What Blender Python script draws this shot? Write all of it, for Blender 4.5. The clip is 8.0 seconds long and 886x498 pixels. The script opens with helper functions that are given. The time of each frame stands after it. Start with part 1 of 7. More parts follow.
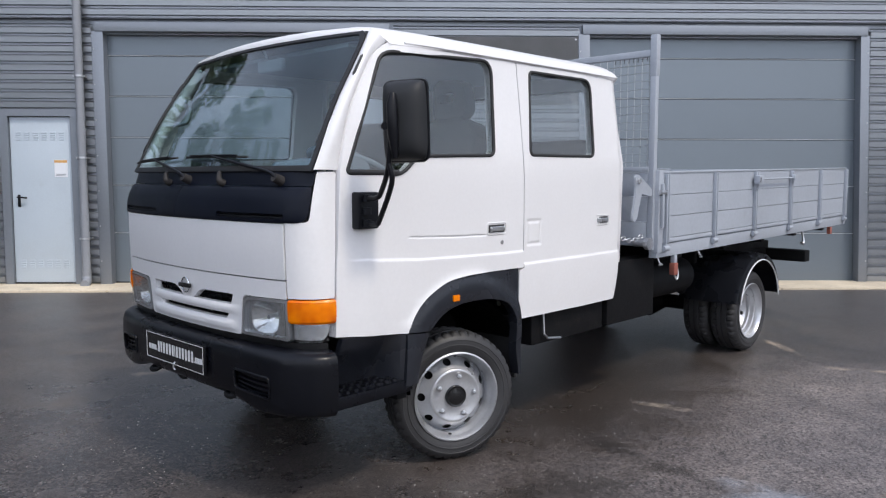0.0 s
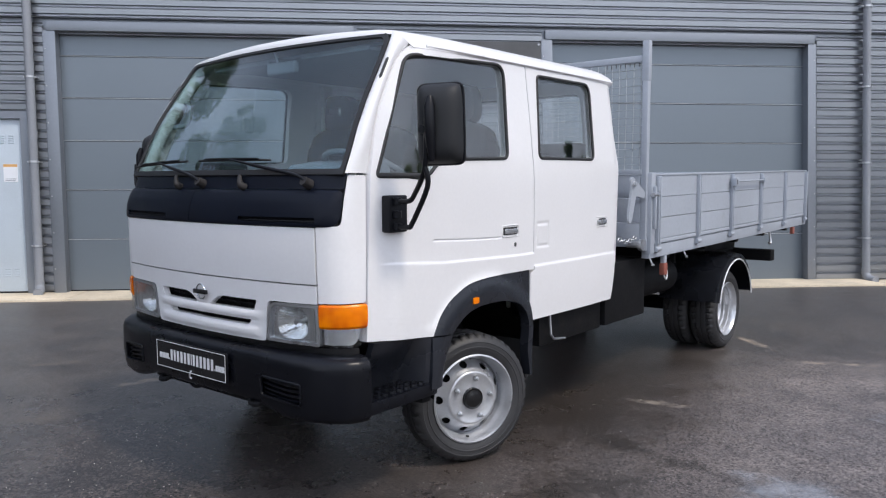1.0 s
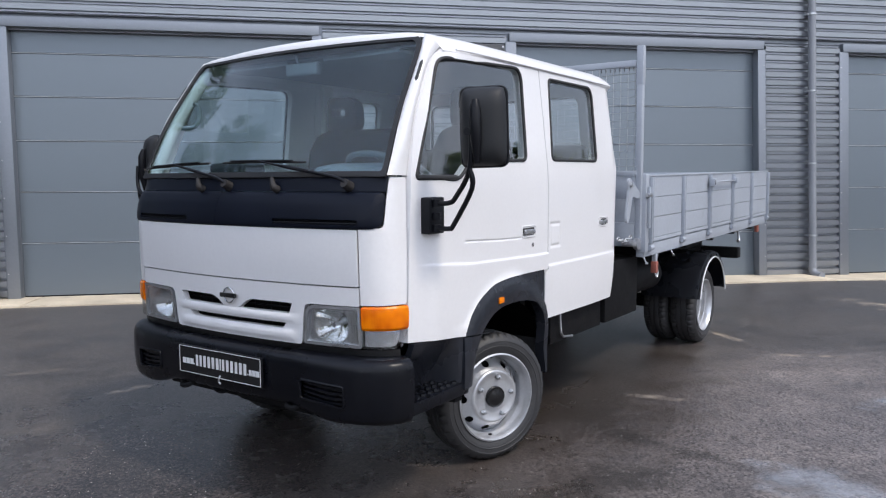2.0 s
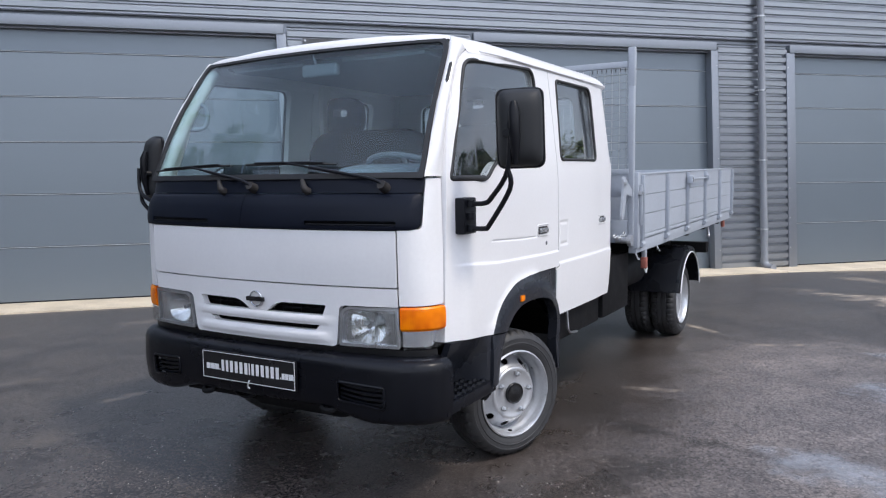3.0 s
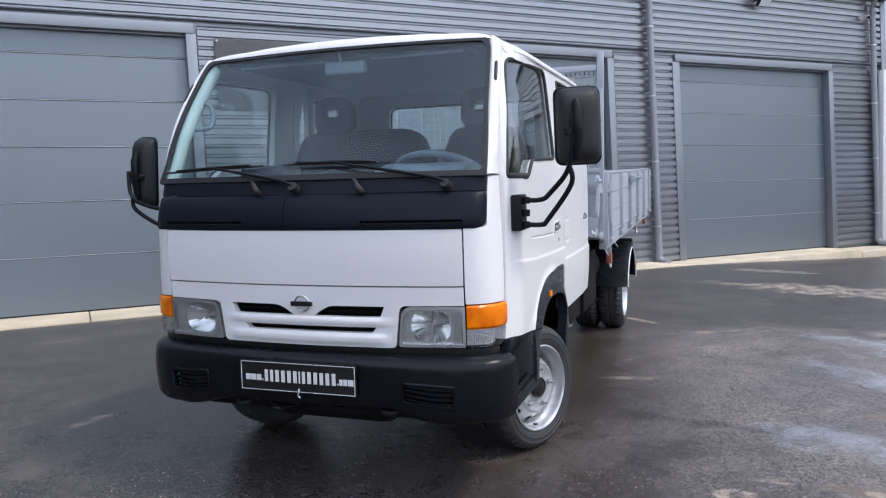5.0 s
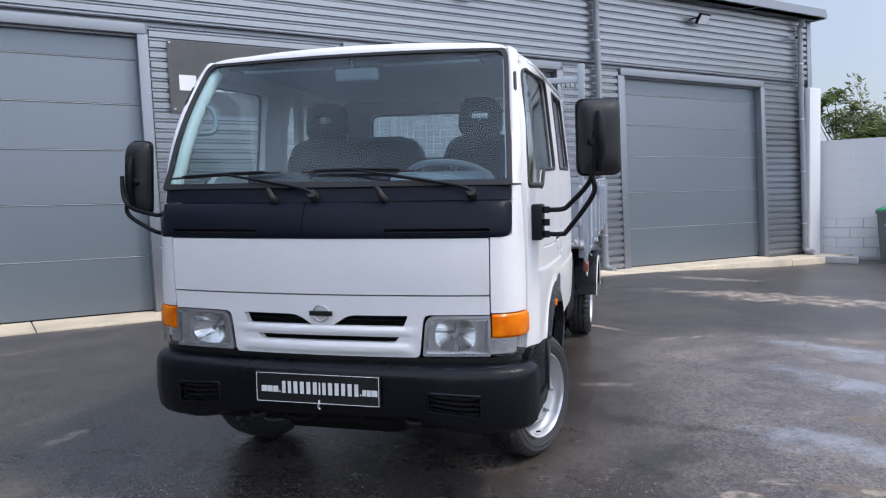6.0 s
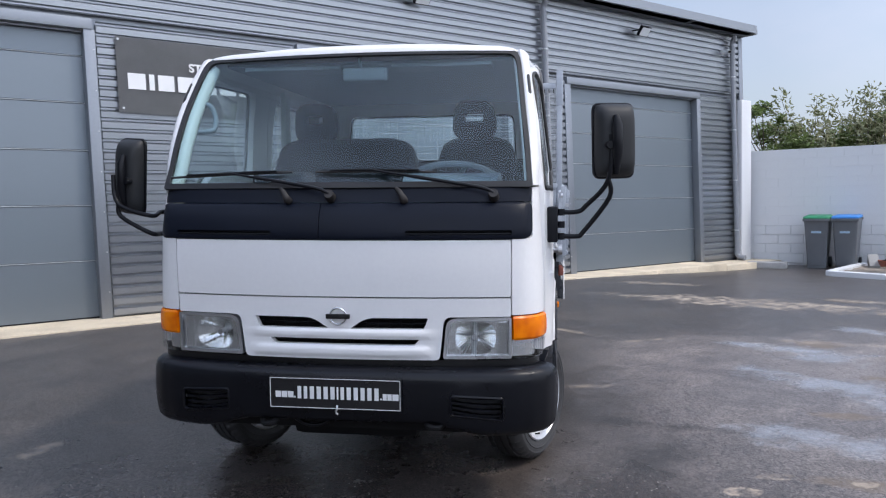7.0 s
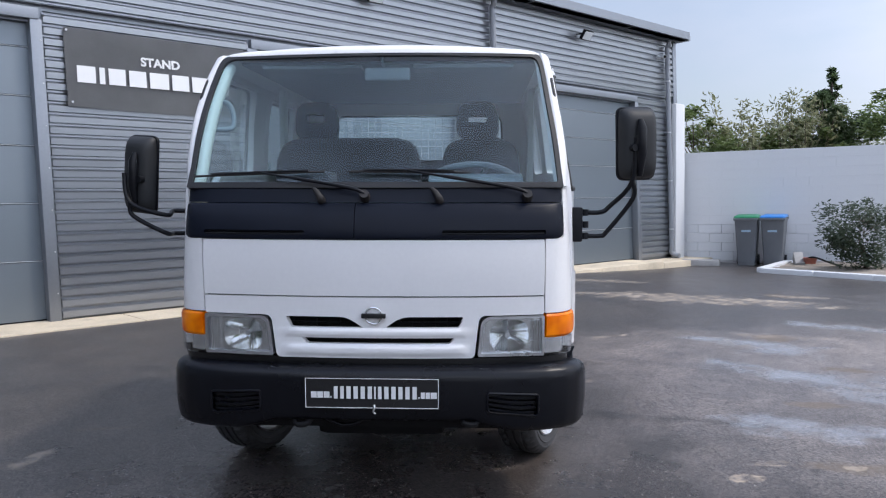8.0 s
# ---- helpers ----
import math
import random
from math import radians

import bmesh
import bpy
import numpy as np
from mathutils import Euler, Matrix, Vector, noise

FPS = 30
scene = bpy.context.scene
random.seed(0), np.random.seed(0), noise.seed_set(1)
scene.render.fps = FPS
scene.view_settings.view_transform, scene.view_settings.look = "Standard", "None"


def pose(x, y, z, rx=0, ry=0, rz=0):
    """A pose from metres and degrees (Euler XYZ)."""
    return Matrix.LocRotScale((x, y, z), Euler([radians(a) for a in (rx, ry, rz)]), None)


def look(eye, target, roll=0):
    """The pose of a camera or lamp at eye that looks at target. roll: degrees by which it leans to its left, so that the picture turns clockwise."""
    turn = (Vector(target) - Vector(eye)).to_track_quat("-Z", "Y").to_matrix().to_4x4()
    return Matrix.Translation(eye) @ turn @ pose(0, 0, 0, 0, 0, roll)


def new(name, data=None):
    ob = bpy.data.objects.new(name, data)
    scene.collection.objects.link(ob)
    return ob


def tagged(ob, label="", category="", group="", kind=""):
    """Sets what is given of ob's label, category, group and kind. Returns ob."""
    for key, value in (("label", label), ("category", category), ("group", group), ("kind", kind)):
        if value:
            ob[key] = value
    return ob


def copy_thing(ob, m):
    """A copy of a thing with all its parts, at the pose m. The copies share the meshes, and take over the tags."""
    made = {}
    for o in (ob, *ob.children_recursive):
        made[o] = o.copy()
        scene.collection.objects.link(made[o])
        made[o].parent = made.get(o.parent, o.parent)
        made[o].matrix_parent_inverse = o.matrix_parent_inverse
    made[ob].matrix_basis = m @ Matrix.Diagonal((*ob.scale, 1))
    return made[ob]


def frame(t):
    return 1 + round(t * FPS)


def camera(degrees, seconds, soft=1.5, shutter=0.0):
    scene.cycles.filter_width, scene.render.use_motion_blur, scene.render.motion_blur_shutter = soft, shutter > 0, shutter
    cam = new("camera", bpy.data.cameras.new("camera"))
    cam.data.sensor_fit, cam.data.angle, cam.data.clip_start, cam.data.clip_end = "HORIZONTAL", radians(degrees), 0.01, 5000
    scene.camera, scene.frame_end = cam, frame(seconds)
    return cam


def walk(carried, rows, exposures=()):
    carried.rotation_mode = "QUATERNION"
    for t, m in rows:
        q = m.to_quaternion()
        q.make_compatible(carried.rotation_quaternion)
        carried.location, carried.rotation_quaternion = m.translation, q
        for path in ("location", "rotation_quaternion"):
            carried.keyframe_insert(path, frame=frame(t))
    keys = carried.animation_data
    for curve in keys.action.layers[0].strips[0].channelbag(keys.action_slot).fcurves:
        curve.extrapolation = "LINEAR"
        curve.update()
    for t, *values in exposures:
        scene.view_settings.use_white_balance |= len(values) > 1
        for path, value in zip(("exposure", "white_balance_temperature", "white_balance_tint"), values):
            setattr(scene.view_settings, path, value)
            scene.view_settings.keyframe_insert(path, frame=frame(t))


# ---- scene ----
cam = camera(59.9, 8.0, soft=1.2)
PATH = [
    (0, (-0.02, 0.025, 1.290), (0.023, 2.02, 1.147), 0.1),
    (0.5, (-0.212, 0.029, 1.292), (-0.087, 2.021, 1.155), -0.1),
    (1, (-0.398, 0.042, 1.288), (-0.194, 2.027, 1.154), -0.2),
    (1.5, (-0.613, 0.052, 1.289), (-0.324, 2.027, 1.157), -0.3),
    (3, (-1.215, 0.122, 1.311), (-0.69, 2.047, 1.170), -1),
    (3.5, (-1.417, 0.17, 1.303), (-0.809, 2.07, 1.163), -1.5),
    (4, (-1.619, 0.227, 1.295), (-0.926, 2.098, 1.157), -1.8),
    (4.5, (-1.802, 0.315, 1.293), (-1.022, 2.152, 1.155), -2),
    (6, (-2.328, 0.604, 1.315), (-1.294, 2.311, 1.194), -1.5),
    (6.5, (-2.481, 0.712, 1.305), (-1.365, 2.368, 1.192), -1.2),
    (7, (-2.631, 0.832, 1.304), (-1.438, 2.434, 1.195), -1.1),
    (7.5, (-2.817, 0.955, 1.307), (-1.545, 2.495, 1.197), -1),
    (8, (-3.006, 1.089, 1.318), (-1.66, 2.563, 1.202), -0.9),
]
walk(cam, [(t, look(eye, target, roll)) for t, eye, target, roll in PATH], exposures=((0.0, 0.38, 6950, 10), (1.5, 0.42, 6850, 10), (4.0, 0.58, 6700, 10), (8.0, 0.59, 6650, 10)))

# ---- sky and sun: a hazy bright day, the sun high on the open side of the yard ----
SUN_EL, SUN_AZ = 55.0, 139.0     # elevation; bearing clockwise from +y
world = bpy.data.worlds.new("hazy_sky")
scene.world = world
world.use_nodes = True
wn, wl = world.node_tree.nodes, world.node_tree.links
wn.clear()
w_out = wn.new("ShaderNodeOutputWorld")
w_bg = wn.new("ShaderNodeBackground")
w_sky = wn.new("ShaderNodeTexSky")
w_sky.sky_type = "NISHITA"
w_sky.sun_disc = False
w_sky.sun_elevation, w_sky.sun_rotation = radians(SUN_EL), radians(SUN_AZ)
w_sky.air_density, w_sky.dust_density, w_sky.ozone_density = 1.0, 2.5, 1.5
w_co = wn.new("ShaderNodeTexCoord")
w_map = wn.new("ShaderNodeMapping")
w_map.inputs["Scale"].default_value = (1.0, 1.0, 2.6)
w_noise = wn.new("ShaderNodeTexNoise")
w_noise.inputs["Scale"].default_value, w_noise.inputs["Detail"].default_value = 2.2, 6.0
w_noise.inputs["Roughness"].default_value = 0.55
w_ramp = wn.new("ShaderNodeValToRGB")
w_ramp.color_ramp.elements[0].position, w_ramp.color_ramp.elements[0].color = 0.40, (0.45, 0.45, 0.45, 1)
w_ramp.color_ramp.elements[1].position, w_ramp.color_ramp.elements[1].color = 0.66, (0.95, 0.95, 0.95, 1)
w_mix = wn.new("ShaderNodeMix")
w_mix.data_type = "RGBA"
# thin cloud, brightest overhead as a hazy sky is
w_sep = wn.new("ShaderNodeSeparateXYZ")
w_grad = wn.new("ShaderNodeValToRGB")
w_grad.color_ramp.elements[0].position, w_grad.color_ramp.elements[0].color = 0.04, (0.70, 0.70, 0.70, 1)
w_grad.color_ramp.elements[1].position, w_grad.color_ramp.elements[1].color = 0.85, (0.82, 0.90, 1.04, 1)
w_mid = w_grad.color_ramp.elements.new(0.42)
w_mid.color = (0.83, 0.86, 0.91, 1)
w_cloud = wn.new("ShaderNodeMix")
w_cloud.data_type, w_cloud.blend_type = "RGBA", "MULTIPLY"
w_cloud.inputs[0].default_value = 1.0
w_cloud.inputs[6].default_value = (7.5, 8.2, 9.9, 1)
wl.new(w_co.outputs["Generated"], w_sep.inputs[0])
wl.new(w_sep.outputs[2], w_grad.inputs[0])
wl.new(w_grad.outputs[0], w_cloud.inputs[7])
# the haze is lighter towards the sun's half of the sky
w_half = wn.new("ShaderNodeValToRGB")
w_half.color_ramp.elements[0].position, w_half.color_ramp.elements[0].color = 0.0, (2.08, 2.05, 1.99, 1)
w_half.color_ramp.elements[1].position, w_half.color_ramp.elements[1].color = 0.75, (0.60, 0.61, 0.635, 1)
w_turn = wn.new("ShaderNodeMath")
w_turn.operation, w_turn.inputs[1].default_value, w_turn.inputs[2].default_value = "MULTIPLY_ADD", 0.5, 0.5
w_haze = wn.new("ShaderNodeMix")
w_haze.data_type, w_haze.blend_type = "RGBA", "MULTIPLY"
w_haze.inputs[0].default_value = 1.0
wl.new(w_sep.outputs[1], w_turn.inputs[0])
wl.new(w_turn.outputs[0], w_half.inputs[0])
wl.new(w_cloud.outputs[2], w_haze.inputs[6])
wl.new(w_half.outputs[0], w_haze.inputs[7])
wl.new(w_haze.outputs[2], w_mix.inputs[7])
wl.new(w_co.outputs["Generated"], w_map.inputs[0])
wl.new(w_map.outputs[0], w_noise.inputs["Vector"])
wl.new(w_noise.outputs[0], w_ramp.inputs[0])
wl.new(w_ramp.outputs[0], w_mix.inputs[0])
wl.new(w_sky.outputs[0], w_mix.inputs[6])
wl.new(w_mix.outputs[2], w_bg.inputs[0])
w_bg.inputs[1].default_value = 0.12
wl.new(w_bg.outputs[0], w_out.inputs[0])

sun_data = bpy.data.lights.new("sun", "SUN")
sun_data.energy, sun_data.angle, sun_data.color = 1.30, radians(6), (1.0, 0.95, 0.885)
sun = new("sun", sun_data)
s_dir = Vector((math.sin(radians(SUN_AZ)) * math.cos(radians(SUN_EL)), math.cos(radians(SUN_AZ)) * math.cos(radians(SUN_EL)), math.sin(radians(SUN_EL))))
sun.matrix_world = look(s_dir * 40, (0, 0, 0))


# ---- materials ----
def node_mat(name):
    m = bpy.data.materials.new(name)
    m.use_nodes = True
    nt = m.node_tree
    bsdf = nt.nodes["Principled BSDF"]
    return m, nt, bsdf


def noise_node(nt, scale, detail=4.0, rough=0.55, coord="Object", stretch=None):
    co = nt.nodes.new("ShaderNodeTexCoord")
    n = nt.nodes.new("ShaderNodeTexNoise")
    n.inputs["Scale"].default_value, n.inputs["Detail"].default_value, n.inputs["Roughness"].default_value = scale, detail, rough
    src = co.outputs[coord]
    if stretch:
        mp = nt.nodes.new("ShaderNodeMapping")
        mp.inputs["Scale"].default_value = stretch
        nt.links.new(src, mp.inputs[0])
        src = mp.outputs[0]
    nt.links.new(src, n.inputs["Vector"])
    return n


def ramp_node(nt, src, p0, c0, p1, c1):
    r = nt.nodes.new("ShaderNodeValToRGB")
    e = r.color_ramp.elements
    e[0].position, e[1].position = p0, p1
    e[0].color, e[1].color = (*c0, 1), (*c1, 1)
    nt.links.new(src, r.inputs[0])
    return r


def mix_node(nt, fac, a, b):
    m = nt.nodes.new("ShaderNodeMix")
    m.data_type = "RGBA"
    for sock, v in ((0, fac), (6, a), (7, b)):
        if isinstance(v, (int, float)):
            m.inputs[sock].default_value = v
        elif isinstance(v, tuple):
            m.inputs[sock].default_value = (*v, 1)
        else:
            nt.links.new(v, m.inputs[sock])
    return m


def surface(name, base, rough, metal=0.0, big=2.0, fine=70.0, vary=0.12, rvary=0.1, bump=0.05, dirt=None, dirt_at=0.62, coat=0.0, spec=0.5, island=0.0, stretch=None):
    """A surface with wear at two scales: a broad drift of tone and a fine grain with relief; dirt in soft patches."""
    m, nt, b = node_mat(name)
    n1, n2 = noise_node(nt, big, 5.0, stretch=stretch), noise_node(nt, fine, 3.0, stretch=stretch)
    lo, hi = tuple(max(0.0, c * (1 - vary)) for c in base), tuple(min(1.0, c * (1 + vary)) for c in base)
    col = ramp_node(nt, n1.outputs[0], 0.3, lo, 0.7, hi).outputs[0]
    grain = ramp_node(nt, n2.outputs[0], 0.25, (1 - vary * 0.8,) * 3, 0.75, (1 + vary * 0.5,) * 3)
    mul = nt.nodes.new("ShaderNodeMix")
    mul.data_type, mul.blend_type = "RGBA", "MULTIPLY"
    mul.inputs[0].default_value = 1.0
    nt.links.new(col, mul.inputs[6]), nt.links.new(grain.outputs[0], mul.inputs[7])
    col = mul.outputs[2]
    if dirt:
        n3 = noise_node(nt, big * 1.9, 8.0, 0.65)
        d = ramp_node(nt, n3.outputs[0], dirt_at, (0, 0, 0), dirt_at + 0.16, (0.8, 0.8, 0.8))
        col = mix_node(nt, d.outputs[0], col, dirt).outputs[2]
    if island:
        geo = nt.nodes.new("ShaderNodeObjectInfo")
        r3 = ramp_node(nt, geo.outputs["Random"], 0.0, (1 - island,) * 3, 1.0, (1 + island,) * 3)
        mul2 = nt.nodes.new("ShaderNodeMix")
        mul2.data_type, mul2.blend_type = "RGBA", "MULTIPLY"
        mul2.inputs[0].default_value = 1.0
        nt.links.new(col, mul2.inputs[6]), nt.links.new(r3.outputs[0], mul2.inputs[7])
        col = mul2.outputs[2]
    nt.links.new(col, b.inputs["Base Color"])
    rr = ramp_node(nt, n1.outputs[0], 0.3, (max(0.02, rough - rvary),) * 3, 0.7, (min(1, rough + rvary),) * 3)
    nt.links.new(rr.outputs[0], b.inputs["Roughness"])
    b.inputs["Metallic"].default_value = metal
    b.inputs["Specular IOR Level"].default_value = spec
    b.inputs["Coat Weight"].default_value = coat
    b.inputs["Coat Roughness"].default_value = 0.06
    if bump:
        bp = nt.nodes.new("ShaderNodeBump")
        bp.inputs["Strength"].default_value, bp.inputs["Distance"].default_value = bump, 0.01
        nt.links.new(n2.outputs[0], bp.inputs["Height"])
        nt.links.new(bp.outputs[0], b.inputs["Normal"])
    return m


def sheen(nt, base):
    """How much a pane mirrors: little straight on, much at a grazing angle, alike from both sides."""
    lw = nt.nodes.new("ShaderNodeLayerWeight")
    lw.inputs[0].default_value = 0.5
    pw, ml, ad = (nt.nodes.new("ShaderNodeMath") for _ in range(3))
    pw.operation, ml.operation, ad.operation = "POWER", "MULTIPLY", "ADD"
    nt.links.new(lw.outputs["Facing"], pw.inputs[0])
    pw.inputs[1].default_value, ml.inputs[1].default_value, ad.inputs[1].default_value = 4.0, 1 - base, base
    nt.links.new(pw.outputs[0], ml.inputs[0]), nt.links.new(ml.outputs[0], ad.inputs[0])
    return ad.outputs[0], lw


def glass(name, tint, rough=0.0, base=0.05):
    m, nt, b = node_mat(name)
    nt.nodes.remove(b)
    out = nt.nodes["Material Output"]
    tr, gl, mx = (nt.nodes.new(k) for k in ("ShaderNodeBsdfTransparent", "ShaderNodeBsdfGlossy", "ShaderNodeMixShader"))
    tr.inputs[0].default_value = (*tint, 1)
    gl.inputs["Roughness"].default_value = rough
    f, _ = sheen(nt, base)
    nt.links.new(f, mx.inputs[0]), nt.links.new(tr.outputs[0], mx.inputs[1]), nt.links.new(gl.outputs[0], mx.inputs[2])
    nt.links.new(mx.outputs[0], out.inputs[0])
    return m


CLAD = surface("coated_steel_cladding", (0.34, 0.362, 0.392), 0.36, 0.78, 0.5, 30, 0.06, 0.06, 0.01, dirt=(0.29, 0.30, 0.32), dirt_at=0.66, stretch=(0.4, 1, 3))
TRIM = surface("coated_steel_trim", (0.245, 0.265, 0.295), 0.42, 0.6, 0.8, 40, 0.06, 0.06, 0.01)
DOORP = surface("sectional_door_panel", (0.182, 0.212, 0.240), 0.38, 0.48, 0.5, 200, 0.04, 0.012, 0.03, island=0.03, stretch=(0.5, 1, 1))
# pale colour for the highlight on the door panels' upper edges
JOINT_GLINT = surface("joint_highlight", (0.50, 0.52, 0.55), 0.4, 0.0, 2, 60, 0.08, 0.06, 0.01)
PIPE = surface("grey_downpipe", (0.25, 0.265, 0.29), 0.45, 0.0, 2, 60, 0.08, 0.08, 0.02)
LEAF_DOOR = surface("pale_steel_door", (0.50, 0.57, 0.63), 0.4, 0.0, 1.2, 60, 0.05, 0.06, 0.01, dirt=(0.42, 0.47, 0.5), dirt_at=0.64)
CONCRETE = surface("pale_concrete", (0.62, 0.53, 0.40), 0.85, 0.0, 1.5, 40, 0.2, 0.06, 0.3, dirt=(0.36, 0.31, 0.25), dirt_at=0.58)
SLABM = surface("grey_concrete", (0.36, 0.35, 0.34), 0.85, 0.0, 2, 40, 0.2, 0.06, 0.3)
WHITEWALL = surface("white_masonry_paint", (0.66, 0.67, 0.685), 0.75, 0.0, 0.6, 45, 0.05, 0.05, 0.25, dirt=(0.54, 0.54, 0.54), dirt_at=0.66)
BANNERM = surface("banner_cloth", (0.20, 0.203, 0.21), 0.55, 0.0, 2, 120, 0.12, 0.08, 0.05)
BANNERW = surface("banner_print", (0.78, 0.78, 0.78), 0.55, 0.0, 2, 90, 0.03, 0.05, 0.0)
# near-black that stands in for the shade inside gaps and openings
DARK = surface("void_shade", (0.02, 0.02, 0.022), 0.8, vary=0.2, bump=0.0)
BLACKPL = surface("black_plastic", (0.006, 0.0065, 0.009), 0.40, 0.0, 3, 240, 0.15, 0.08, 0.02, spec=0.22)
BLACKGL = surface("black_gloss_plastic", (0.008, 0.008, 0.009), 0.25, 0.0, 3, 240, 0.15, 0.05, 0.02)
STEEL = surface("zinc_steel", (0.55, 0.56, 0.58), 0.35, 0.9, 6, 90, 0.15, 0.12, 0.05)
LAMPGL = surface("lamp_glass", (0.75, 0.78, 0.8), 0.15, 0.0, 3, 50, 0.03, 0.03, 0.0)
REDM = surface("red_plastic", (0.65, 0.04, 0.05), 0.4, bump=0.0)
PAPER = surface("notice_paper", (0.80, 0.82, 0.85), 0.6, vary=0.03, bump=0.0)
ORANGEINK = surface("orange_print", (0.75, 0.42, 0.15), 0.6, vary=0.05, bump=0.0)
CHIP = surface("stone_chip", (0.30, 0.285, 0.26), 0.7, 0.0, 3, 60, 0.3, 0.05, 0.0)
BARK = surface("bark", (0.11, 0.085, 0.065), 0.9, 0.0, 6, 40, 0.3, 0.05, 0.5)
SOIL = surface("gravel_soil", (0.30, 0.26, 0.22), 0.95, 0.0, 4, 60, 0.35, 0.03, 0.8)
BINM = surface("grey_bin_plastic", (0.135, 0.145, 0.158), 0.45, 0.0, 3, 120, 0.1, 0.08, 0.05)
BINGREEN = surface("green_lid_plastic", (0.02, 0.22, 0.10), 0.4, vary=0.08, bump=0.02)
BINBLUE = surface("blue_lid_plastic", (0.03, 0.20, 0.55), 0.4, vary=0.08, bump=0.02)
BINLABEL = surface("bin_sticker", (0.35, 0.5, 0.62), 0.5, vary=0.1, bump=0.0)


def leaf_mat(name, a, b_):
    m, nt, b = node_mat(name)
    g = nt.nodes.new("ShaderNodeNewGeometry")
    r = ramp_node(nt, g.outputs["Random Per Island"], 0.0, a, 1.0, b_)
    nt.links.new(r.outputs[0], b.inputs["Base Color"])
    b.inputs["Roughness"].default_value = 0.5
    b.inputs["Transmission Weight"].default_value = 0.0
    tl, mx, out = nt.nodes.new("ShaderNodeBsdfTranslucent"), nt.nodes.new("ShaderNodeMixShader"), nt.nodes["Material Output"]
    mx.inputs[0].default_value = 0.45
    nt.links.new(r.outputs[0], tl.inputs[0])
    nt.links.new(b.outputs[0], mx.inputs[1]), nt.links.new(tl.outputs[0], mx.inputs[2]), nt.links.new(mx.outputs[0], out.inputs[0])
    return m


LEAF_DARK = leaf_mat("dark_leaves", (0.055, 0.09, 0.04), (0.12, 0.17, 0.075))
LEAF_MID = leaf_mat("green_leaves", (0.11, 0.155, 0.05), (0.23, 0.30, 0.11))
LEAF_PALE = leaf_mat("bamboo_leaves", (0.16, 0.18, 0.09), (0.34, 0.34, 0.20))
LEAF_SHRUB = leaf_mat("shrub_leaves", (0.035, 0.06, 0.035), (0.10, 0.13, 0.085))


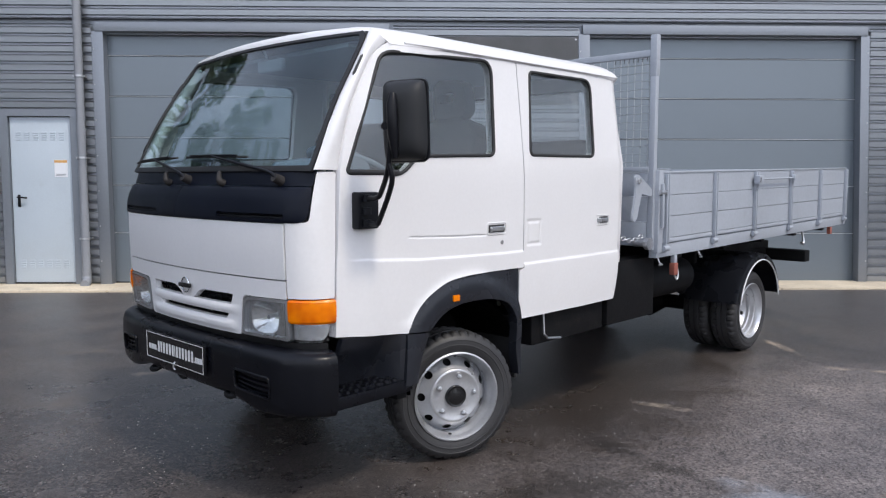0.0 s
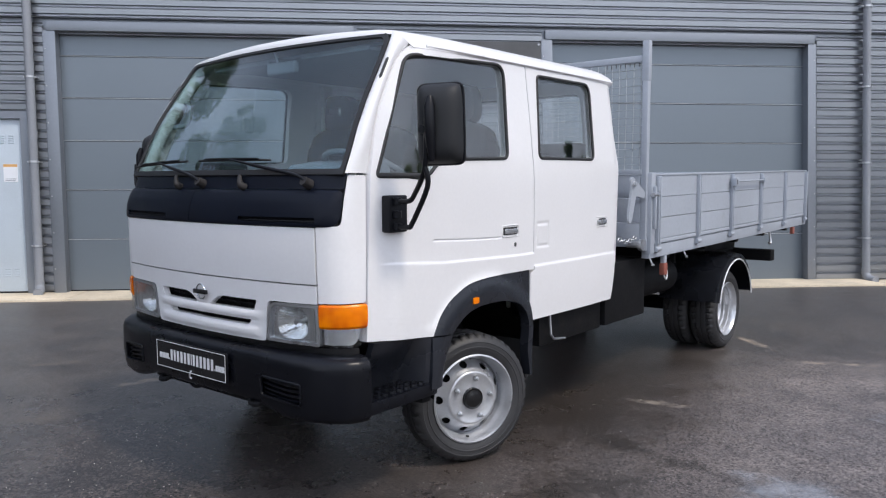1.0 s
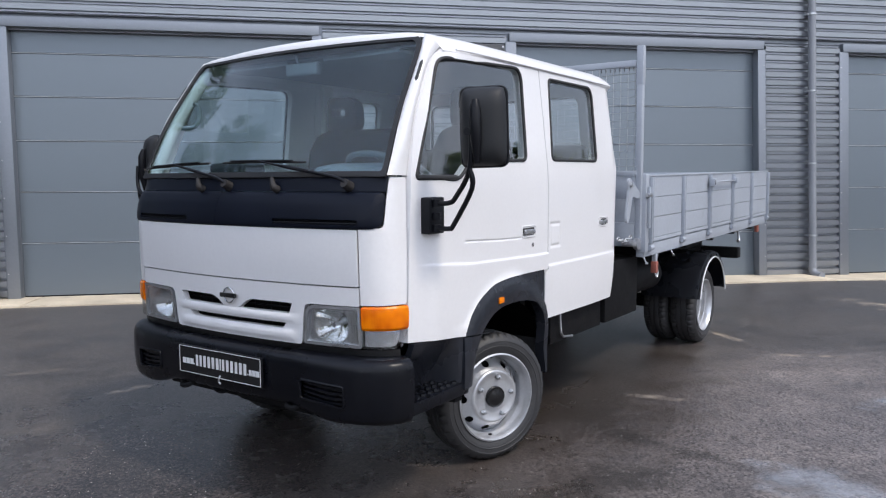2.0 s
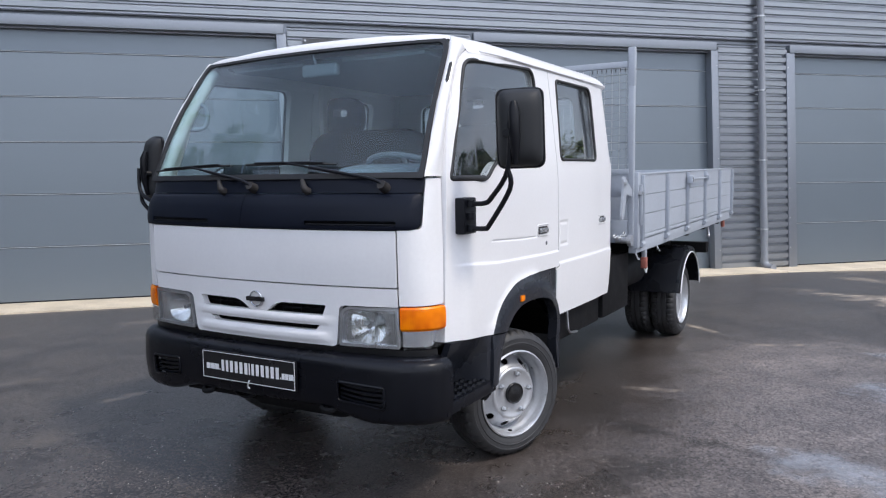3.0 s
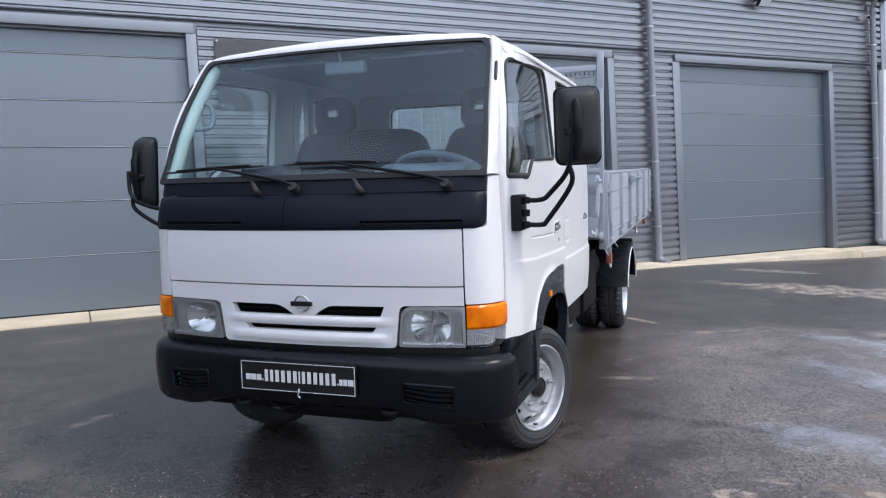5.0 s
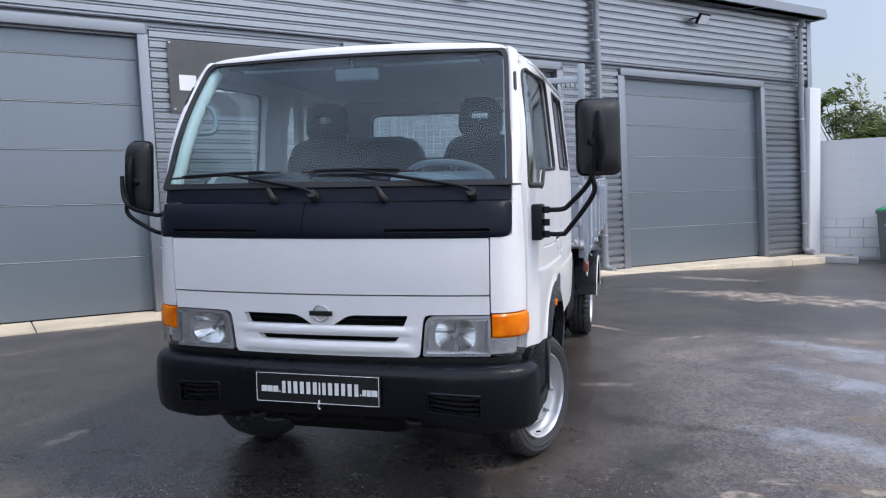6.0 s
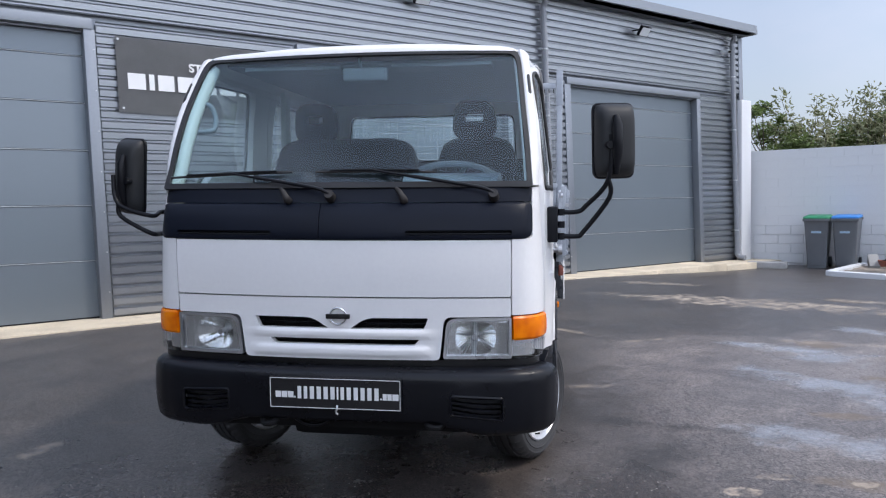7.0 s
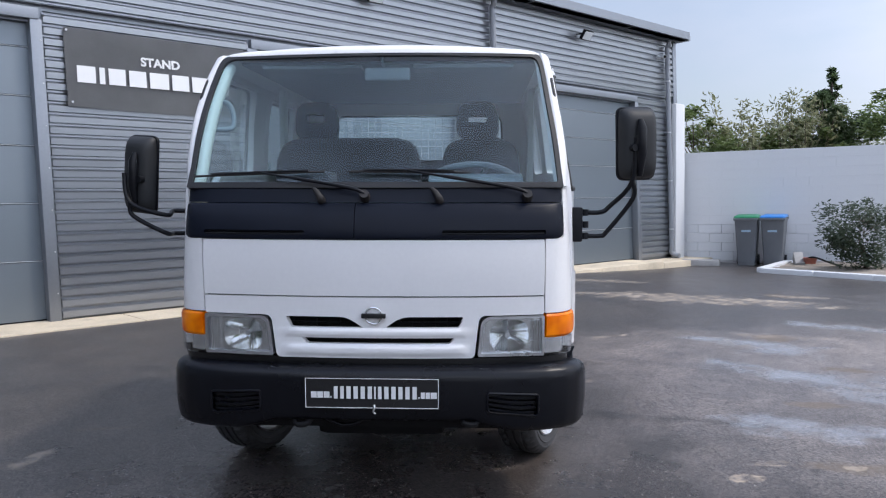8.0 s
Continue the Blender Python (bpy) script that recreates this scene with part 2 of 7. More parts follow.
def asphalt():
    """Worn asphalt, still wet: dark damp areas with a sheen, grey ones lightened to paint in sky sheen, pale sandy
    smears and tiny bright chippings.
    """
    m, nt, b = node_mat("damp_asphalt")
    co = nt.nodes.new("ShaderNodeTexCoord")
    broad, mid, grit = noise_node(nt, 0.45, 5, 0.6), noise_node(nt, 2.6, 9, 0.68), noise_node(nt, 78, 6, 0.8)
    sep = nt.nodes.new("ShaderNodeSeparateXYZ")
    nt.links.new(co.outputs["Object"], sep.inputs[0])

    def math_node(op, a, bb):
        n = nt.nodes.new("ShaderNodeMath")
        n.operation = op
        for i, v in enumerate((a, bb)):
            if isinstance(v, (int, float)):
                n.inputs[i].default_value = v
            else:
                nt.links.new(v, n.inputs[i])
        return n.outputs[0]

    def patch(cx, cy, ax, ay, turn, src, lo, hi, amount=0.5, rag=3.4):
        c, s = math.cos(radians(turn)), math.sin(radians(turn))
        dx, dy = math_node("SUBTRACT", sep.outputs[0], cx), math_node("SUBTRACT", sep.outputs[1], cy)
        u = math_node("DIVIDE", math_node("ADD", math_node("MULTIPLY", dx, c), math_node("MULTIPLY", dy, s)), ax)
        v = math_node("DIVIDE", math_node("SUBTRACT", math_node("MULTIPLY", dy, c), math_node("MULTIPLY", dx, s)), ay)
        d = math_node("SQRT", math_node("ADD", math_node("MULTIPLY", u, u), math_node("MULTIPLY", v, v)), 0)
        f = math_node("ADD", math_node("SUBTRACT", 1.0, d), math_node("MULTIPLY", math_node("SUBTRACT", src, 0.5), rag))
        return ramp_node(nt, f, lo, (0, 0, 0), hi, (amount,) * 3).outputs[0]

    col = ramp_node(nt, mid.outputs[0], 0.36, (0.058, 0.052, 0.050), 0.66, (0.104, 0.094, 0.088)).outputs[0]
    tone = ramp_node(nt, broad.outputs[0], 0.35, (0.80, 0.80, 0.83), 0.65, (1.12, 1.08, 1.04))
    stones = nt.nodes.new("ShaderNodeTexVoronoi")
    stones.inputs["Scale"].default_value = 95
    nt.links.new(co.outputs["Object"], stones.inputs["Vector"])
    g = ramp_node(nt, stones.outputs["Color"], 0.15, (0.38, 0.38, 0.38), 0.95, (2.0, 1.96, 1.93))
    # sky sheen on the open side, painted by raising the base colour
    open_side_sheen = ramp_node(nt, patch(3.2, 3.0, 3.6, 2.6, -30, broad.outputs[0], 0.0, 0.7, 1.0, 1.6), 0.0, (0.80, 0.79, 0.78), 1.0, (2.25, 2.22, 2.24))
    for other in (tone, g, open_side_sheen):
        mul = nt.nodes.new("ShaderNodeMix")
        mul.data_type, mul.blend_type = "RGBA", "MULTIPLY"
        mul.inputs[0].default_value = 1.0
        nt.links.new(col, mul.inputs[6]), nt.links.new(other.outputs[0], mul.inputs[7])
        col = mul.outputs[2]
    # the truck's shade about the nose, painted as darker colour on the wet patch
    nose_wet_shade = patch(-1.5, 3.9, 2.6, 2.2, 40, broad.outputs[0], 0.0, 0.8, 1.0, 1.6)
    nose_darken = nt.nodes.new("ShaderNodeMix")
    nose_darken.data_type, nose_darken.blend_type = "RGBA", "MULTIPLY"
    nt.links.new(math_node("MULTIPLY", nose_wet_shade, 0.8), nose_darken.inputs[0]), nt.links.new(col, nose_darken.inputs[6])
    nose_darken.inputs[7].default_value = (0.88, 0.87, 0.89, 1)
    col = nose_darken.outputs[2]
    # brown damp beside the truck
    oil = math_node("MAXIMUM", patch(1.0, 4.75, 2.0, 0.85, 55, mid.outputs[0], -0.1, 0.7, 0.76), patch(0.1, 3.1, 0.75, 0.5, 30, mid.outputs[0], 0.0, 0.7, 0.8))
    streaks_dark = [patch(cx, cy, ax, ay, turn, mid.outputs[0], 0.0, 0.8, 0.6, 3.6) for cx, cy, ax, ay, turn in ((0.95, 3.85, 0.46, 0.09, -56), (1.30, 3.28, 0.34, 0.07, -64), (0.62, 3.35, 0.40, 0.22, 20), (1.02, 4.35, 0.10, 0.05, 0))]
    dry = [patch(cx, cy, ax, ay, turn, mid.outputs[0], 0.1, 0.6, 0.75, 3.0) for cx, cy, ax, ay, turn in ((4.08, 4.28, 0.30, 0.20, -48), (3.26, 3.33, 0.30, 0.12, -58), (2.10, 3.08, 0.26, 0.12, -50), (1.05, 2.5, 0.3, 0.10, -50), (7.03, 5.5, 0.5, 0.3, -50))]
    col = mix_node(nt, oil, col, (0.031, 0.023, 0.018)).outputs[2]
    for d_ in streaks_dark:
        col = mix_node(nt, d_, col, (0.022, 0.019, 0.017)).outputs[2]
    for d_ in dry:
        col = mix_node(nt, d_, col, (0.145, 0.115, 0.090)).outputs[2]
    # sandy smears
    streak = noise_node(nt, 1.6, 10, 0.75, stretch=(1.0, 2.6, 1.0))
    crumb = ramp_node(nt, noise_node(nt, 10.0, 9, 0.75).outputs[0], 0.45, (0.08,) * 3, 0.56, (1,) * 3)
    smears = ((5.95, 6.05, 1.75, 0.46, -66, -0.30, 0.35, 0.90), (5.55, 7.0, 0.55, 0.16, -70, -0.1, 0.4, 0.8), (6.45, 5.45, 0.42, 0.14, -60, -0.2, 0.3, 1.0), (6.90, 8.3, 0.75, 0.22, -70, -0.2, 0.4, 0.75), (7.2, 5.28, 0.40, 0.14, -60, -0.1, 0.4, 0.9),
              (2.86, 6.08, 0.26, 0.06, -88, 0.0, 0.4, 0.9), (3.12, 5.37, 0.32, 0.05, -20, 0.05, 0.4, 0.8), (-1.97, 5.46, 0.22, 0.09, 35, 0.15, 0.55, 0.55), (-1.45, 5.70, 0.26, 0.03, -30, 0.3, 0.7, 0.3), (-2.1, 8.42, 0.40, 0.10, 10, 0.25, 0.7, 0.35), (-1.2, 9.40, 0.5, 0.08, 5, 0.2, 0.7, 0.45), (-2.2, 4.75, 0.35, 0.2, 20, 0.4, 0.9, 0.2),
              (1.42, 4.55, 0.22, 0.06, -30, 0.1, 0.7, 0.5), (0.52, 2.81, 0.085, 0.05, -40, -0.1, 0.25, 0.9), (0.82, 2.81, 0.10, 0.04, -40, 0.0, 0.3, 0.6), (1.05, 2.5, 0.07, 0.05, -40, 0.0, 0.3, 0.7), (-2.7, 6.1, 0.5, 0.12, 15, 0.35, 0.8, 0.25), (4.2, 4.3, 0.8, 0.15, -58, 0.35, 0.8, 0.45))
    sand = None
    for args in smears:
        one = math_node("MULTIPLY", patch(*args[:5], streak.outputs[0], *args[5:]), crumb.outputs[0])
        col = mix_node(nt, one, col, (0.38, 0.315, 0.25)).outputs[2]
        sand = one if sand is None else math_node("MAXIMUM", sand, one)
    for one in dry:
        sand = math_node("MAXIMUM", sand, one)
    # bright chippings
    vor = nt.nodes.new("ShaderNodeTexVoronoi")
    vor.inputs["Scale"].default_value = 42
    nt.links.new(co.outputs["Object"], vor.inputs["Vector"])
    dot = ramp_node(nt, vor.outputs["Distance"], 0.14, (1, 1, 1), 0.24, (0, 0, 0))
    pick = ramp_node(nt, vor.outputs["Color"], 0.74, (0, 0, 0), 0.78, (1, 1, 1))
    both = math_node("MULTIPLY", dot.outputs[0], pick.outputs[0])
    col = mix_node(nt, both, col, (0.30, 0.28, 0.26)).outputs[2]
    base_col = col
    # the film of water and its painted sheen: streaks on the open side of the yard, thinner elsewhere
    sheen_noise = noise_node(nt, 2.3, 10, 0.68)
    sheen_streaks = ((3.72, 4.38, 0.62, 0.20, 110), (3.62, 4.0, 0.34, 0.26, 100), (2.77, 3.45, 0.75, 0.26, 95), (2.85, 2.7, 0.8, 0.45, 95), (1.55, 2.90, 0.55, 0.22, 113), (1.85, 2.40, 0.6, 0.28, 105), (5.2, 4.05, 0.5, 0.22, 105), (5.4, 3.2, 0.8, 0.4, 100))
    wet_sheen = None
    for f_ in sheen_streaks:
        w_ = patch(*f_, sheen_noise.outputs[0], 0.0, 0.9, 1.0, 4.2)
        wet_sheen = w_ if wet_sheen is None else math_node("MAXIMUM", wet_sheen, w_)
    # the sky's sheen on the water, painted as pale blue-grey base colour
    col = mix_node(nt, math_node("MULTIPLY", wet_sheen, 0.62), base_col, (0.36, 0.385, 0.43)).outputs[2]
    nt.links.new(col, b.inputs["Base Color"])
    # smooth and wet about the truck's nose, coarser and drier on the open side of the yard
    gen = mix_node(nt, nose_wet_shade, (0.38, 0.38, 0.38), (0.21, 0.21, 0.21))
    rgh = mix_node(nt, 0.35, gen.outputs[2], ramp_node(nt, mid.outputs[0], 0.3, (0.16,) * 3, 0.7, (0.46,) * 3).outputs[0])
    rgh = mix_node(nt, oil, rgh.outputs[2], (0.25, 0.25, 0.25))
    rgh = mix_node(nt, sand, rgh.outputs[2], (0.85, 0.85, 0.85))
    rgh = mix_node(nt, wet_sheen, rgh.outputs[2], (0.15, 0.15, 0.15))
    nt.links.new(rgh.outputs[2], b.inputs["Roughness"])
    b.inputs["Specular IOR Level"].default_value = 0.5
    bp = nt.nodes.new("ShaderNodeBump")
    bp.inputs["Distance"].default_value = 0.006
    nt.links.new(math_node("SUBTRACT", math_node("SUBTRACT", 0.55, math_node("MULTIPLY", nose_wet_shade, 0.38)), math_node("MULTIPLY", wet_sheen, 0.12)), bp.inputs["Strength"])
    nt.links.new(grit.outputs[0], bp.inputs["Height"])
    nt.links.new(bp.outputs[0], b.inputs["Normal"])
    return m


ASPHALT = asphalt()


# ---- mesh tools ----
def part(name, bm, material, parent=None, label="", angle=20.0, lean=False):
    """One mesh object from a bmesh, under a thing or a part."""
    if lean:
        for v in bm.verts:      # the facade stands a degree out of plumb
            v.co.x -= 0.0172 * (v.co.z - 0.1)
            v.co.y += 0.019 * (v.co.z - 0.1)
    bmesh.ops.recalc_face_normals(bm, faces=bm.faces)
    me = bpy.data.meshes.new(name)
    bm.to_mesh(me)
    bm.free()
    if angle:
        me.polygons.foreach_set("use_smooth", [True] * len(me.polygons))
        me.set_sharp_from_angle(angle=radians(angle))
    me.materials.append(material)
    ob = new(name, me)
    if parent is not None:
        ob.parent = parent
    if label:
        ob["label"] = label
    return ob


def empty(name, m=None):
    ob = new(name)
    ob.empty_display_size = 0.2
    if m is not None:
        ob.matrix_world = m
    return ob


def add_box(bm, x0, y0, z0, x1, y1, z1, bevel=0.0, seg=2):
    m = Matrix.Translation(((x0 + x1) / 2, (y0 + y1) / 2, (z0 + z1) / 2)) @ Matrix.Diagonal((abs(x1 - x0), abs(y1 - y0), abs(z1 - z0), 1))
    r = bmesh.ops.create_cube(bm, size=1.0, matrix=m)
    if bevel:
        es = list({e for v in r["verts"] for e in v.link_edges})
        bmesh.ops.bevel(bm, geom=es, offset=bevel, segments=seg, affect="EDGES", profile=0.6)
    return bm


def box(x0, y0, z0, x1, y1, z1, bevel=0.0, seg=2):
    return add_box(bmesh.new(), x0, y0, z0, x1, y1, z1, bevel, seg)


def add_tube(bm, pts, r, n=10, closed=False):
    """A round bar along a line of points."""
    pts = [Vector(p) for p in pts]
    k = len(pts)
    rings = []
    ref = None
    for i, p in enumerate(pts):
        a = pts[(i - 1) % k] if (closed or i > 0) else p
        b = pts[(i + 1) % k] if (closed or i < k - 1) else p
        d = (b - a).normalized()
        if ref is None:
            ref = Vector((0, 0, 1)) if abs(d.z) < 0.9 else Vector((1, 0, 0))
        s = d.cross(ref).normalized()
        ref = s.cross(d).normalized()
        rr = r[i] if isinstance(r, (list, tuple)) else r
        rings.append([bm.verts.new(p + rr * (math.cos(2 * math.pi * j / n) * s + math.sin(2 * math.pi * j / n) * ref)) for j in range(n)])
    for i in range(k if closed else k - 1):
        for j in range(n):
            bm.faces.new((rings[i][j], rings[i][(j + 1) % n], rings[(i + 1) % k][(j + 1) % n], rings[(i + 1) % k][j]))
    if not closed:
        bm.faces.new(rings[0]), bm.faces.new(rings[-1])
    return bm


def tube(pts, r, n=10, closed=False):
    return add_tube(bmesh.new(), pts, r, n, closed)


def smooth_line(pts, steps=6):
    """Points of a rounded line through the given ones (Catmull-Rom)."""
    pts = [Vector(p) for p in pts]
    out = []
    for i in range(len(pts) - 1):
        p0, p1, p2, p3 = pts[max(i - 1, 0)], pts[i], pts[i + 1], pts[min(i + 2, len(pts) - 1)]
        for s in range(steps):
            t = s / steps
            out.append(0.5 * (2 * p1 + (p2 - p0) * t + (2 * p0 - 5 * p1 + 4 * p2 - p3) * t * t + (3 * p1 - p0 - 3 * p2 + p3) * t ** 3))
    return out + [pts[-1]]


def add_prism(bm, outline, lo, hi, axis="y"):
    """A flat outline (pairs) given depth along an axis: pairs are (x, z) for y, (y, z) for x, (x, y) for z."""
    def put(a, b, c):
        return {"y": (a, c, b), "x": (c, a, b), "z": (a, b, c)}[axis]
    n = len(outline)
    va = [bm.verts.new(put(a, b, lo)) for a, b in outline]
    vb = [bm.verts.new(put(a, b, hi)) for a, b in outline]
    bm.faces.new(va), bm.faces.new(vb[::-1])
    for i in range(n):
        bm.faces.new((va[i], va[(i + 1) % n], vb[(i + 1) % n], vb[i]))
    return bm


def prism(outline, lo, hi, axis="y", bevel=0.0):
    bm = add_prism(bmesh.new(), outline, lo, hi, axis)
    if bevel:
        bmesh.ops.bevel(bm, geom=list(bm.edges), offset=bevel, segments=2, affect="EDGES", profile=0.6)
    return bm


def rounded(points, radius, seg=5):
    """A closed outline of pairs with its corners rounded; radius: one value or one for each corner."""
    out, n = [], len(points)
    for i in range(n):
        p, a, b = Vector(points[i]), Vector(points[i - 1]), Vector(points[(i + 1) % n])
        r = radius[i] if isinstance(radius, (list, tuple)) else radius
        r = min(r, (a - p).length * 0.49, (b - p).length * 0.49)
        if r <= 1e-5:
            out.append(tuple(p))
            continue
        s, e = p + (a - p).normalized() * r, p + (b - p).normalized() * r
        for k in range(seg + 1):
            t = k / seg
            out.append(tuple((1 - t) ** 2 * s + 2 * t * (1 - t) * p + t * t * e))
    return out


def add_lathe(bm, profile, n=32, axis="y", centre=(0, 0, 0)):
    """A profile of (radius, along) pairs turned round an axis."""
    c = Vector(centre)
    rings = []
    for rad, al in profile:
        ring = []
        for j in range(n):
            a = 2 * math.pi * j / n
            u, w = rad * math.cos(a), rad * math.sin(a)
            ring.append(bm.verts.new(c + Vector({"y": (u, al, w), "x": (al, u, w), "z": (u, w, al)}[axis])))
        rings.append(ring)
    for i in range(len(rings) - 1):
        for j in range(n):
            bm.faces.new((rings[i][j], rings[i][(j + 1) % n], rings[i + 1][(j + 1) % n], rings[i + 1][j]))
    return bm


def step(a, b, x):
    t = min(1.0, max(0.0, (x - a) / (b - a)))
    return t * t * (3 - 2 * t)


def lerp_table(table, x):
    for (x0, y0), (x1, y1) in zip(table, table[1:]):
        if x <= x1:
            t = (x - x0) / (x1 - x0)
            return y0 + (y1 - y0) * min(1.0, max(0.0, t))
    return table[-1][1]


# ---- the ground: one sheet, rising a little towards the building and falling to the far corner of the yard ----
def ground_z(x, y):
    rise = lerp_table([(-60, -0.06), (0.0, -0.055), (2.6, -0.036), (3.6, -0.0164), (7.0, 0.0699), (10.0, 0.085), (60, 0.085)], y)
    return (rise + 0.0029 * min(6.0, max(-6.0, x + 0.446))) * (1 - step(6, 12, x)) - 0.065 * step(6, 12, x)


def build_ground():
    def axis(fine0, fine1, stepw, far):
        a = [fine0 + i * stepw for i in range(int((fine1 - fine0) / stepw) + 1)]
        d, out = stepw, []
        v = a[-1]
        while v < far:
            d *= 1.6
            v += d
            out.append(v)
        d, lo, v = stepw, [], a[0]
        while v > -far:
            d *= 1.6
            v -= d
            lo.append(v)
        return lo[::-1] + a + out
    xs, ys = axis(-9, 18, 0.45, 1500), axis(-6, 12, 0.45, 1500)
    bm = bmesh.new()
    vs = [[bm.verts.new((x, y, ground_z(x, y))) for x in xs] for y in ys]
    for j in range(len(ys) - 1):
        for i in range(len(xs) - 1):
            bm.faces.new((vs[j][i], vs[j][i + 1], vs[j + 1][i + 1], vs[j + 1][i]))
    return tagged(part("ground", bm, ASPHALT), "damp dark asphalt yard with sandy smears and painted wet sheen", "ground", kind="structure")


build_ground()

# ---- the steel shed ----
FACE, BACK = 10.205, 10.45        # outer face of the cladding at its foot, and the wall's core behind it
DOORS = [(-4.197, -0.507), (2.148, 5.824), (7.228, 10.907)]
WEST, EAST, EAVE = -6.05, 12.52, 4.86


def corrugated(x0, x1, z0, z1, pitch=0.12):
    """A sheet with horizontal ribs: wide crests and narrow deep grooves between them."""
    prof = [(0.0, 0.044), (0.006, 0.005), (0.072, 0.0), (0.088, 0.038), (0.098, 0.044)]
    pts = []
    base = math.floor(z0 / pitch) * pitch
    k = 0
    while base + k * pitch < z1:
        for dz, dy in prof:
            zz = base + k * pitch + dz
            if z0 <= zz <= z1:
                pts.append((zz, FACE + dy))
        k += 1
    bm = bmesh.new()
    n = max(1, int((x1 - x0) / 2.0))
    cols = []
    for i in range(n + 1):
        x = x0 + (x1 - x0) * i / n
        cols.append([bm.verts.new((x, y, zz)) for zz, y in pts])
    for i in range(n):
        for j in range(len(pts) - 1):
            bm.faces.new((cols[i][j], cols[i + 1][j], cols[i + 1][j + 1], cols[i][j + 1]))
    return bm


wall = empty("wall_north")
tagged(wall, "dark grey shed wall in ribbed steel cladding", "wall", kind="structure")
core = bmesh.new()
spans = [(WEST, -5.53, 0.0, EAVE), (-5.53, -4.60, 2.36, EAVE), (-4.60, DOORS[0][0], 0.0, EAVE)]
for (a, b), nxt in zip(DOORS, [DOORS[1][0], DOORS[2][0], EAST]):
    spans += [(a, b, 3.36, EAVE), (b, nxt, 0.0, EAVE)]
for a, b, z0, z1 in spans:
    add_box(core, a, FACE + 0.062, z0, b, BACK, z1)
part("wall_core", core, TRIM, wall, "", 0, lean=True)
TOP = 3.49
sheets = [(WEST, -5.56, 0.10, TOP), (-5.56, -4.56, 2.40, TOP), (-4.56, -4.32, 0.10, TOP), (-0.405, 2.05, 0.10, TOP), (5.925, 7.13, 0.10, TOP), (11.0, 12.40, 0.10, TOP), (WEST, 12.40, TOP, EAVE)]
for a, b, z0, z1 in sheets:
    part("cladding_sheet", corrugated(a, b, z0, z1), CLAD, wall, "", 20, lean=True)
for x, z0, z1 in ((12.46, 0.1, EAVE),):
    part("corner_flashing", box(x - 0.07, FACE - 0.008, z0, x + 0.07, FACE + 0.04, z1, 0.004), TRIM, wall, "", 30, lean=True)
# the return of the building beyond its corner, the back and the roof
side = bmesh.new()
add_box(side, EAST - 0.2, BACK, 0, EAST, 26, EAVE)
add_box(side, WEST, BACK, 0, WEST + 0.2, 26, EAVE)
add_box(side, WEST, 25.8, 0, EAST, 26, EAVE)
tagged(part("wall_side", side, TRIM, None, "", 0), "dark grey steel side walls of the shed", "wall", kind="structure")
roof = prism([(9.98, 4.80), (9.98, 4.90), (18.1, 5.70), (26.2, 4.90), (26.2, 4.80)], WEST - 0.1, EAST + 0.02, "x")
tagged(part("roof", roof, TRIM, None, "", 0), "low-pitched dark grey metal shed roof", "roof", kind="structure")

gutter = empty("gutter")
tagged(gutter, "grey box gutter along the shed's eave", "gutter", kind="structure")
part("trough", prism([(9.92, 4.80), (9.92, 4.955), (9.945, 4.955), (9.945, 4.82), (10.14, 4.82), (10.14, 4.955), (10.16, 4.955), (10.16, 4.80)], WEST, EAST - 0.12, "x"), TRIM, gutter, "", 20)
part("end_cap", box(EAST - 0.12, 9.92, 4.80, EAST - 0.108, 10.16, 4.955), PIPE, gutter, "", 0)
for gx in (-5.0, -1.2, 3.2, 7.3, 10.3):
    part("bracket", box(gx, 9.912, 4.79, gx + 0.03, 10.16, 4.80), PIPE, gutter, "", 0)

# concrete sill along the foot of the wall
sill = bmesh.new()
xs = [WEST + i * 2.1 for i in range(9)] + [EAST + 0.2]
for a, b in zip(xs, xs[1:]):
    add_box(sill, a, 9.52, -0.2, b - 0.012, 10.5, (0.098 if b < 3 else 0.122 if b < 8.0 else 0.098) if b < 11 else 0.06, 0.012)
tagged(part("concrete_sill", sill, CONCRETE, None, "", 30), "pale yellowish concrete strip at the foot of the shed", "kerb", kind="structure")


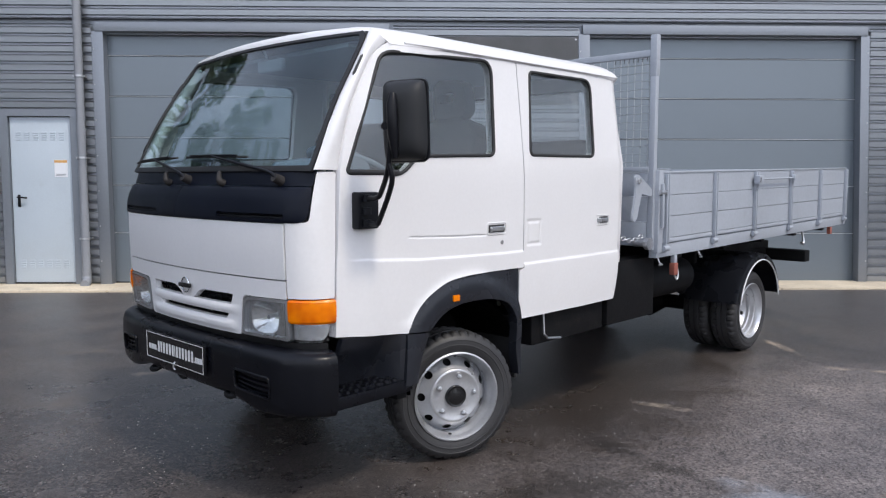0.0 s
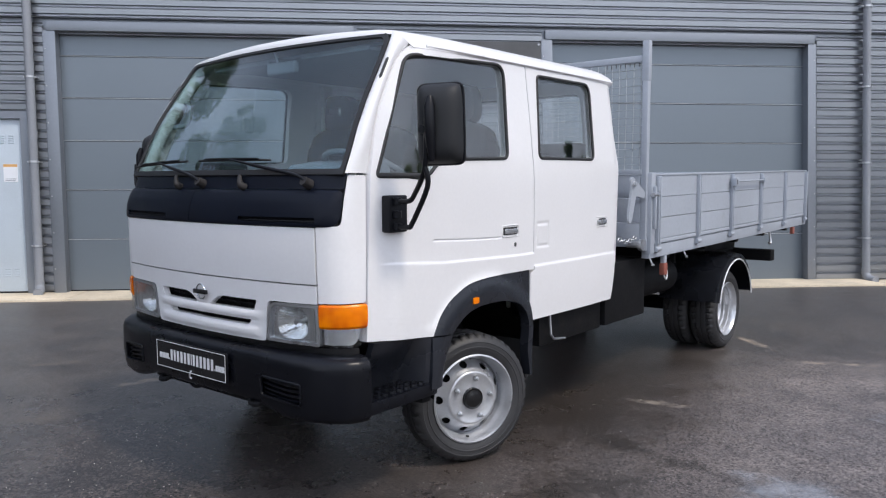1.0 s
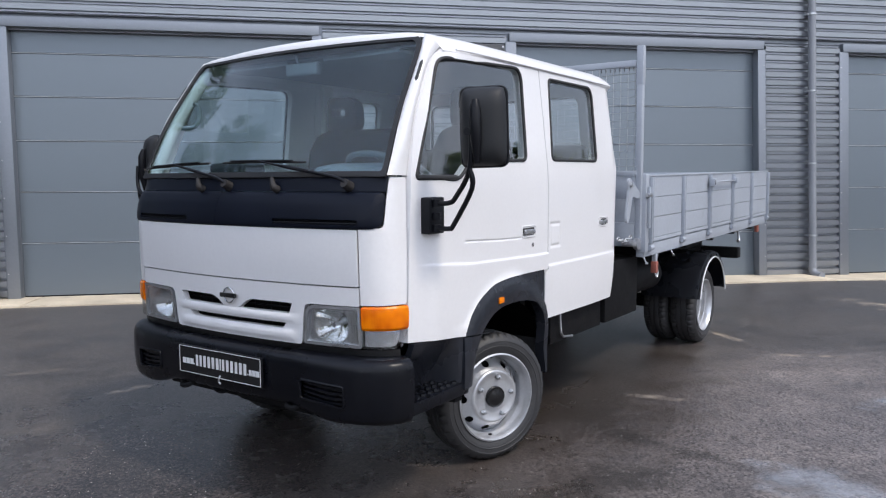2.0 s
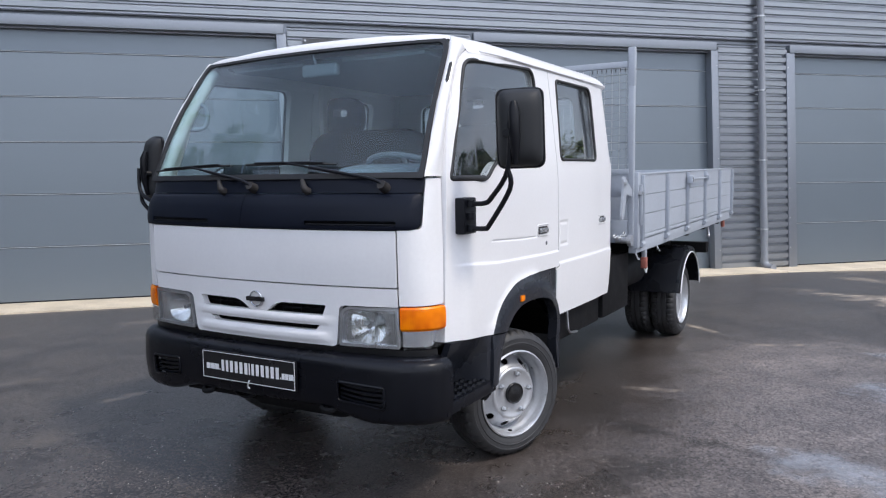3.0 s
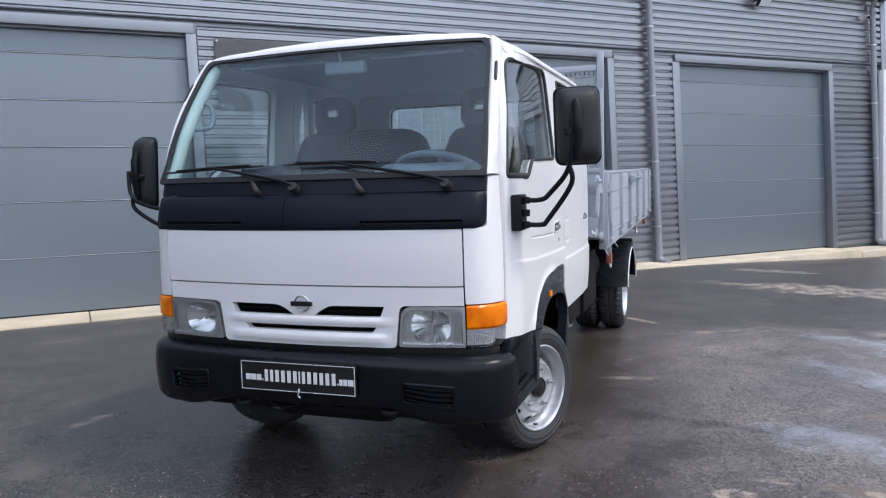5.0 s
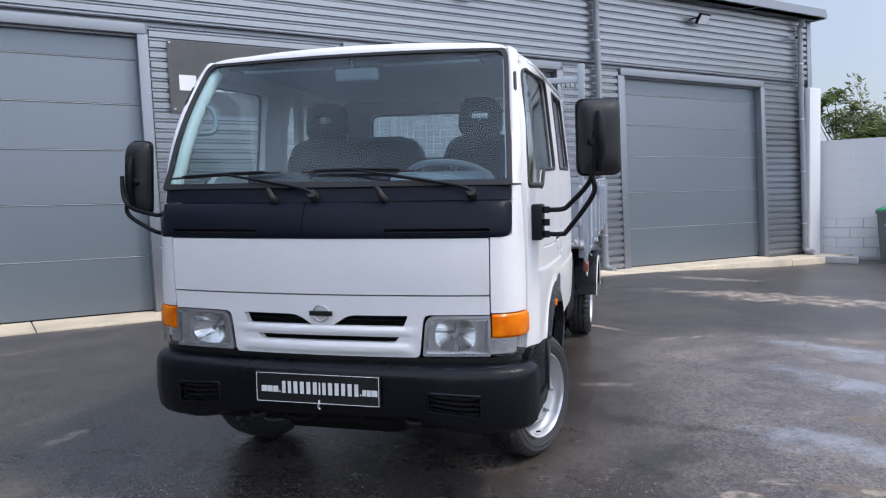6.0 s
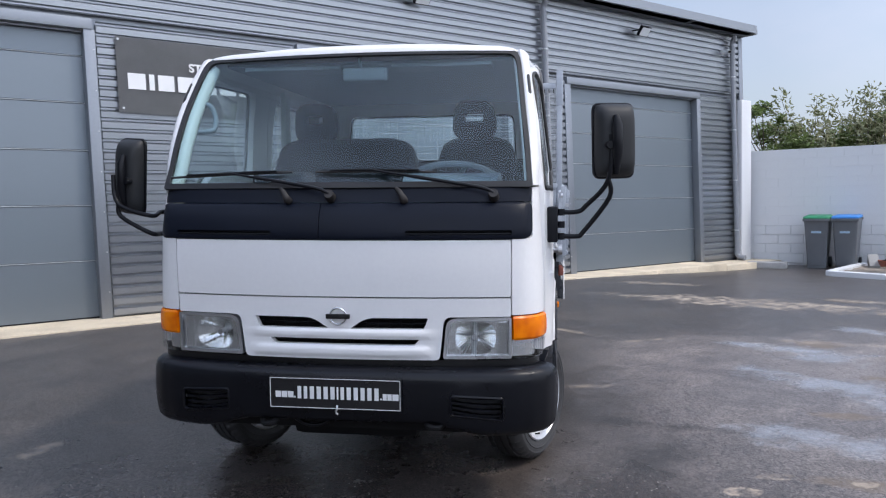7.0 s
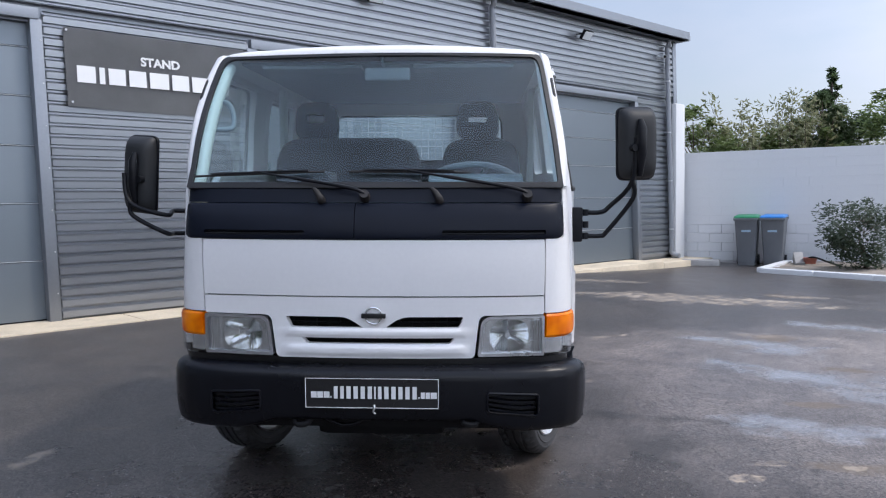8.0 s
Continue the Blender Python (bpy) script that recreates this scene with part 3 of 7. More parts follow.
def garage_door(i, x0, x1):
    d = empty("door_%d" % i)
    tagged(d, "closed dark grey sectional garage door", "garage door", kind="structure")
    joints = [0.10, 0.765, 1.40, 2.03, 2.57, 3.10, 3.37]
    y = FACE + 0.135
    for a, b in zip(joints, joints[1:]):
        bm = bmesh.new()
        prof = [(a + 0.003, y + 0.012), (a + 0.010, y), (b - 0.013, y), (b - 0.004, y + 0.009), (b - 0.004, y + 0.04), (a + 0.003, y + 0.04)]
        add_prism(bm, [(yy, zz) for zz, yy in prof], x0 + 0.03, x1 - 0.03, "x")
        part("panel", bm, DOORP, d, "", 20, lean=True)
        if b < 3.3:
            # the light caught by the panel's edge, added as a pale strip
            part("joint_highlight", box(x0 + 0.03, y - 0.008, b - 0.005, x1 - 0.03, y + 0.02, b + 0.002, 0.002, 1), JOINT_GLINT, d, "pale strip painting the highlight along the panel joint", 30, lean=True)
    part("backing", box(x0, y + 0.041, 0.1, x1, y + 0.06, 3.4), DARK, d, "", 0, lean=True)
    part("bottom_seal", box(x0 + 0.03, y - 0.004, 0.085, x1 - 0.03, y + 0.03, 0.115, 0.006), BLACKPL, d, "black rubber seal", 30, lean=True)
    part("jamb", box(x0 - 0.115, FACE - 0.012, 0.085, x0 + 0.035, FACE + 0.13, 3.385, 0.004), TRIM, d, "", 30, lean=True)
    part("jamb", box(x1 - 0.035, FACE - 0.012, 0.085, x1 + 0.085, FACE + 0.13, 3.385, 0.004), TRIM, d, "", 30, lean=True)
    part("lintel", box(x0 - 0.06, FACE - 0.022, 3.385, x1 + 0.055, FACE + 0.13, 3.505, 0.004), TRIM, d, "", 30, lean=True)
    for k in range(7):
        z = 0.4 + k * 0.46
        for x in (x0 - 0.09, x1 + 0.06):
            bmr = bmesh.new()
            bmesh.ops.create_icosphere(bmr, subdivisions=1, radius=0.009, matrix=Matrix.Translation((x, FACE - 0.013, z)))
            part("rivet", bmr, STEEL, d, "", 60, lean=True)
    return d


for i, (a, b) in enumerate(DOORS):
    garage_door(i + 1, a, b)


def personnel_door():
    d = empty("door_4")
    tagged(d, "closed pale blue-grey steel door with louvres", "door", kind="structure")
    x0, x1, z0, z1 = -5.43, -4.635, 0.118, 2.285
    y = FACE + 0.03
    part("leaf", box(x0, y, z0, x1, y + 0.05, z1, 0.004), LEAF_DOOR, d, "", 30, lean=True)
    part("frame", prism([(x0 - 0.11, 0.09), (x0 - 0.11, z1 + 0.10), (x1 + 0.095, z1 + 0.10), (x1 + 0.095, 0.09), (x1 + 0.006, 0.09), (x1 + 0.006, z1 + 0.006), (x0 - 0.006, z1 + 0.006), (x0 - 0.006, 0.09)], FACE - 0.015, FACE + 0.12, "y"), TRIM, d, "", 20, lean=True)
    part("threshold", box(x0 - 0.006, y - 0.01, 0.09, x1 + 0.006, y + 0.06, 0.112), DARK, d, "", 0, lean=True)
    for zz in (2.035, 0.36):
        for k in range(6):
            xa = x0 + 0.075 + k * 0.112
            bm = bmesh.new()
            for s in range(4):
                add_box(bm, xa, y - 0.006, zz - 0.055 + s * 0.03, xa + 0.07, y + 0.004, zz - 0.037 + s * 0.03, 0.003, 1)
            part("louvre", bm, LEAF_DOOR, d, "", 30, lean=True)
    h = part("handle", box(x0 + 0.07, y - 0.012, 1.11, x0 + 0.105, y, 1.27, 0.008), BLACKPL, d, "black lever handle", 40, lean=True)
    part("lever", tube(smooth_line([(x0 + 0.088, y - 0.01, 1.235), (x0 + 0.088, y - 0.05, 1.235), (x0 + 0.12, y - 0.055, 1.236), (x0 + 0.21, y - 0.05, 1.228)], 4), 0.011, 8), BLACKPL, h, "", 40, lean=True)
    return d


personnel_door()
notice = empty("notice")
tagged(notice, "white paper notice with an orange heading on the steel door", "notice")
part("sheet", box(-4.87, FACE + 0.026, 1.50, -4.70, FACE + 0.0295, 1.725), PAPER, notice, "", 0, lean=True)
part("heading", box(-4.868, FACE + 0.0245, 1.69, -4.702, FACE + 0.0258, 1.723), ORANGEINK, notice, "orange heading bar", 0, lean=True)
for k in range(2):
    part("text_bar", box(-4.85, FACE + 0.0245, 1.535 - 0.02 * k, -4.72 - 0.01 * k, FACE + 0.0258, 1.542 - 0.02 * k), TRIM, notice, "", 0, lean=True)
alarm = empty("alarm_box")
tagged(alarm, "small red alarm box on the ribbed wall", "alarm")
part("case", box(-5.72, FACE - 0.05, 1.30, -5.615, FACE + 0.01, 1.46, 0.012), REDM, alarm, "", 40, lean=True)


def downpipe(x, z1, offs=0.0):
    d = empty("downpipe")
    tagged(d, "grey round downpipe fixed to the shed wall", "pipe", "downpipes")
    y = FACE - 0.075
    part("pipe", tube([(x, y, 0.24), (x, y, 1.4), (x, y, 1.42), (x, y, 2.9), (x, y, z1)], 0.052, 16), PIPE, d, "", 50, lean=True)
    part("socket", tube([(x, y, 2.05), (x, y, 2.13)], 0.058, 16), PIPE, d, "", 50, lean=True)
    part("shoe", tube(smooth_line([(x, y, 0.27), (x, y, 0.19), (x + 0.02, y - 0.06, 0.13), (x + 0.035, y - 0.16, 0.115)], 4), 0.056, 14), PIPE, d, "", 50, lean=True)
    part("swan_neck", tube(smooth_line([(x, y, z1 - 0.02), (x, y, z1 + 0.09), (x, y - 0.04, z1 + 0.15), (x, y - 0.06, z1 + 0.24)], 4), 0.05, 14), PIPE, d, "", 50, lean=True)
    for z in (0.7, 1.75, 2.8, 3.9):
        cl = bmesh.new()
        add_tube(cl, [(x, y, z - 0.012), (x, y, z + 0.012)], 0.062, 14)
        add_box(cl, x - 0.075, y - 0.01, z - 0.01, x - 0.055, FACE + 0.02, z + 0.01)
        add_box(cl, x + 0.055, y - 0.01, z - 0.01, x + 0.075, FACE + 0.02, z + 0.01)
        part("clip", cl, STEEL, d, "", 40, lean=True)
    return d


for x in (-4.46, 6.614, 12.06):
    downpipe(x, 4.52)


def flood_lamp(x, z):
    d = empty("flood_lamp")
    tagged(d, "small LED floodlight with pale glass on the shed wall", "lamp", "floodlights on the wall")
    m = pose(x, FACE - 0.16, z, 38, 0, 0)
    bm = box(-0.13, -0.03, -0.095, 0.13, 0.03, 0.095, 0.01)
    bm.transform(m)
    part("case", bm, BLACKPL, d, "", 40, lean=True)
    bm = box(-0.115, -0.036, -0.08, 0.115, -0.031, 0.08)
    bm.transform(m)
    part("lens", bm, LAMPGL, d, "pale frosted lens", 0, lean=True)
    part("bracket", tube([(x - 0.1, FACE + 0.03, z + 0.03), (x - 0.1, FACE - 0.13, z + 0.02)], 0.014, 6), BLACKPL, d, "", 40, lean=True)
    return d


def security_camera(x, z):
    d = empty("security_camera")
    tagged(d, "small white security camera under the shed's eave", "camera")
    m = pose(x, FACE - 0.10, z, 12, 0, -25)
    part("mount", tube([(x, FACE + 0.03, z), (x, FACE - 0.05, z), (x, FACE - 0.085, z - 0.005)], [0.045, 0.045, 0.02], 14), LAMPGL, d, "", 50, lean=True)
    body = tube([(0, 0.06, 0), (0, -0.10, 0)], 0.042, 16)
    body.transform(m)
    part("body", body, LAMPGL, d, "", 50, lean=True)
    eye_ = tube([(0, -0.10, 0), (0, -0.108, 0)], 0.034, 16)
    eye_.transform(m)
    part("lens", eye_, BLACKGL, d, "dark lens", 50, lean=True)
    return d


security_camera(11.82, 4.40)
flood_lamp(4.08, 4.36)
flood_lamp(9.10, 4.48)


def text_mesh(txt, size, width):
    """A word in the built-in font as a flat bmesh, fitted to a width, its lower left corner at the origin."""
    cu = bpy.data.curves.new("lettering", "FONT")
    cu.body, cu.size, cu.extrude, cu.offset = txt, size, 0.001, 0.035 * size
    ob = bpy.data.objects.new("lettering", cu)
    me = ob.to_mesh()
    bm = bmesh.new()
    bm.from_mesh(me)
    ob.to_mesh_clear()
    bpy.data.objects.remove(ob)
    bpy.data.curves.remove(cu)
    xs_, ys_ = [v.co.x for v in bm.verts], [v.co.y for v in bm.verts]
    bmesh.ops.translate(bm, vec=(-min(xs_), -min(ys_), 0), verts=bm.verts)
    bmesh.ops.scale(bm, vec=(width / (max(xs_) - min(xs_)), size / (max(ys_) - min(ys_)), 1), verts=bm.verts)
    return bm


def banner():
    d = empty("banner")
    tagged(d, "dark grey cloth banner with white lettering, creased at one corner", "banner")
    x0, x1, z0, z1 = -0.215, 2.02, 2.47, 3.34
    bm = bmesh.new()
    nx, nz = 46, 18
    vs = []
    for j in range(nz + 1):
        row = []
        for i in range(nx + 1):
            u, w = i / nx, j / nz
            fold = 0.018 * math.sin(u * 95 + 9 * w) * step(0.16, 0.0, u) * step(0.75, 0.1, w)
            sag = 0.03 * math.sin(math.pi * u) * (1 - w) * 0.5
            row.append(bm.verts.new((x0 + (x1 - x0) * u, FACE - 0.022 - abs(fold) - 0.006 * math.sin(u * 9), z0 - sag + (z1 - z0 + sag) * w)))
        vs.append(row)
    for j in range(nz):
        for i in range(nx):
            bm.faces.new((vs[j][i], vs[j][i + 1], vs[j + 1][i + 1], vs[j + 1][i]))
    bmesh.ops.solidify(bm, geom=list(bm.faces), thickness=0.002)
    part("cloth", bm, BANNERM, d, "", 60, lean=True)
    word = text_mesh("STAND", 0.105, 0.475)
    word.transform(Matrix.Translation((0.62, FACE - 0.034, 2.995)) @ Matrix.Rotation(radians(90), 4, "X"))
    part("lettering", word, BANNERW, d, "", 0, lean=True)
    # the trade name below is kept as plain blocks
    xk = -0.10
    for k, w in enumerate((0.20, 0.06, 0.19, 0.20, 0.23, 0.21, 0.23, 0.21)):
        part("name_block", box(xk, FACE - 0.037, 2.745, xk + w, FACE - 0.033, 2.93, 0.0), BANNERW, d, "", 0, lean=True)
        xk += w + 0.042
    for x, z in ((x0 + 0.03, z1 - 0.03), (x1 - 0.03, z1 - 0.03), (x0 + 0.05, z0 + 0.05), (x1 - 0.03, z0 + 0.03)):
        part("eyelet", tube([(x, FACE - 0.04, z), (x, FACE - 0.03, z)], 0.014, 8), STEEL, d, "", 40, lean=True)


banner()

# ---- the white block wall that closes the yard ----
PW = Vector((12.78, 10.2, 0))
PD = Vector((0.335, -0.942, 0)).normalized()
PN = Vector((-PD.y, PD.x, 0)) * -1
if PN.x > 0:
    PN = -PN
M_WALL = Matrix(((PD.x, -PN.x, 0, PW.x), (PD.y, -PN.y, 0, PW.y), (0, 0, 1, 0), (0, 0, 0, 1)))
yard_wall = empty("wall_east", M_WALL)
tagged(yard_wall, "white-painted concrete block wall round the yard", "wall", kind="structure")
part("wall_core", box(-0.42, 0.03, -0.3, 26, 0.2, 2.38), WHITEWALL, yard_wall, "", 0)
pillar = box(12.13, 10.08, -0.2, 12.49, 10.198, 3.43, 0.02)
tagged(part("concrete_pillar", pillar, WHITEWALL, None, "", 40), "white-painted pillar at the end of the shed wall", "pillar", kind="structure")


# ---- where the truck stands: nose towards the walk, on the slight fall of the yard ----
A_ = radians(44.8)
rear_ = Vector((math.cos(A_), math.sin(A_), 0.02)).normalized()
left_ = Vector((math.sin(A_), -math.cos(A_), -0.016))
left_ = (left_ - rear_ * left_.dot(rear_)).normalized()
up_ = left_.cross(rear_)
org_ = Vector((-0.40, 4.20, 0.0)) + left_ * -0.080
TRUCK = Matrix(((-rear_.x, left_.x, up_.x, org_.x), (-rear_.y, left_.y, up_.y, org_.y), (-rear_.z, left_.z, up_.z, org_.z), (0, 0, 0, 1)))


# ---- the truck: its own frame has x ahead, y to its left, z up from the road under the front axle ----
WHITE = surface("white_truck_paint", (0.775, 0.765, 0.765), 0.33, 0.0, 1.3, 60, 0.025, 0.05, 0.012, coat=0.35, dirt=(0.74, 0.74, 0.73), dirt_at=0.68)
GREY = surface("grey_bed_paint", (0.37, 0.40, 0.445), 0.5, 0.0, 2.5, 45, 0.07, 0.09, 0.06, dirt=(0.30, 0.32, 0.35), dirt_at=0.66)
BUMP = surface("matt_black_bumper", (0.004, 0.0045, 0.007), 0.28, 0.0, 4, 420, 0.18, 0.06, 0.02, dirt=(0.010, 0.010, 0.011), dirt_at=0.62, spec=0.24)
MIRRM = surface("grained_mirror_plastic", (0.018, 0.019, 0.021), 0.55, 0.0, 4, 300, 0.15, 0.08, 0.06, spec=0.35)
VENT = surface("satin_black_plastic", (0.005, 0.007, 0.014), 0.40, 0.0, 4, 420, 0.12, 0.05, 0.02, spec=0.15)
FLARE = surface("dark_grey_plastic", (0.017, 0.019, 0.025), 0.28, 0.0, 4, 380, 0.14, 0.08, 0.05, dirt=(0.035, 0.035, 0.036), dirt_at=0.64, spec=0.4)
RUBBER = surface("black_rubber", (0.017, 0.017, 0.018), 0.62, 0.0, 5, 160, 0.2, 0.08, 0.1)
SEALM = surface("seal_rubber", (0.022, 0.022, 0.024), 0.5, 0.0, 5, 160, 0.2, 0.08, 0.03, spec=0.35)
TYREM = surface("tyre_rubber", (0.034, 0.034, 0.036), 0.55, 0.0, 6, 130, 0.2, 0.1, 0.15, dirt=(0.055, 0.052, 0.048), dirt_at=0.58)
RIMM = surface("silver_wheel_paint", (0.54, 0.55, 0.57), 0.34, 0.65, 8, 80, 0.08, 0.1, 0.03, dirt=(0.42, 0.41, 0.40), dirt_at=0.66)
FLAPM = surface("silver_handle_paint", (0.46, 0.465, 0.475), 0.28, 0.7, 9, 120, 0.08, 0.05, 0.0)
CHROME = surface("chrome", (0.75, 0.76, 0.78), 0.12, 1.0, 9, 120, 0.05, 0.05, 0.0)
REFLECT = surface("lamp_reflector", (0.80, 0.81, 0.83), 0.16, 0.95, 30, 160, 0.1, 0.08, 0.25)
SILVER = surface("silvered_reflector", (0.74, 0.75, 0.75), 0.07, 1.0, 30, 60, 0.04, 0.03, 0.10)
CHASSIS = surface("black_chassis_paint", (0.008, 0.008, 0.009), 0.6, 0.0, 5, 60, 0.3, 0.1, 0.1, dirt=(0.018, 0.016, 0.014), dirt_at=0.6, spec=0.15)
WORN = surface("sun_bleached_plastic", (0.030, 0.0275, 0.027), 0.6, 0.0, 40, 200, 0.35, 0.1, 0.05, spec=0.3)
CLOTH = surface("dark_seat_cloth", (0.022, 0.025, 0.032), 0.9, 0.0, 8, 60, 0.15, 0.03, 0.0)
DASH = surface("dashboard_plastic", (0.12, 0.15, 0.18), 0.6, 0.0, 4, 60, 0.08, 0.05, 0.0)
LINER = surface("pale_headliner", (0.22, 0.25, 0.28), 0.85, 0.0, 4, 200, 0.06, 0.03, 0.1)
PALETRIM = surface("pale_pillar_trim", (0.66, 0.69, 0.66), 0.55, 0.0, 4, 150, 0.04, 0.04, 0.02)
PLATEBLK = surface("black_plate", (0.012, 0.012, 0.013), 0.25, vary=0.1, bump=0.0)
PLATEWHT = surface("plate_print", (0.72, 0.72, 0.72), 0.4, vary=0.03, bump=0.0)
RUSTRED = surface("faded_red_plastic", (0.34, 0.11, 0.08), 0.5, 0.0, 9, 90, 0.2, 0.1, 0.1)
GLASS = glass("window_glass", (0.94, 0.965, 0.97), base=0.09)
GLASSW = glass("windscreen_glass", (0.885, 0.958, 0.968), base=0.034)


def amber():
    m, nt, b = node_mat("amber_lens")
    n = noise_node(nt, 9, 2)
    w = nt.nodes.new("ShaderNodeTexWave")
    w.bands_direction = "X"
    w.inputs["Scale"].default_value = 90
    co = nt.nodes.new("ShaderNodeTexCoord")
    nt.links.new(co.outputs["Object"], w.inputs["Vector"])
    c = ramp_node(nt, n.outputs[0], 0.35, (0.62, 0.095, 0.0), 0.65, (0.90, 0.23, 0.0))
    nt.links.new(c.outputs[0], b.inputs["Base Color"])
    b.inputs["Roughness"].default_value = 0.18
    b.inputs["Coat Weight"].default_value = 0.0
    b.inputs["Specular IOR Level"].default_value = 0.3
    bp = nt.nodes.new("ShaderNodeBump")
    bp.inputs["Strength"].default_value, bp.inputs["Distance"].default_value = 0.15, 0.002
    nt.links.new(w.outputs[0], bp.inputs["Height"]), nt.links.new(bp.outputs[0], b.inputs["Normal"])
    return m


AMBER = amber()


def fluted():
    m, nt, b = node_mat("fluted_lamp_glass")
    nt.nodes.remove(b)
    out = nt.nodes["Material Output"]
    tr, gl, mx, w, co, bp = (nt.nodes.new(k) for k in ("ShaderNodeBsdfTransparent", "ShaderNodeBsdfGlossy", "ShaderNodeMixShader", "ShaderNodeTexWave", "ShaderNodeTexCoord", "ShaderNodeBump"))
    w.bands_direction = "Y"
    w.inputs["Scale"].default_value, w.inputs["Distortion"].default_value = 38, 0.4
    nt.links.new(co.outputs["Object"], w.inputs["Vector"]), nt.links.new(w.outputs[0], bp.inputs["Height"])
    bp.inputs["Strength"].default_value, bp.inputs["Distance"].default_value = 0.22, 0.004
    f, lw = sheen(nt, 0.04)
    nt.links.new(bp.outputs[0], gl.inputs["Normal"]), nt.links.new(bp.outputs[0], lw.inputs["Normal"])
    rib = ramp_node(nt, w.outputs[0], 0.1, (0.86, 0.88, 0.89), 0.5, (1.0, 1.0, 1.0))
    nt.links.new(rib.outputs[0], tr.inputs[0])
    gl.inputs["Roughness"].default_value = 0.05
    nt.links.new(f, mx.inputs[0]), nt.links.new(tr.outputs[0], mx.inputs[1]), nt.links.new(gl.outputs[0], mx.inputs[2]), nt.links.new(mx.outputs[0], out.inputs[0])
    return m


FLUTED = fluted()


def P(r, l, z):
    """A place r metres behind the front axle, l to the left of the middle, z above the road."""
    if l < -0.6:
        l -= 0.038 * step(0.56, 0.78, -l) + 0.034 * step(1.42, 1.85, z) * step(0.5, 0.72, -l)      # the cab reaches a little further out on its right
    return Vector((-r, l, z))


def panel(outline, holes, cuts_u, cuts_v, place, thick):
    """A sheet with holes, drawn flat in (u, v), cut along lines so that it can bend, laid on a surface by place(u, v, depth) and given thickness."""
    bm = bmesh.new()
    edges = []
    for loop in (outline, *holes):
        vs = [bm.verts.new((u, v, 0)) for u, v in loop]
        edges += [bm.edges.new((vs[i], vs[(i + 1) % len(vs)])) for i in range(len(vs))]
    bmesh.ops.triangle_fill(bm, use_beauty=True, use_dissolve=False, edges=edges, normal=(0, 0, 1))
    for cuts, no in ((cuts_u, (1, 0, 0)), (cuts_v, (0, 1, 0))):
        for c in cuts:
            co = (c, 0, 0) if no[0] else (0, c, 0)
            bmesh.ops.bisect_plane(bm, geom=bm.verts[:] + bm.edges[:] + bm.faces[:], dist=1e-5, plane_co=co, plane_no=no)
    flat = [(v.co.x, v.co.y) for v in bm.verts]
    bm.verts.index_update()
    faces = [[v.index for v in f.verts] for f in bm.faces]
    rim = [tuple(v.index for v in e.verts) for e in bm.edges if len(e.link_faces) == 1]
    bm.free()
    out = bmesh.new()
    a = [out.verts.new(place(u, v, 0.0)) for u, v in flat]
    b = [out.verts.new(place(u, v, thick)) for u, v in flat]
    for f in faces:
        out.faces.new([a[i] for i in f])
        out.faces.new([b[i] for i in reversed(f)])
    for i, j in rim:
        out.faces.new((a[i], a[j], b[j], b[i]))
    return out


def steps_between(a, b, w):
    n = max(1, int(abs(b - a) / w))
    return [a + (b - a) * k / n for k in range(1, n)]


def mirrored(loop):
    return [(-u, v) for u, v in reversed(loop)]


# the side of the cab: upright below the belt, leaning in above it
SIDE = [(0.40, 0.842), (0.62, 0.846), (0.80, 0.852), (1.00, 0.853), (1.38, 0.850), (1.46, 0.845), (1.70, 0.817), (1.92, 0.789), (1.97, 0.784), (2.05, 0.776)]


# the door's front edge: height, place, half width
DE = [(0.60, -0.722, 0.822), (0.84, -0.719, 0.823), (0.977, -0.716, 0.822), (1.136, -0.705, 0.816), (1.364, -0.690, 0.802), (1.409, -0.685, 0.799), (1.50, -0.658, 0.792), (1.617, -0.619, 0.781), (1.688, -0.588, 0.774), (1.787, -0.527, 0.761), (1.888, -0.461, 0.748), (1.933, -0.415, 0.743), (1.96, -0.36, 0.740)]
DE_R, DE_L = [(a, b) for a, b, c in DE], [(a, c) for a, b, c in DE]


def side_l(r, z):
    l = lerp_table(SIDE, z)
    d = r - (lerp_table(DE_R, z) if z < 1.787 else -0.527 + 0.62 * (z - 1.787))      # behind the door's front edge
    l -= (0.027 + 0.010 * step(1.3, 1.6, z)) * step(0.17, -0.01, d)
    l -= 0.012 * step(1.05, 1.34, r)
    return l


def on_side(sign, swell=None):
    def place(u, v, d):
        e = swell(u, v) if swell else 0.0
        return P(u, sign * (side_l(u, v) + e - d), v)
    return place


# the nose: a level section, bowed and rounded to the corners, on an upright profile
SEC = [(0.0, 0.0), (0.2, 0.005), (0.4, 0.020), (0.55, 0.038), (0.69, 0.065), (0.74, 0.085), (0.775, 0.108), (0.798, 0.135), (0.813, 0.168), (0.823, 0.214), (0.829, 0.26), (0.832, 0.30)]
ARC = [0.0]
for (l0, d0), (l1, d1) in zip(SEC, SEC[1:]):
    ARC.append(ARC[-1] + math.hypot(l1 - l0, d1 - d0))
ARC_L = [(s, l) for s, (l, d) in zip(ARC, SEC)]
ARC_D = [(s, d) for s, (l, d) in zip(ARC, SEC)]
NOSE = [(0.40, -0.915), (0.70, -0.927), (0.87, -0.934), (0.965, -0.939), (1.20, -0.944), (1.30, -0.915), (1.40, -0.878), (1.44, -0.86)]
SEAM = ARC[9]      # along the section, where the door begins


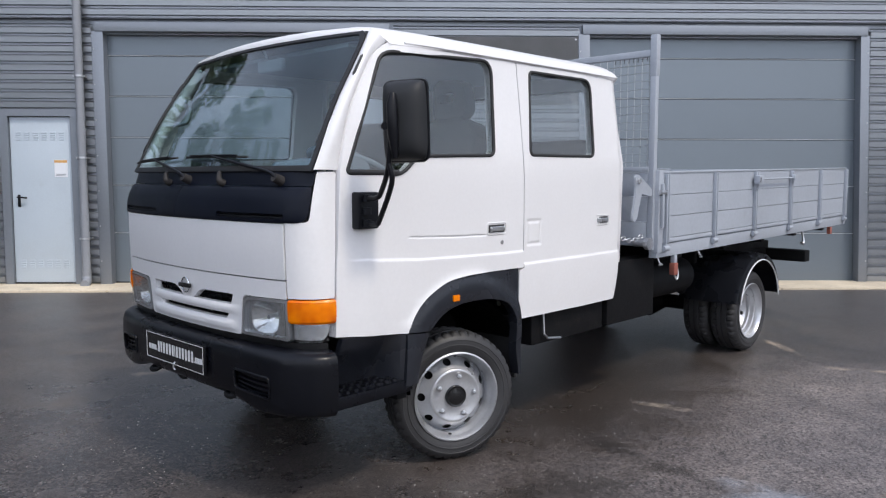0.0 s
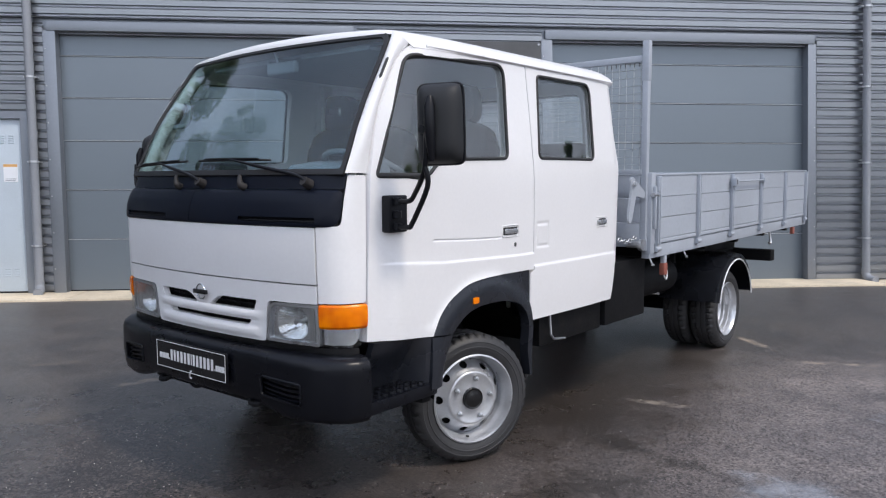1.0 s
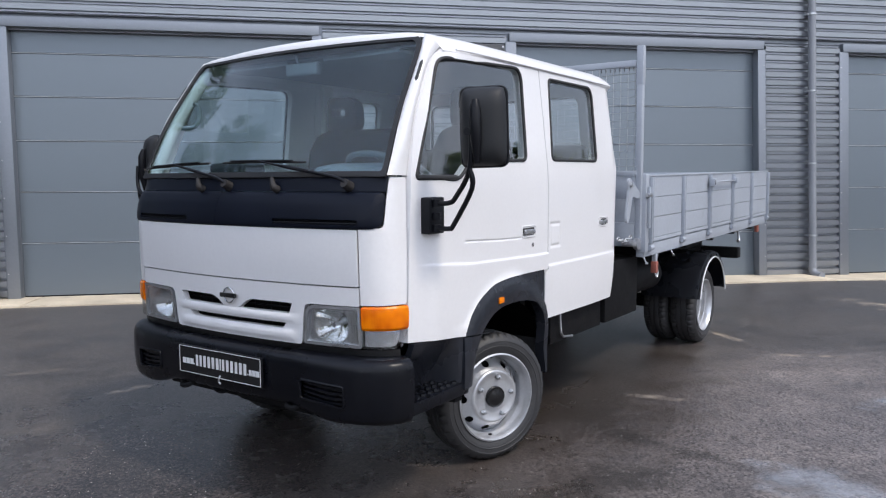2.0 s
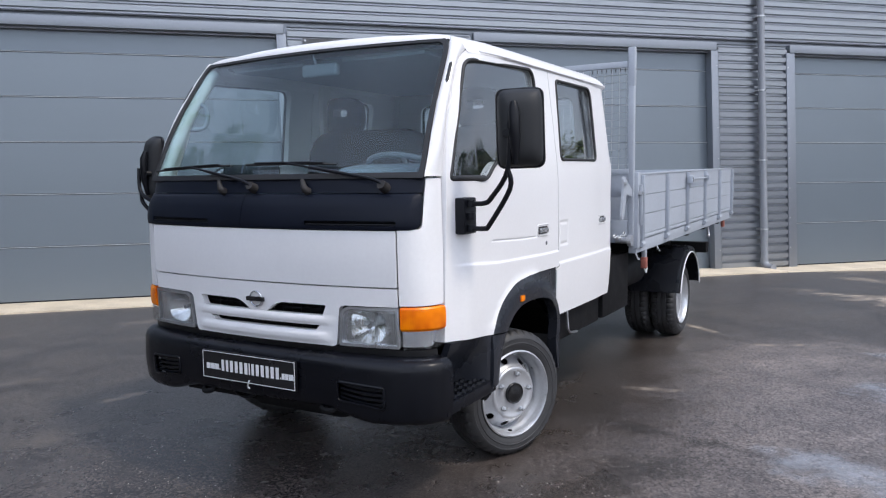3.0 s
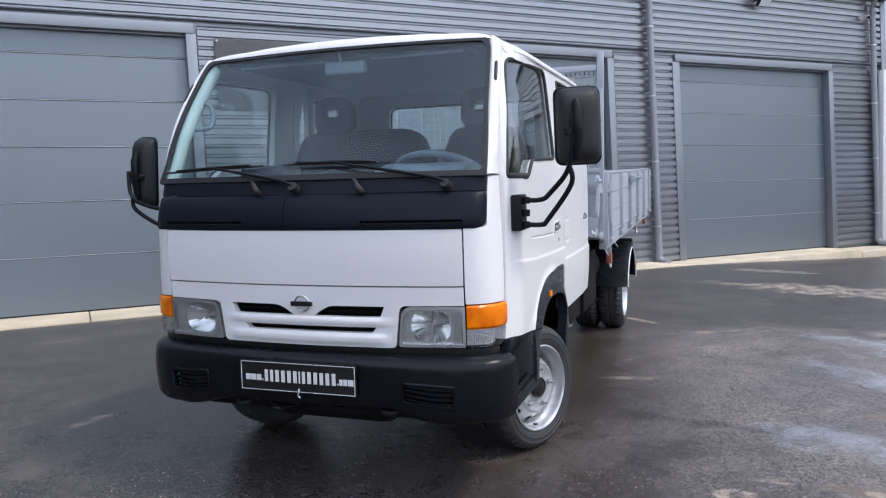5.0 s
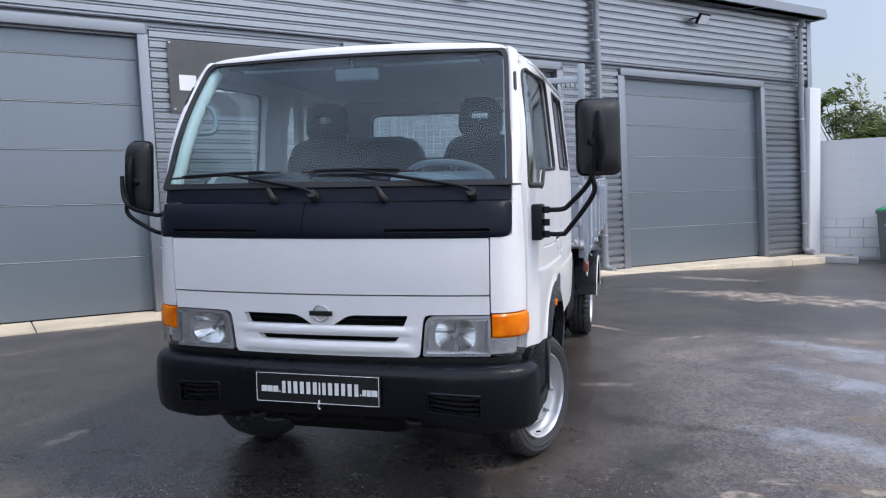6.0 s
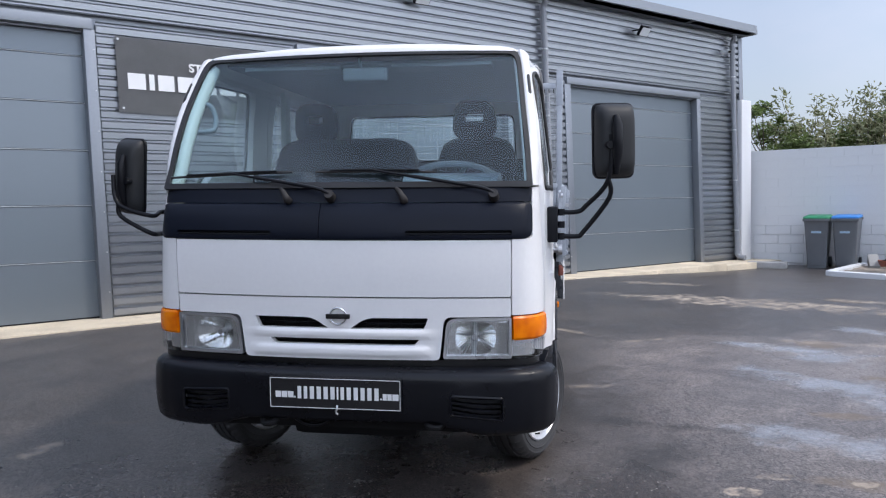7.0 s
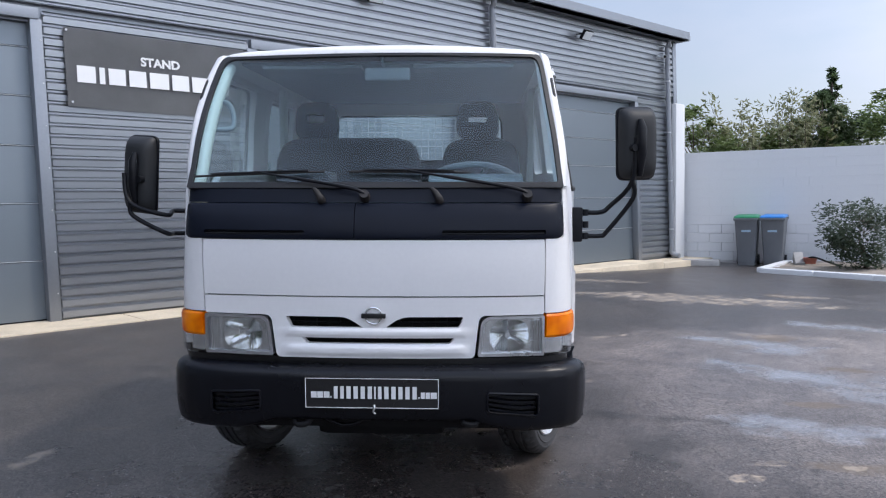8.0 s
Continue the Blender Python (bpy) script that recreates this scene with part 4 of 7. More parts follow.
def on_nose(off=0.0, sec_scale=1.0):
    def place(u, v, d):
        s, sg = abs(u), (1 if u >= 0 else -1)
        l, dr = lerp_table(ARC_L, s), lerp_table(ARC_D, s)
        e = 0.01
        nl, nd = lerp_table(ARC_L, s + e) - lerp_table(ARC_L, max(0, s - e)), lerp_table(ARC_D, s + e) - lerp_table(ARC_D, max(0, s - e))
        k = math.hypot(nl, nd) or 1.0
        o = (off(u, v) if callable(off) else off) - d
        w = step(0.72, SEAM, s)      # the corners run into the door's front edge
        z = max(v, 0.70)
        return P(lerp_table(NOSE, v) + dr - o * nl / k + w * (lerp_table(DE_R, z) - lerp_table(NOSE, z) - SEC[9][1]), sg * (l + w * (lerp_table(DE_L, z) - SEC[9][0]) + o * nd / k), v)
    return place


NOSE_CUTS = [sg * s for s in (0.1, 0.2, 0.3, 0.4, 0.48, 0.55, 0.62, 0.69, 0.72, 0.75, 0.775, 0.80, 0.82, 0.84, 0.86, 0.88, 0.90, 0.92, 0.94) for sg in (-1, 1)] + [0.0]
Z_CUTS = [0.5 + 0.04 * k for k in range(38)]

truck = empty("truck", TRUCK)
tagged(truck, "white double-cab truck with grey dropside bed on damp asphalt", "truck")


def tp(name, bm, mat, parent=None, label="", angle=20.0):
    return part(name, bm, mat, parent or truck, label, angle)


def ring_on(loop, place, r, depth=0.0, n=8):
    pts = [place(u, v, depth) for u, v in loop]
    return tube(pts, r, n, True)


# ---- nose panels ----
hood = rounded([(-0.698, 0.968), (0.698, 0.968), (0.698, 1.196), (-0.698, 1.196)], 0.006, 2)
tp("front_panel", panel(hood, [], NOSE_CUTS, Z_CUTS, on_nose(lambda u, v: 0.004 * math.sin(math.pi * min(1, max(0, (v - 0.968) / 0.228)))), 0.02), WHITE)

grille_outline = rounded([(-0.698, 0.962), (-0.698, 0.888), (-0.430, 0.886), (-0.410, 0.710), (0.410, 0.710), (0.430, 0.886), (0.698, 0.888), (0.698, 0.962)], [0.004, 0.004, 0.03, 0.02, 0.02, 0.03, 0.004, 0.004])
grille_r = rounded([(0.044, 0.836), (0.346, 0.836), (0.366, 0.882), (0.112, 0.882)], [0.006, 0.008, 0.008, 0.10], 8)
grille_l = mirrored(grille_r)
slot = rounded([(-0.302, 0.794), (-0.278, 0.770), (0.308, 0.770), (0.328, 0.794)], [0.004, 0.008, 0.008, 0.004])


def grille_relief(u, v):
    """The lower lip stands out under the slot; the field round the openings is scooped."""
    a = step(0.40, 0.33, abs(u))
    return a * (0.010 * step(0.772, 0.752, v) * step(0.712, 0.735, v) + 0.008 * step(0.795, 0.806, v) * step(0.838, 0.822, v))


tp("grille_panel", panel(grille_outline, [grille_r, grille_l, slot], NOSE_CUTS, [0.715 + 0.008 * k for k in range(30)], on_nose(grille_relief), 0.03), WHITE, angle=50)
gb = bmesh.new()
for k in range(7):
    z = 0.742 + k * 0.022
    add_tube(gb, [on_nose(-0.045)(u, z, 0) for u in (-0.39, -0.26, -0.13, 0, 0.13, 0.26, 0.39)], 0.004, 6)
for k in range(15):
    u = -0.35 + k * 0.05
    add_tube(gb, [on_nose(-0.05)(u, 0.72, 0), on_nose(-0.05)(u, 0.90, 0)], 0.003, 6)
tp("grille_mesh", gb, BLACKPL, None, "black mesh behind the grille openings")
# dark sheet added for the shaded depth behind the grille
tp("grille_backing", panel([(-0.67, 0.72), (0.67, 0.72), (0.67, 0.95), (-0.67, 0.95)], [], NOSE_CUTS, [], on_nose(-0.16), 0.02), DARK)

# badge: a plain ring and bar
badge = bmesh.new()
c0 = on_nose(0.010)
ringpts = [c0(0.0 + 0.0335 * math.cos(a), 0.889 + 0.0335 * math.sin(a), 0) for a in [2 * math.pi * k / 28 for k in range(28)]]
add_tube(badge, ringpts, 0.0038, 8, True)
b_ob = tp("badge", badge, CHROME, None, "chrome ring badge with a plain bar", 60)
bar = box(-0.006, -0.050, -0.010, 0.006, 0.050, 0.010, 0.003)
bar.transform(Matrix.Translation(c0(0.0, 0.889, 0) + Vector((0.004, 0, 0))))
part("bar", bar, BLACKGL, b_ob, "dark bar across the badge")

# corner panels between the nose and the doors, from above the lamps to the belt
for sg in (-1, 1):
    loop = rounded([(0.704, 0.893), (SEAM - 0.006, 0.893), (SEAM - 0.006, 1.405), (0.803, 1.405), (0.803, 1.202), (0.704, 1.202)], [0.006, 0.01, 0.01, 0.006, 0.02, 0.004], 3)
    tp("corner_panel", panel([(sg * u, v) for u, v in (loop if sg > 0 else loop[::-1])], [], NOSE_CUTS, Z_CUTS, on_nose(), 0.022), WHITE)

# satin black vent panel under the windscreen
def vent_relief(u, v):
    return 0.016 * min(1.0, max(0.0, (0.80 - abs(u)) / 0.05)) ** 0.6 * max(0.0, math.sin(math.pi * min(1, max(0, (v - 1.199) / 0.146)))) ** 0.45


slots = [rounded([(a, 1.216), (b, 1.216), (b, 1.236), (a, 1.236)], 0.008, 3) for a, b in ((-0.69, -0.281), (0.277, 0.699))]
for a, b in ((-0.797, -0.0775), (-0.0745, 0.797)):
    loop = rounded([(a, 1.199), (b, 1.199), (b, 1.345), (a, 1.345)], [0.05 if a < -0.5 else 0.002, 0.05 if b > 0.5 else 0.002, 0.03 if b > 0.5 else 0.002, 0.03 if a < -0.5 else 0.002])
    vp = tp("vent_panel", panel(loop, [slots[0] if a < -0.5 else slots[1]], NOSE_CUTS, [1.20 + 0.009 * k for k in range(17)], on_nose(vent_relief), 0.02), VENT, None, "satin black vent panel below the windscreen", 50)
    sa, sb = (-0.69, -0.281) if a < -0.5 else (0.277, 0.699)
    for k in range(2):
        part("slat", tube([on_nose(0.004)(sa + (sb - sa) * i / 8, 1.221 + 0.010 * k, 0) for i in range(9)], 0.0028, 6), BLACKPL, vp)
# dark sheet added for the shade behind the vent slots
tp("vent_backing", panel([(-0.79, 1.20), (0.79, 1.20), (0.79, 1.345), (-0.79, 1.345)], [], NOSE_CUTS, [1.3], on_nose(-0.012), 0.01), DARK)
tp("cowl", panel(rounded([(-0.797, 1.348), (0.797, 1.348), (0.797, 1.418), (-0.797, 1.418)], 0.006), [], NOSE_CUTS, [1.36, 1.38, 1.40], on_nose(-0.002), 0.05), VENT, None, "black wiper cowl")

# ---- headlamps, amber turn lamps and clear corner lamps ----
for sg in (-1, 1):
    lamp = empty("headlamp")
    lamp.parent = truck
    loop = rounded([(0.423, 0.716), (0.700, 0.716), (0.700, 0.884), (0.439, 0.882)], [0.012, 0.008, 0.008, 0.045])
    loop = loop if sg > 0 else mirrored(loop)
    ins = rounded([(0.435, 0.728), (0.690, 0.728), (0.690, 0.874), (0.451, 0.872)], [0.010, 0.006, 0.006, 0.04])
    ins = ins if sg > 0 else mirrored(ins)
    part("bezel", panel(loop, [ins], NOSE_CUTS, [0.74, 0.78, 0.82, 0.86], on_nose(0.004), 0.05), STEEL, lamp, "grey lamp bezel")
    part("lens", panel(ins, [], [sg * (0.44 + 0.02 * k) for k in range(13)], [0.74, 0.77, 0.80, 0.83, 0.86], on_nose(lambda u, v: 0.006), 0.004), FLUTED, lamp, "fluted clear lens")
    # a deep squarish bowl; its flat facets imitate reflections broken up by the lens
    c = on_nose(-0.055)(sg * 0.556, 0.800, 0)
    rim = []
    for k in range(32):
        a = 2 * math.pi * k / 32
        rim.append((0.082 * math.copysign(abs(math.cos(a)) ** 0.7, math.cos(a)), 0.066 * math.copysign(abs(math.sin(a)) ** 0.7, math.sin(a))))
    ref = bmesh.new()
    rings = []
    for j in range(8):
        q = 1 - j / 8
        rings.append([ref.verts.new(on_nose(-0.010 - 0.070 * (1 - q * q))(sg * (0.556 + u * q), 0.800 + v * q, 0)) for u, v in rim])
    for ra, rb in zip(rings, rings[1:]):
        for k in range(32):
            ref.faces.new((ra[k], ra[(k + 1) % 32], rb[(k + 1) % 32], rb[k]))
    ref.faces.new(rings[-1])
    part("reflector", ref, SILVER, lamp, "squarish silvered reflector bowl", 0)
    hole = [(0.556 + u, 0.800 + v) for u, v in rim]
    part("housing", panel(loop, [hole if sg > 0 else mirrored(hole)], NOSE_CUTS, [0.80], on_nose(-0.010), 0.006), REFLECT, lamp)
    # upright ribs on the outer side of the bowl
    for u in [0.650 + 0.0105 * k for k in range(4)]:
        part("reflector_rib", tube([on_nose(-0.008)(sg * u, z, 0) for z in (0.731, 0.80, 0.862)], 0.0042, 8), SILVER, lamp, "", 60)
    part("bulb", tube([c + Vector((-0.03, 0, 0)), c + Vector((0.012, 0, 0))], 0.009, 10), STEEL, lamp)
    part("bulb_shield", tube([c + Vector((0.010, 0, -0.003)), c + Vector((0.020, 0, -0.003))], [0.008, 0.011], 12), STEEL, lamp)
    turn = rounded([(0.706, 0.790), (SEAM - 0.004, 0.790), (SEAM - 0.004, 0.888), (0.706, 0.888)], 0.008, 3)
    turn = turn if sg > 0 else mirrored(turn)
    part("turn_lens", panel(turn, [], NOSE_CUTS, [0.80, 0.82, 0.84, 0.86, 0.88], on_nose(lambda u, v: 0.012 * min(1, (v - 0.786) * 60) * min(1, (0.892 - v) * 60)), 0.03), AMBER, lamp, "amber turn lens")
    clear = rounded([(0.706, 0.718), (SEAM - 0.03, 0.718), (SEAM - 0.006, 0.786), (0.706, 0.786)], [0.006, 0.03, 0.004, 0.004], 3)
    clear = clear if sg > 0 else mirrored(clear)
    part("corner_lens", panel(clear, [], NOSE_CUTS, [0.735, 0.76], on_nose(0.006), 0.004), FLUTED, lamp, "clear corner lens")
    part("corner_reflector", panel(clear, [], NOSE_CUTS, [0.735, 0.76], on_nose(-0.03), 0.004), REFLECT, lamp)
tp("lamp_sill", panel(rounded([(-SEAM + 0.03, 0.655), (SEAM - 0.03, 0.655), (SEAM - 0.03, 0.708), (-SEAM + 0.03, 0.708)], 0.006), [], NOSE_CUTS, [0.68], on_nose(-0.012), 0.10), BLACKGL, None, "black strip between lamps and bumper")

# ---- bumper ----
BSEC = [(0.0, 0.0), (0.3, 0.008), (0.5, 0.024), (0.62, 0.042), (0.72, 0.068), (0.79, 0.103), (0.840, 0.145), (0.870, 0.195), (0.882, 0.240), (0.885, 0.29)]
BARC = [0.0]
for (l0, d0), (l1, d1) in zip(BSEC, BSEC[1:]):
    BARC.append(BARC[-1] + math.hypot(l1 - l0, d1 - d0))
BARC_L, BARC_D = [(s, q[0]) for s, q in zip(BARC, BSEC)], [(s, q[1]) for s, q in zip(BARC, BSEC)]
BEND = 0.975
BPROF = [(0.0, 0.130, 0.0), (0.07, 0.050, 0.0), (0.095, 0.026, 0.008), (0.115, 0.012, 0.024), (0.14, 0.006, 0.05), (0.20, 0.0, 0.11), (0.26, 0.0, 0.17), (0.31, 0.002, 0.222), (0.335, 0.010, 0.246), (0.355, 0.028, 0.260), (0.38, 0.055, 0.266), (0.45, 0.130, 0.266)]
BP_D, BP_Z = [(a, b) for a, b, c in BPROF], [(a, c) for a, b, c in BPROF]


def on_bumper(off=0.0):
    def place(u, v, d):
        s, sg = abs(u), (1 if u >= 0 else -1)
        l, dr = lerp_table(BARC_L, s), lerp_table(BARC_D, s)
        e = 0.015
        nl, nd = lerp_table(BARC_L, s + e) - lerp_table(BARC_L, max(0, s - e)), lerp_table(BARC_D, s + e) - lerp_table(BARC_D, max(0, s - e))
        k = math.hypot(nl, nd) or 1.0
        o = off - lerp_table(BP_D, v) - d
        z = lerp_table(BP_Z, v)
        low = 0.408 + 0.050 * step(0.62, 0.35, s)
        return Vector((0.998 - dr + o * nl / k, sg * (l + o * nd / k) - (0.010 if sg < 0 else 0.0) * step(0.5, 0.8, s), low + (0.682 - low) * z / 0.266))
    return place


def zv(z):
    """The bumper's own upright coordinate for a height on its front face."""
    return 0.20 + (z - 0.542)


fog = rounded([(0.462, zv(0.505)), (0.672, zv(0.505)), (0.672, zv(0.592)), (0.462, zv(0.592))], 0.016)
bumper = tp("bumper", panel([(-BEND, 0.0), (BEND, 0.0), (BEND, 0.45), (-BEND, 0.45)], [fog, mirrored(fog)],
                            [sg * (0.03 + 0.045 * k) for k in range(16) for sg in (-1, 1)] + [sg * (0.735 + 0.02 * k) for k in range(12) for sg in (-1, 1)],
                            [q[0] for q in BPROF[1:-1]] + [0.08, 0.105, 0.127, 0.17, 0.23, 0.285, 0.3225, 0.345, 0.3675], on_bumper(), 0.012), BUMP, None, "matt black plastic bumper with two slotted vents", 60)
for sg in (-1, 1):
    f2 = fog if sg > 0 else mirrored(fog)
    part("vent_rim", ring_on(f2, on_bumper(0.001), 0.006, 0.0, 6), BUMP, bumper, "", 60)
    part("vent_back", panel(f2, [], [sg * 0.57], [], on_bumper(-0.030), 0.006), DARK, bumper, "", 0)
    for k in range(4):
        z = 0.518 + 0.0205 * k
        sl = bmesh.new()
        pts = [on_bumper(-0.018)(sg * (0.467 + 0.0335 * i), zv(z), 0) for i in range(7)]
        for q0, q1 in zip(pts, pts[1:]):
            vs = [sl.verts.new(q + d) for q in (q0, q1) for d in (Vector((0.006, 0, -0.004)), Vector((0.006, 0, 0.004)), Vector((-0.02, 0, 0.007)), Vector((-0.02, 0, -0.001)))]
            for a, b, c, d in ((0, 1, 5, 4), (1, 2, 6, 5), (2, 3, 7, 6), (3, 0, 4, 7), (0, 3, 2, 1), (4, 5, 6, 7)):
                sl.faces.new([vs[i] for i in (a, b, c, d)])
        part("slat", sl, BUMP, bumper, "", 30)

plate = empty("number_plate")
plate.parent = truck
part("backing", box(1.000, -0.272, 0.520, 1.010, 0.272, 0.652, 0.003), BLACKPL, plate)
fr = prism([(-0.268, 0.527), (0.268, 0.527), (0.268, 0.648), (-0.268, 0.648)], 1.011, 1.0135, "x")
part("face", fr, PLATEBLK, plate, "black plate face", 0)
for a, b, c, d in ((-0.268, 0.527, 0.268, 0.5295), (-0.268, 0.6455, 0.268, 0.648), (-0.268, 0.5295, -0.2655, 0.6455), (0.2655, 0.5295, 0.268, 0.6455)):
    part("border", box(1.0136, a, b, 1.0150, c, d), PLATEWHT, plate, "thin pale border", 0)
# the words on it are kept as plain blocks
yk = -0.245
for w, h, gap in ((0.023, 0.025, 0.003), (0.023, 0.025, 0.003), (0.023, 0.025, 0.003), (0.006, 0.007, 0.004)):
    part("text_bar", box(1.0136, yk, 0.568, 1.0146, yk + w, 0.568 + h), PLATEWHT, plate, "", 0)
    yk += w + gap
for w in (0.0225, 0.021, 0.025, 0.025, 0.025, 0.025, 0.010, 0.021, 0.025, 0.025, 0.024, 0.025, 0.025):
    part("text_bar", box(1.0136, yk + 0.2 * w, 0.565, 1.0146, yk + 0.88 * w, 0.615), PLATEWHT, plate, "", 0)
    yk += w + 0.0035
for w, h, gap in ((0.006, 0.007, 0.004), (0.016, 0.025, 0.003), (0.017, 0.025, 0.003), (0.025, 0.025, 0.0)):
    part("text_bar", box(1.0136, yk, 0.568, 1.0146, yk + w, 0.568 + h), PLATEWHT, plate, "", 0)
    yk += w + gap
part("clip", tube(smooth_line([(1.014, 0.010, 0.540), (1.022, 0.012, 0.530), (1.020, 0.006, 0.515), (1.016, 0.014, 0.505)], 3), 0.004, 6), STEEL, plate, "bent metal clip", 50)
tp("tow_eye", tube(smooth_line([(0.93, -0.26, 0.47), (0.97, -0.27, 0.45), (0.975, -0.31, 0.445), (0.94, -0.33, 0.46)], 4), 0.012, 8), CHASSIS)
tp("tow_eye", tube(smooth_line([(0.93, 0.36, 0.47), (0.965, 0.37, 0.455), (0.965, 0.41, 0.45), (0.93, 0.43, 0.465)], 4), 0.012, 8), CHASSIS)
tp("hose_loop", tube(smooth_line([(0.90, -0.02, 0.50), (0.91, -0.06, 0.445), (0.91, -0.13, 0.425), (0.90, -0.20, 0.45), (0.89, -0.23, 0.50)], 5), 0.009, 8), BLACKPL, None, "black hose loop below the bumper", 60)
tp("front_beam", box(0.72, -0.55, 0.40, 0.86, 0.55, 0.50, 0.01), CHASSIS)
tp("engine_sump", box(0.15, -0.30, 0.30, 0.68, 0.28, 0.62, 0.05), CHASSIS)

# ---- windscreen, pillars and roof ----
WE = [(1.409, -0.792, 0.775), (1.499, -0.746, 0.767), (1.591, -0.703, 0.759), (1.709, -0.634, 0.744), (1.808, -0.567, 0.732), (1.916, -0.494, 0.719), (1.984, -0.449, 0.708), (2.05, -0.41, 0.698)]
WE_R, WE_L = [(a, b) for a, b, c in WE], [(a, c) for a, b, c in WE]


def on_screen(off=0.0):
    """u runs from -1 to 1 across the screen, v is the height; the glass bows forward in the middle."""
    def place(u, v, d):
        e = lerp_table(WE_L, v)
        bow = 0.088 - 0.012 * (v - 1.4)
        o = off - d
        return P(lerp_table(WE_R, v) - bow * (1 - u * u) - o * 0.86, u * e + (o * 0.25 * u), v + o * 0.5)
    return place


ws_in = rounded([(-0.975, 1.428), (0.975, 1.428), (0.974, 1.996), (-0.974, 1.996)], [0.015, 0.015, 0.05, 0.05], 6)
ws_out = rounded([(-1.0, 1.405), (1.0, 1.405), (1.0, 2.012), (-1.0, 2.012)], [0.01, 0.01, 0.05, 0.05], 6)
U_CUTS = [-1 + 0.1 * k for k in range(1, 20)]
tp("windscreen", panel(ws_in, [], U_CUTS, [1.44 + 0.06 * k for k in range(10)], on_screen(0.0), 0.005), GLASSW, None, "clear curved windscreen", 60)
tp("windscreen_seal", panel(ws_out, [ws_in], U_CUTS, [1.44 + 0.06 * k for k in range(10)], on_screen(0.005), 0.012), SEALM, None, "black rubber windscreen seal", 50)

for sg in (-1, 1):
    pl = bmesh.new()
    rows = []
    zs = [1.411 + (1.970 - 1.411) * k / 16 for k in range(17)]
    for k_, z in enumerate(zs):
        za = 1.411 + (2.020 - 1.411) * k_ / 16      # the inner edge runs on up to the roof
        a, b = P(lerp_table(WE_R, za) + 0.004, sg * (lerp_table(WE_L, za) + 0.003), za + 0.002), P(lerp_table(DE_R, z) - 0.004, sg * (lerp_table(DE_L, z) + 0.002), z)
        row = []
        for k in range(9):
            t = k / 8
            q = a.lerp(b, t)
            bul = (0.007 + 0.013 * step(1.41, 1.52, z)) * math.sin(math.pi * t) ** 0.8
            row.append(q + Vector((0.55 * bul, sg * 0.95 * bul, 0.2 * bul)))
        back = [q + Vector((-0.035, -sg * 0.035, 0)) for q in (row[-1], row[0])]
        rows.append([pl.verts.new(q) for q in row + back])
    for ra, rb in zip(rows, rows[1:]):
        for k in range(len(ra)):
            pl.faces.new((ra[k], ra[(k + 1) % len(ra)], rb[(k + 1) % len(ra)], rb[k]))
    pl.faces.new(rows[0]), pl.faces.new(rows[-1])
    tp("a_pillar", pl, WHITE, None, "", 50)
    tp("pillar_trim", tube([P(lerp_table(WE_R, z) + 0.045, sg * (lerp_table(WE_L, z) - (0.025 if sg < 0 else 0.004)), z) for z in zs], 0.032 if sg < 0 else 0.020, 8), PALETRIM, None, "pale inner pillar trim", 60)
    # dark ventilation slit near the top of the pillar
    sl = [P(lerp_table(WE_R, z) * 0.66 + lerp_table(DE_R, z) * 0.34 - 0.006, sg * (lerp_table(WE_L, z) * 0.66 + lerp_table(DE_L, z) * 0.34 + 0.015), z) for z in (1.800, 1.812, 1.85, 1.888, 1.900)]
    tp("pillar_slit", tube(sl, [0.006, 0.0095, 0.0095, 0.0095, 0.006], 8), SEALM, None, "black slotted vent in the pillar", 60)


def roof_z(l):
    a = abs(l)
    return lerp_table([(0.0, 2.063), (0.2, 2.062), (0.4, 2.058), (0.55, 2.051), (0.64, 2.048), (0.70, 2.040), (0.735, 2.024), (0.76, 2.009), (0.775, 1.993), (0.783, 1.976), (0.785, 1.963)], a)


rf = bmesh.new()
rs = [-0.442, -0.438, -0.430, -0.416, -0.395, -0.35, -0.29, -0.1, 0.2, 0.5, 0.8, 1.1, 1.33, 1.41, 1.445, 1.460]
ls = [0.0, 0.2, 0.4, 0.5, 0.58, 0.64, 0.68, 0.71, 0.735, 0.75, 0.762, 0.772, 0.779, 0.7835, 0.785]
ls = [-l for l in reversed(ls[1:])] + ls
ROLL = [(-0.442, 1.0), (-0.438, 0.74), (-0.430, 0.52), (-0.416, 0.34), (-0.395, 0.20), (-0.35, 0.06), (-0.29, 0.0), (1.5, 0.0)]
grid_o, grid_i = [], []
for r in rs:
    ro, ri = [], []
    for l in ls:
        z = roof_z(l)
        a = abs(l)
        # the front edge follows the bow of the screen, sweeps back at the corners and rolls down to the glass
        bow = 0.081 * (1 - (a / 0.735) ** 2) if a < 0.70 else 0.0075 - 0.110 * ((a - 0.70) / 0.085) ** 1.75
        front = step(0.25, -0.44, r)
        rr = r - bow * front
        nar = 1 - 0.048 * step(0.0, -0.44, r)
        foot = min(2.011, z - 0.014)
        z += (foot - z) * lerp_table(ROLL, r)
        z -= 0.014 * step(1.38, 1.460, r)
        z = max(z, 1.962)
        ro.append(rf.verts.new(P(rr, l * nar, z)))
        ri.append(rf.verts.new(P(rr + (0.03 if r < -0.3 else 0), l * nar * 0.965, z - (0.012 if r < -0.3 else 0.028))))
    grid_o.append(ro), grid_i.append(ri)
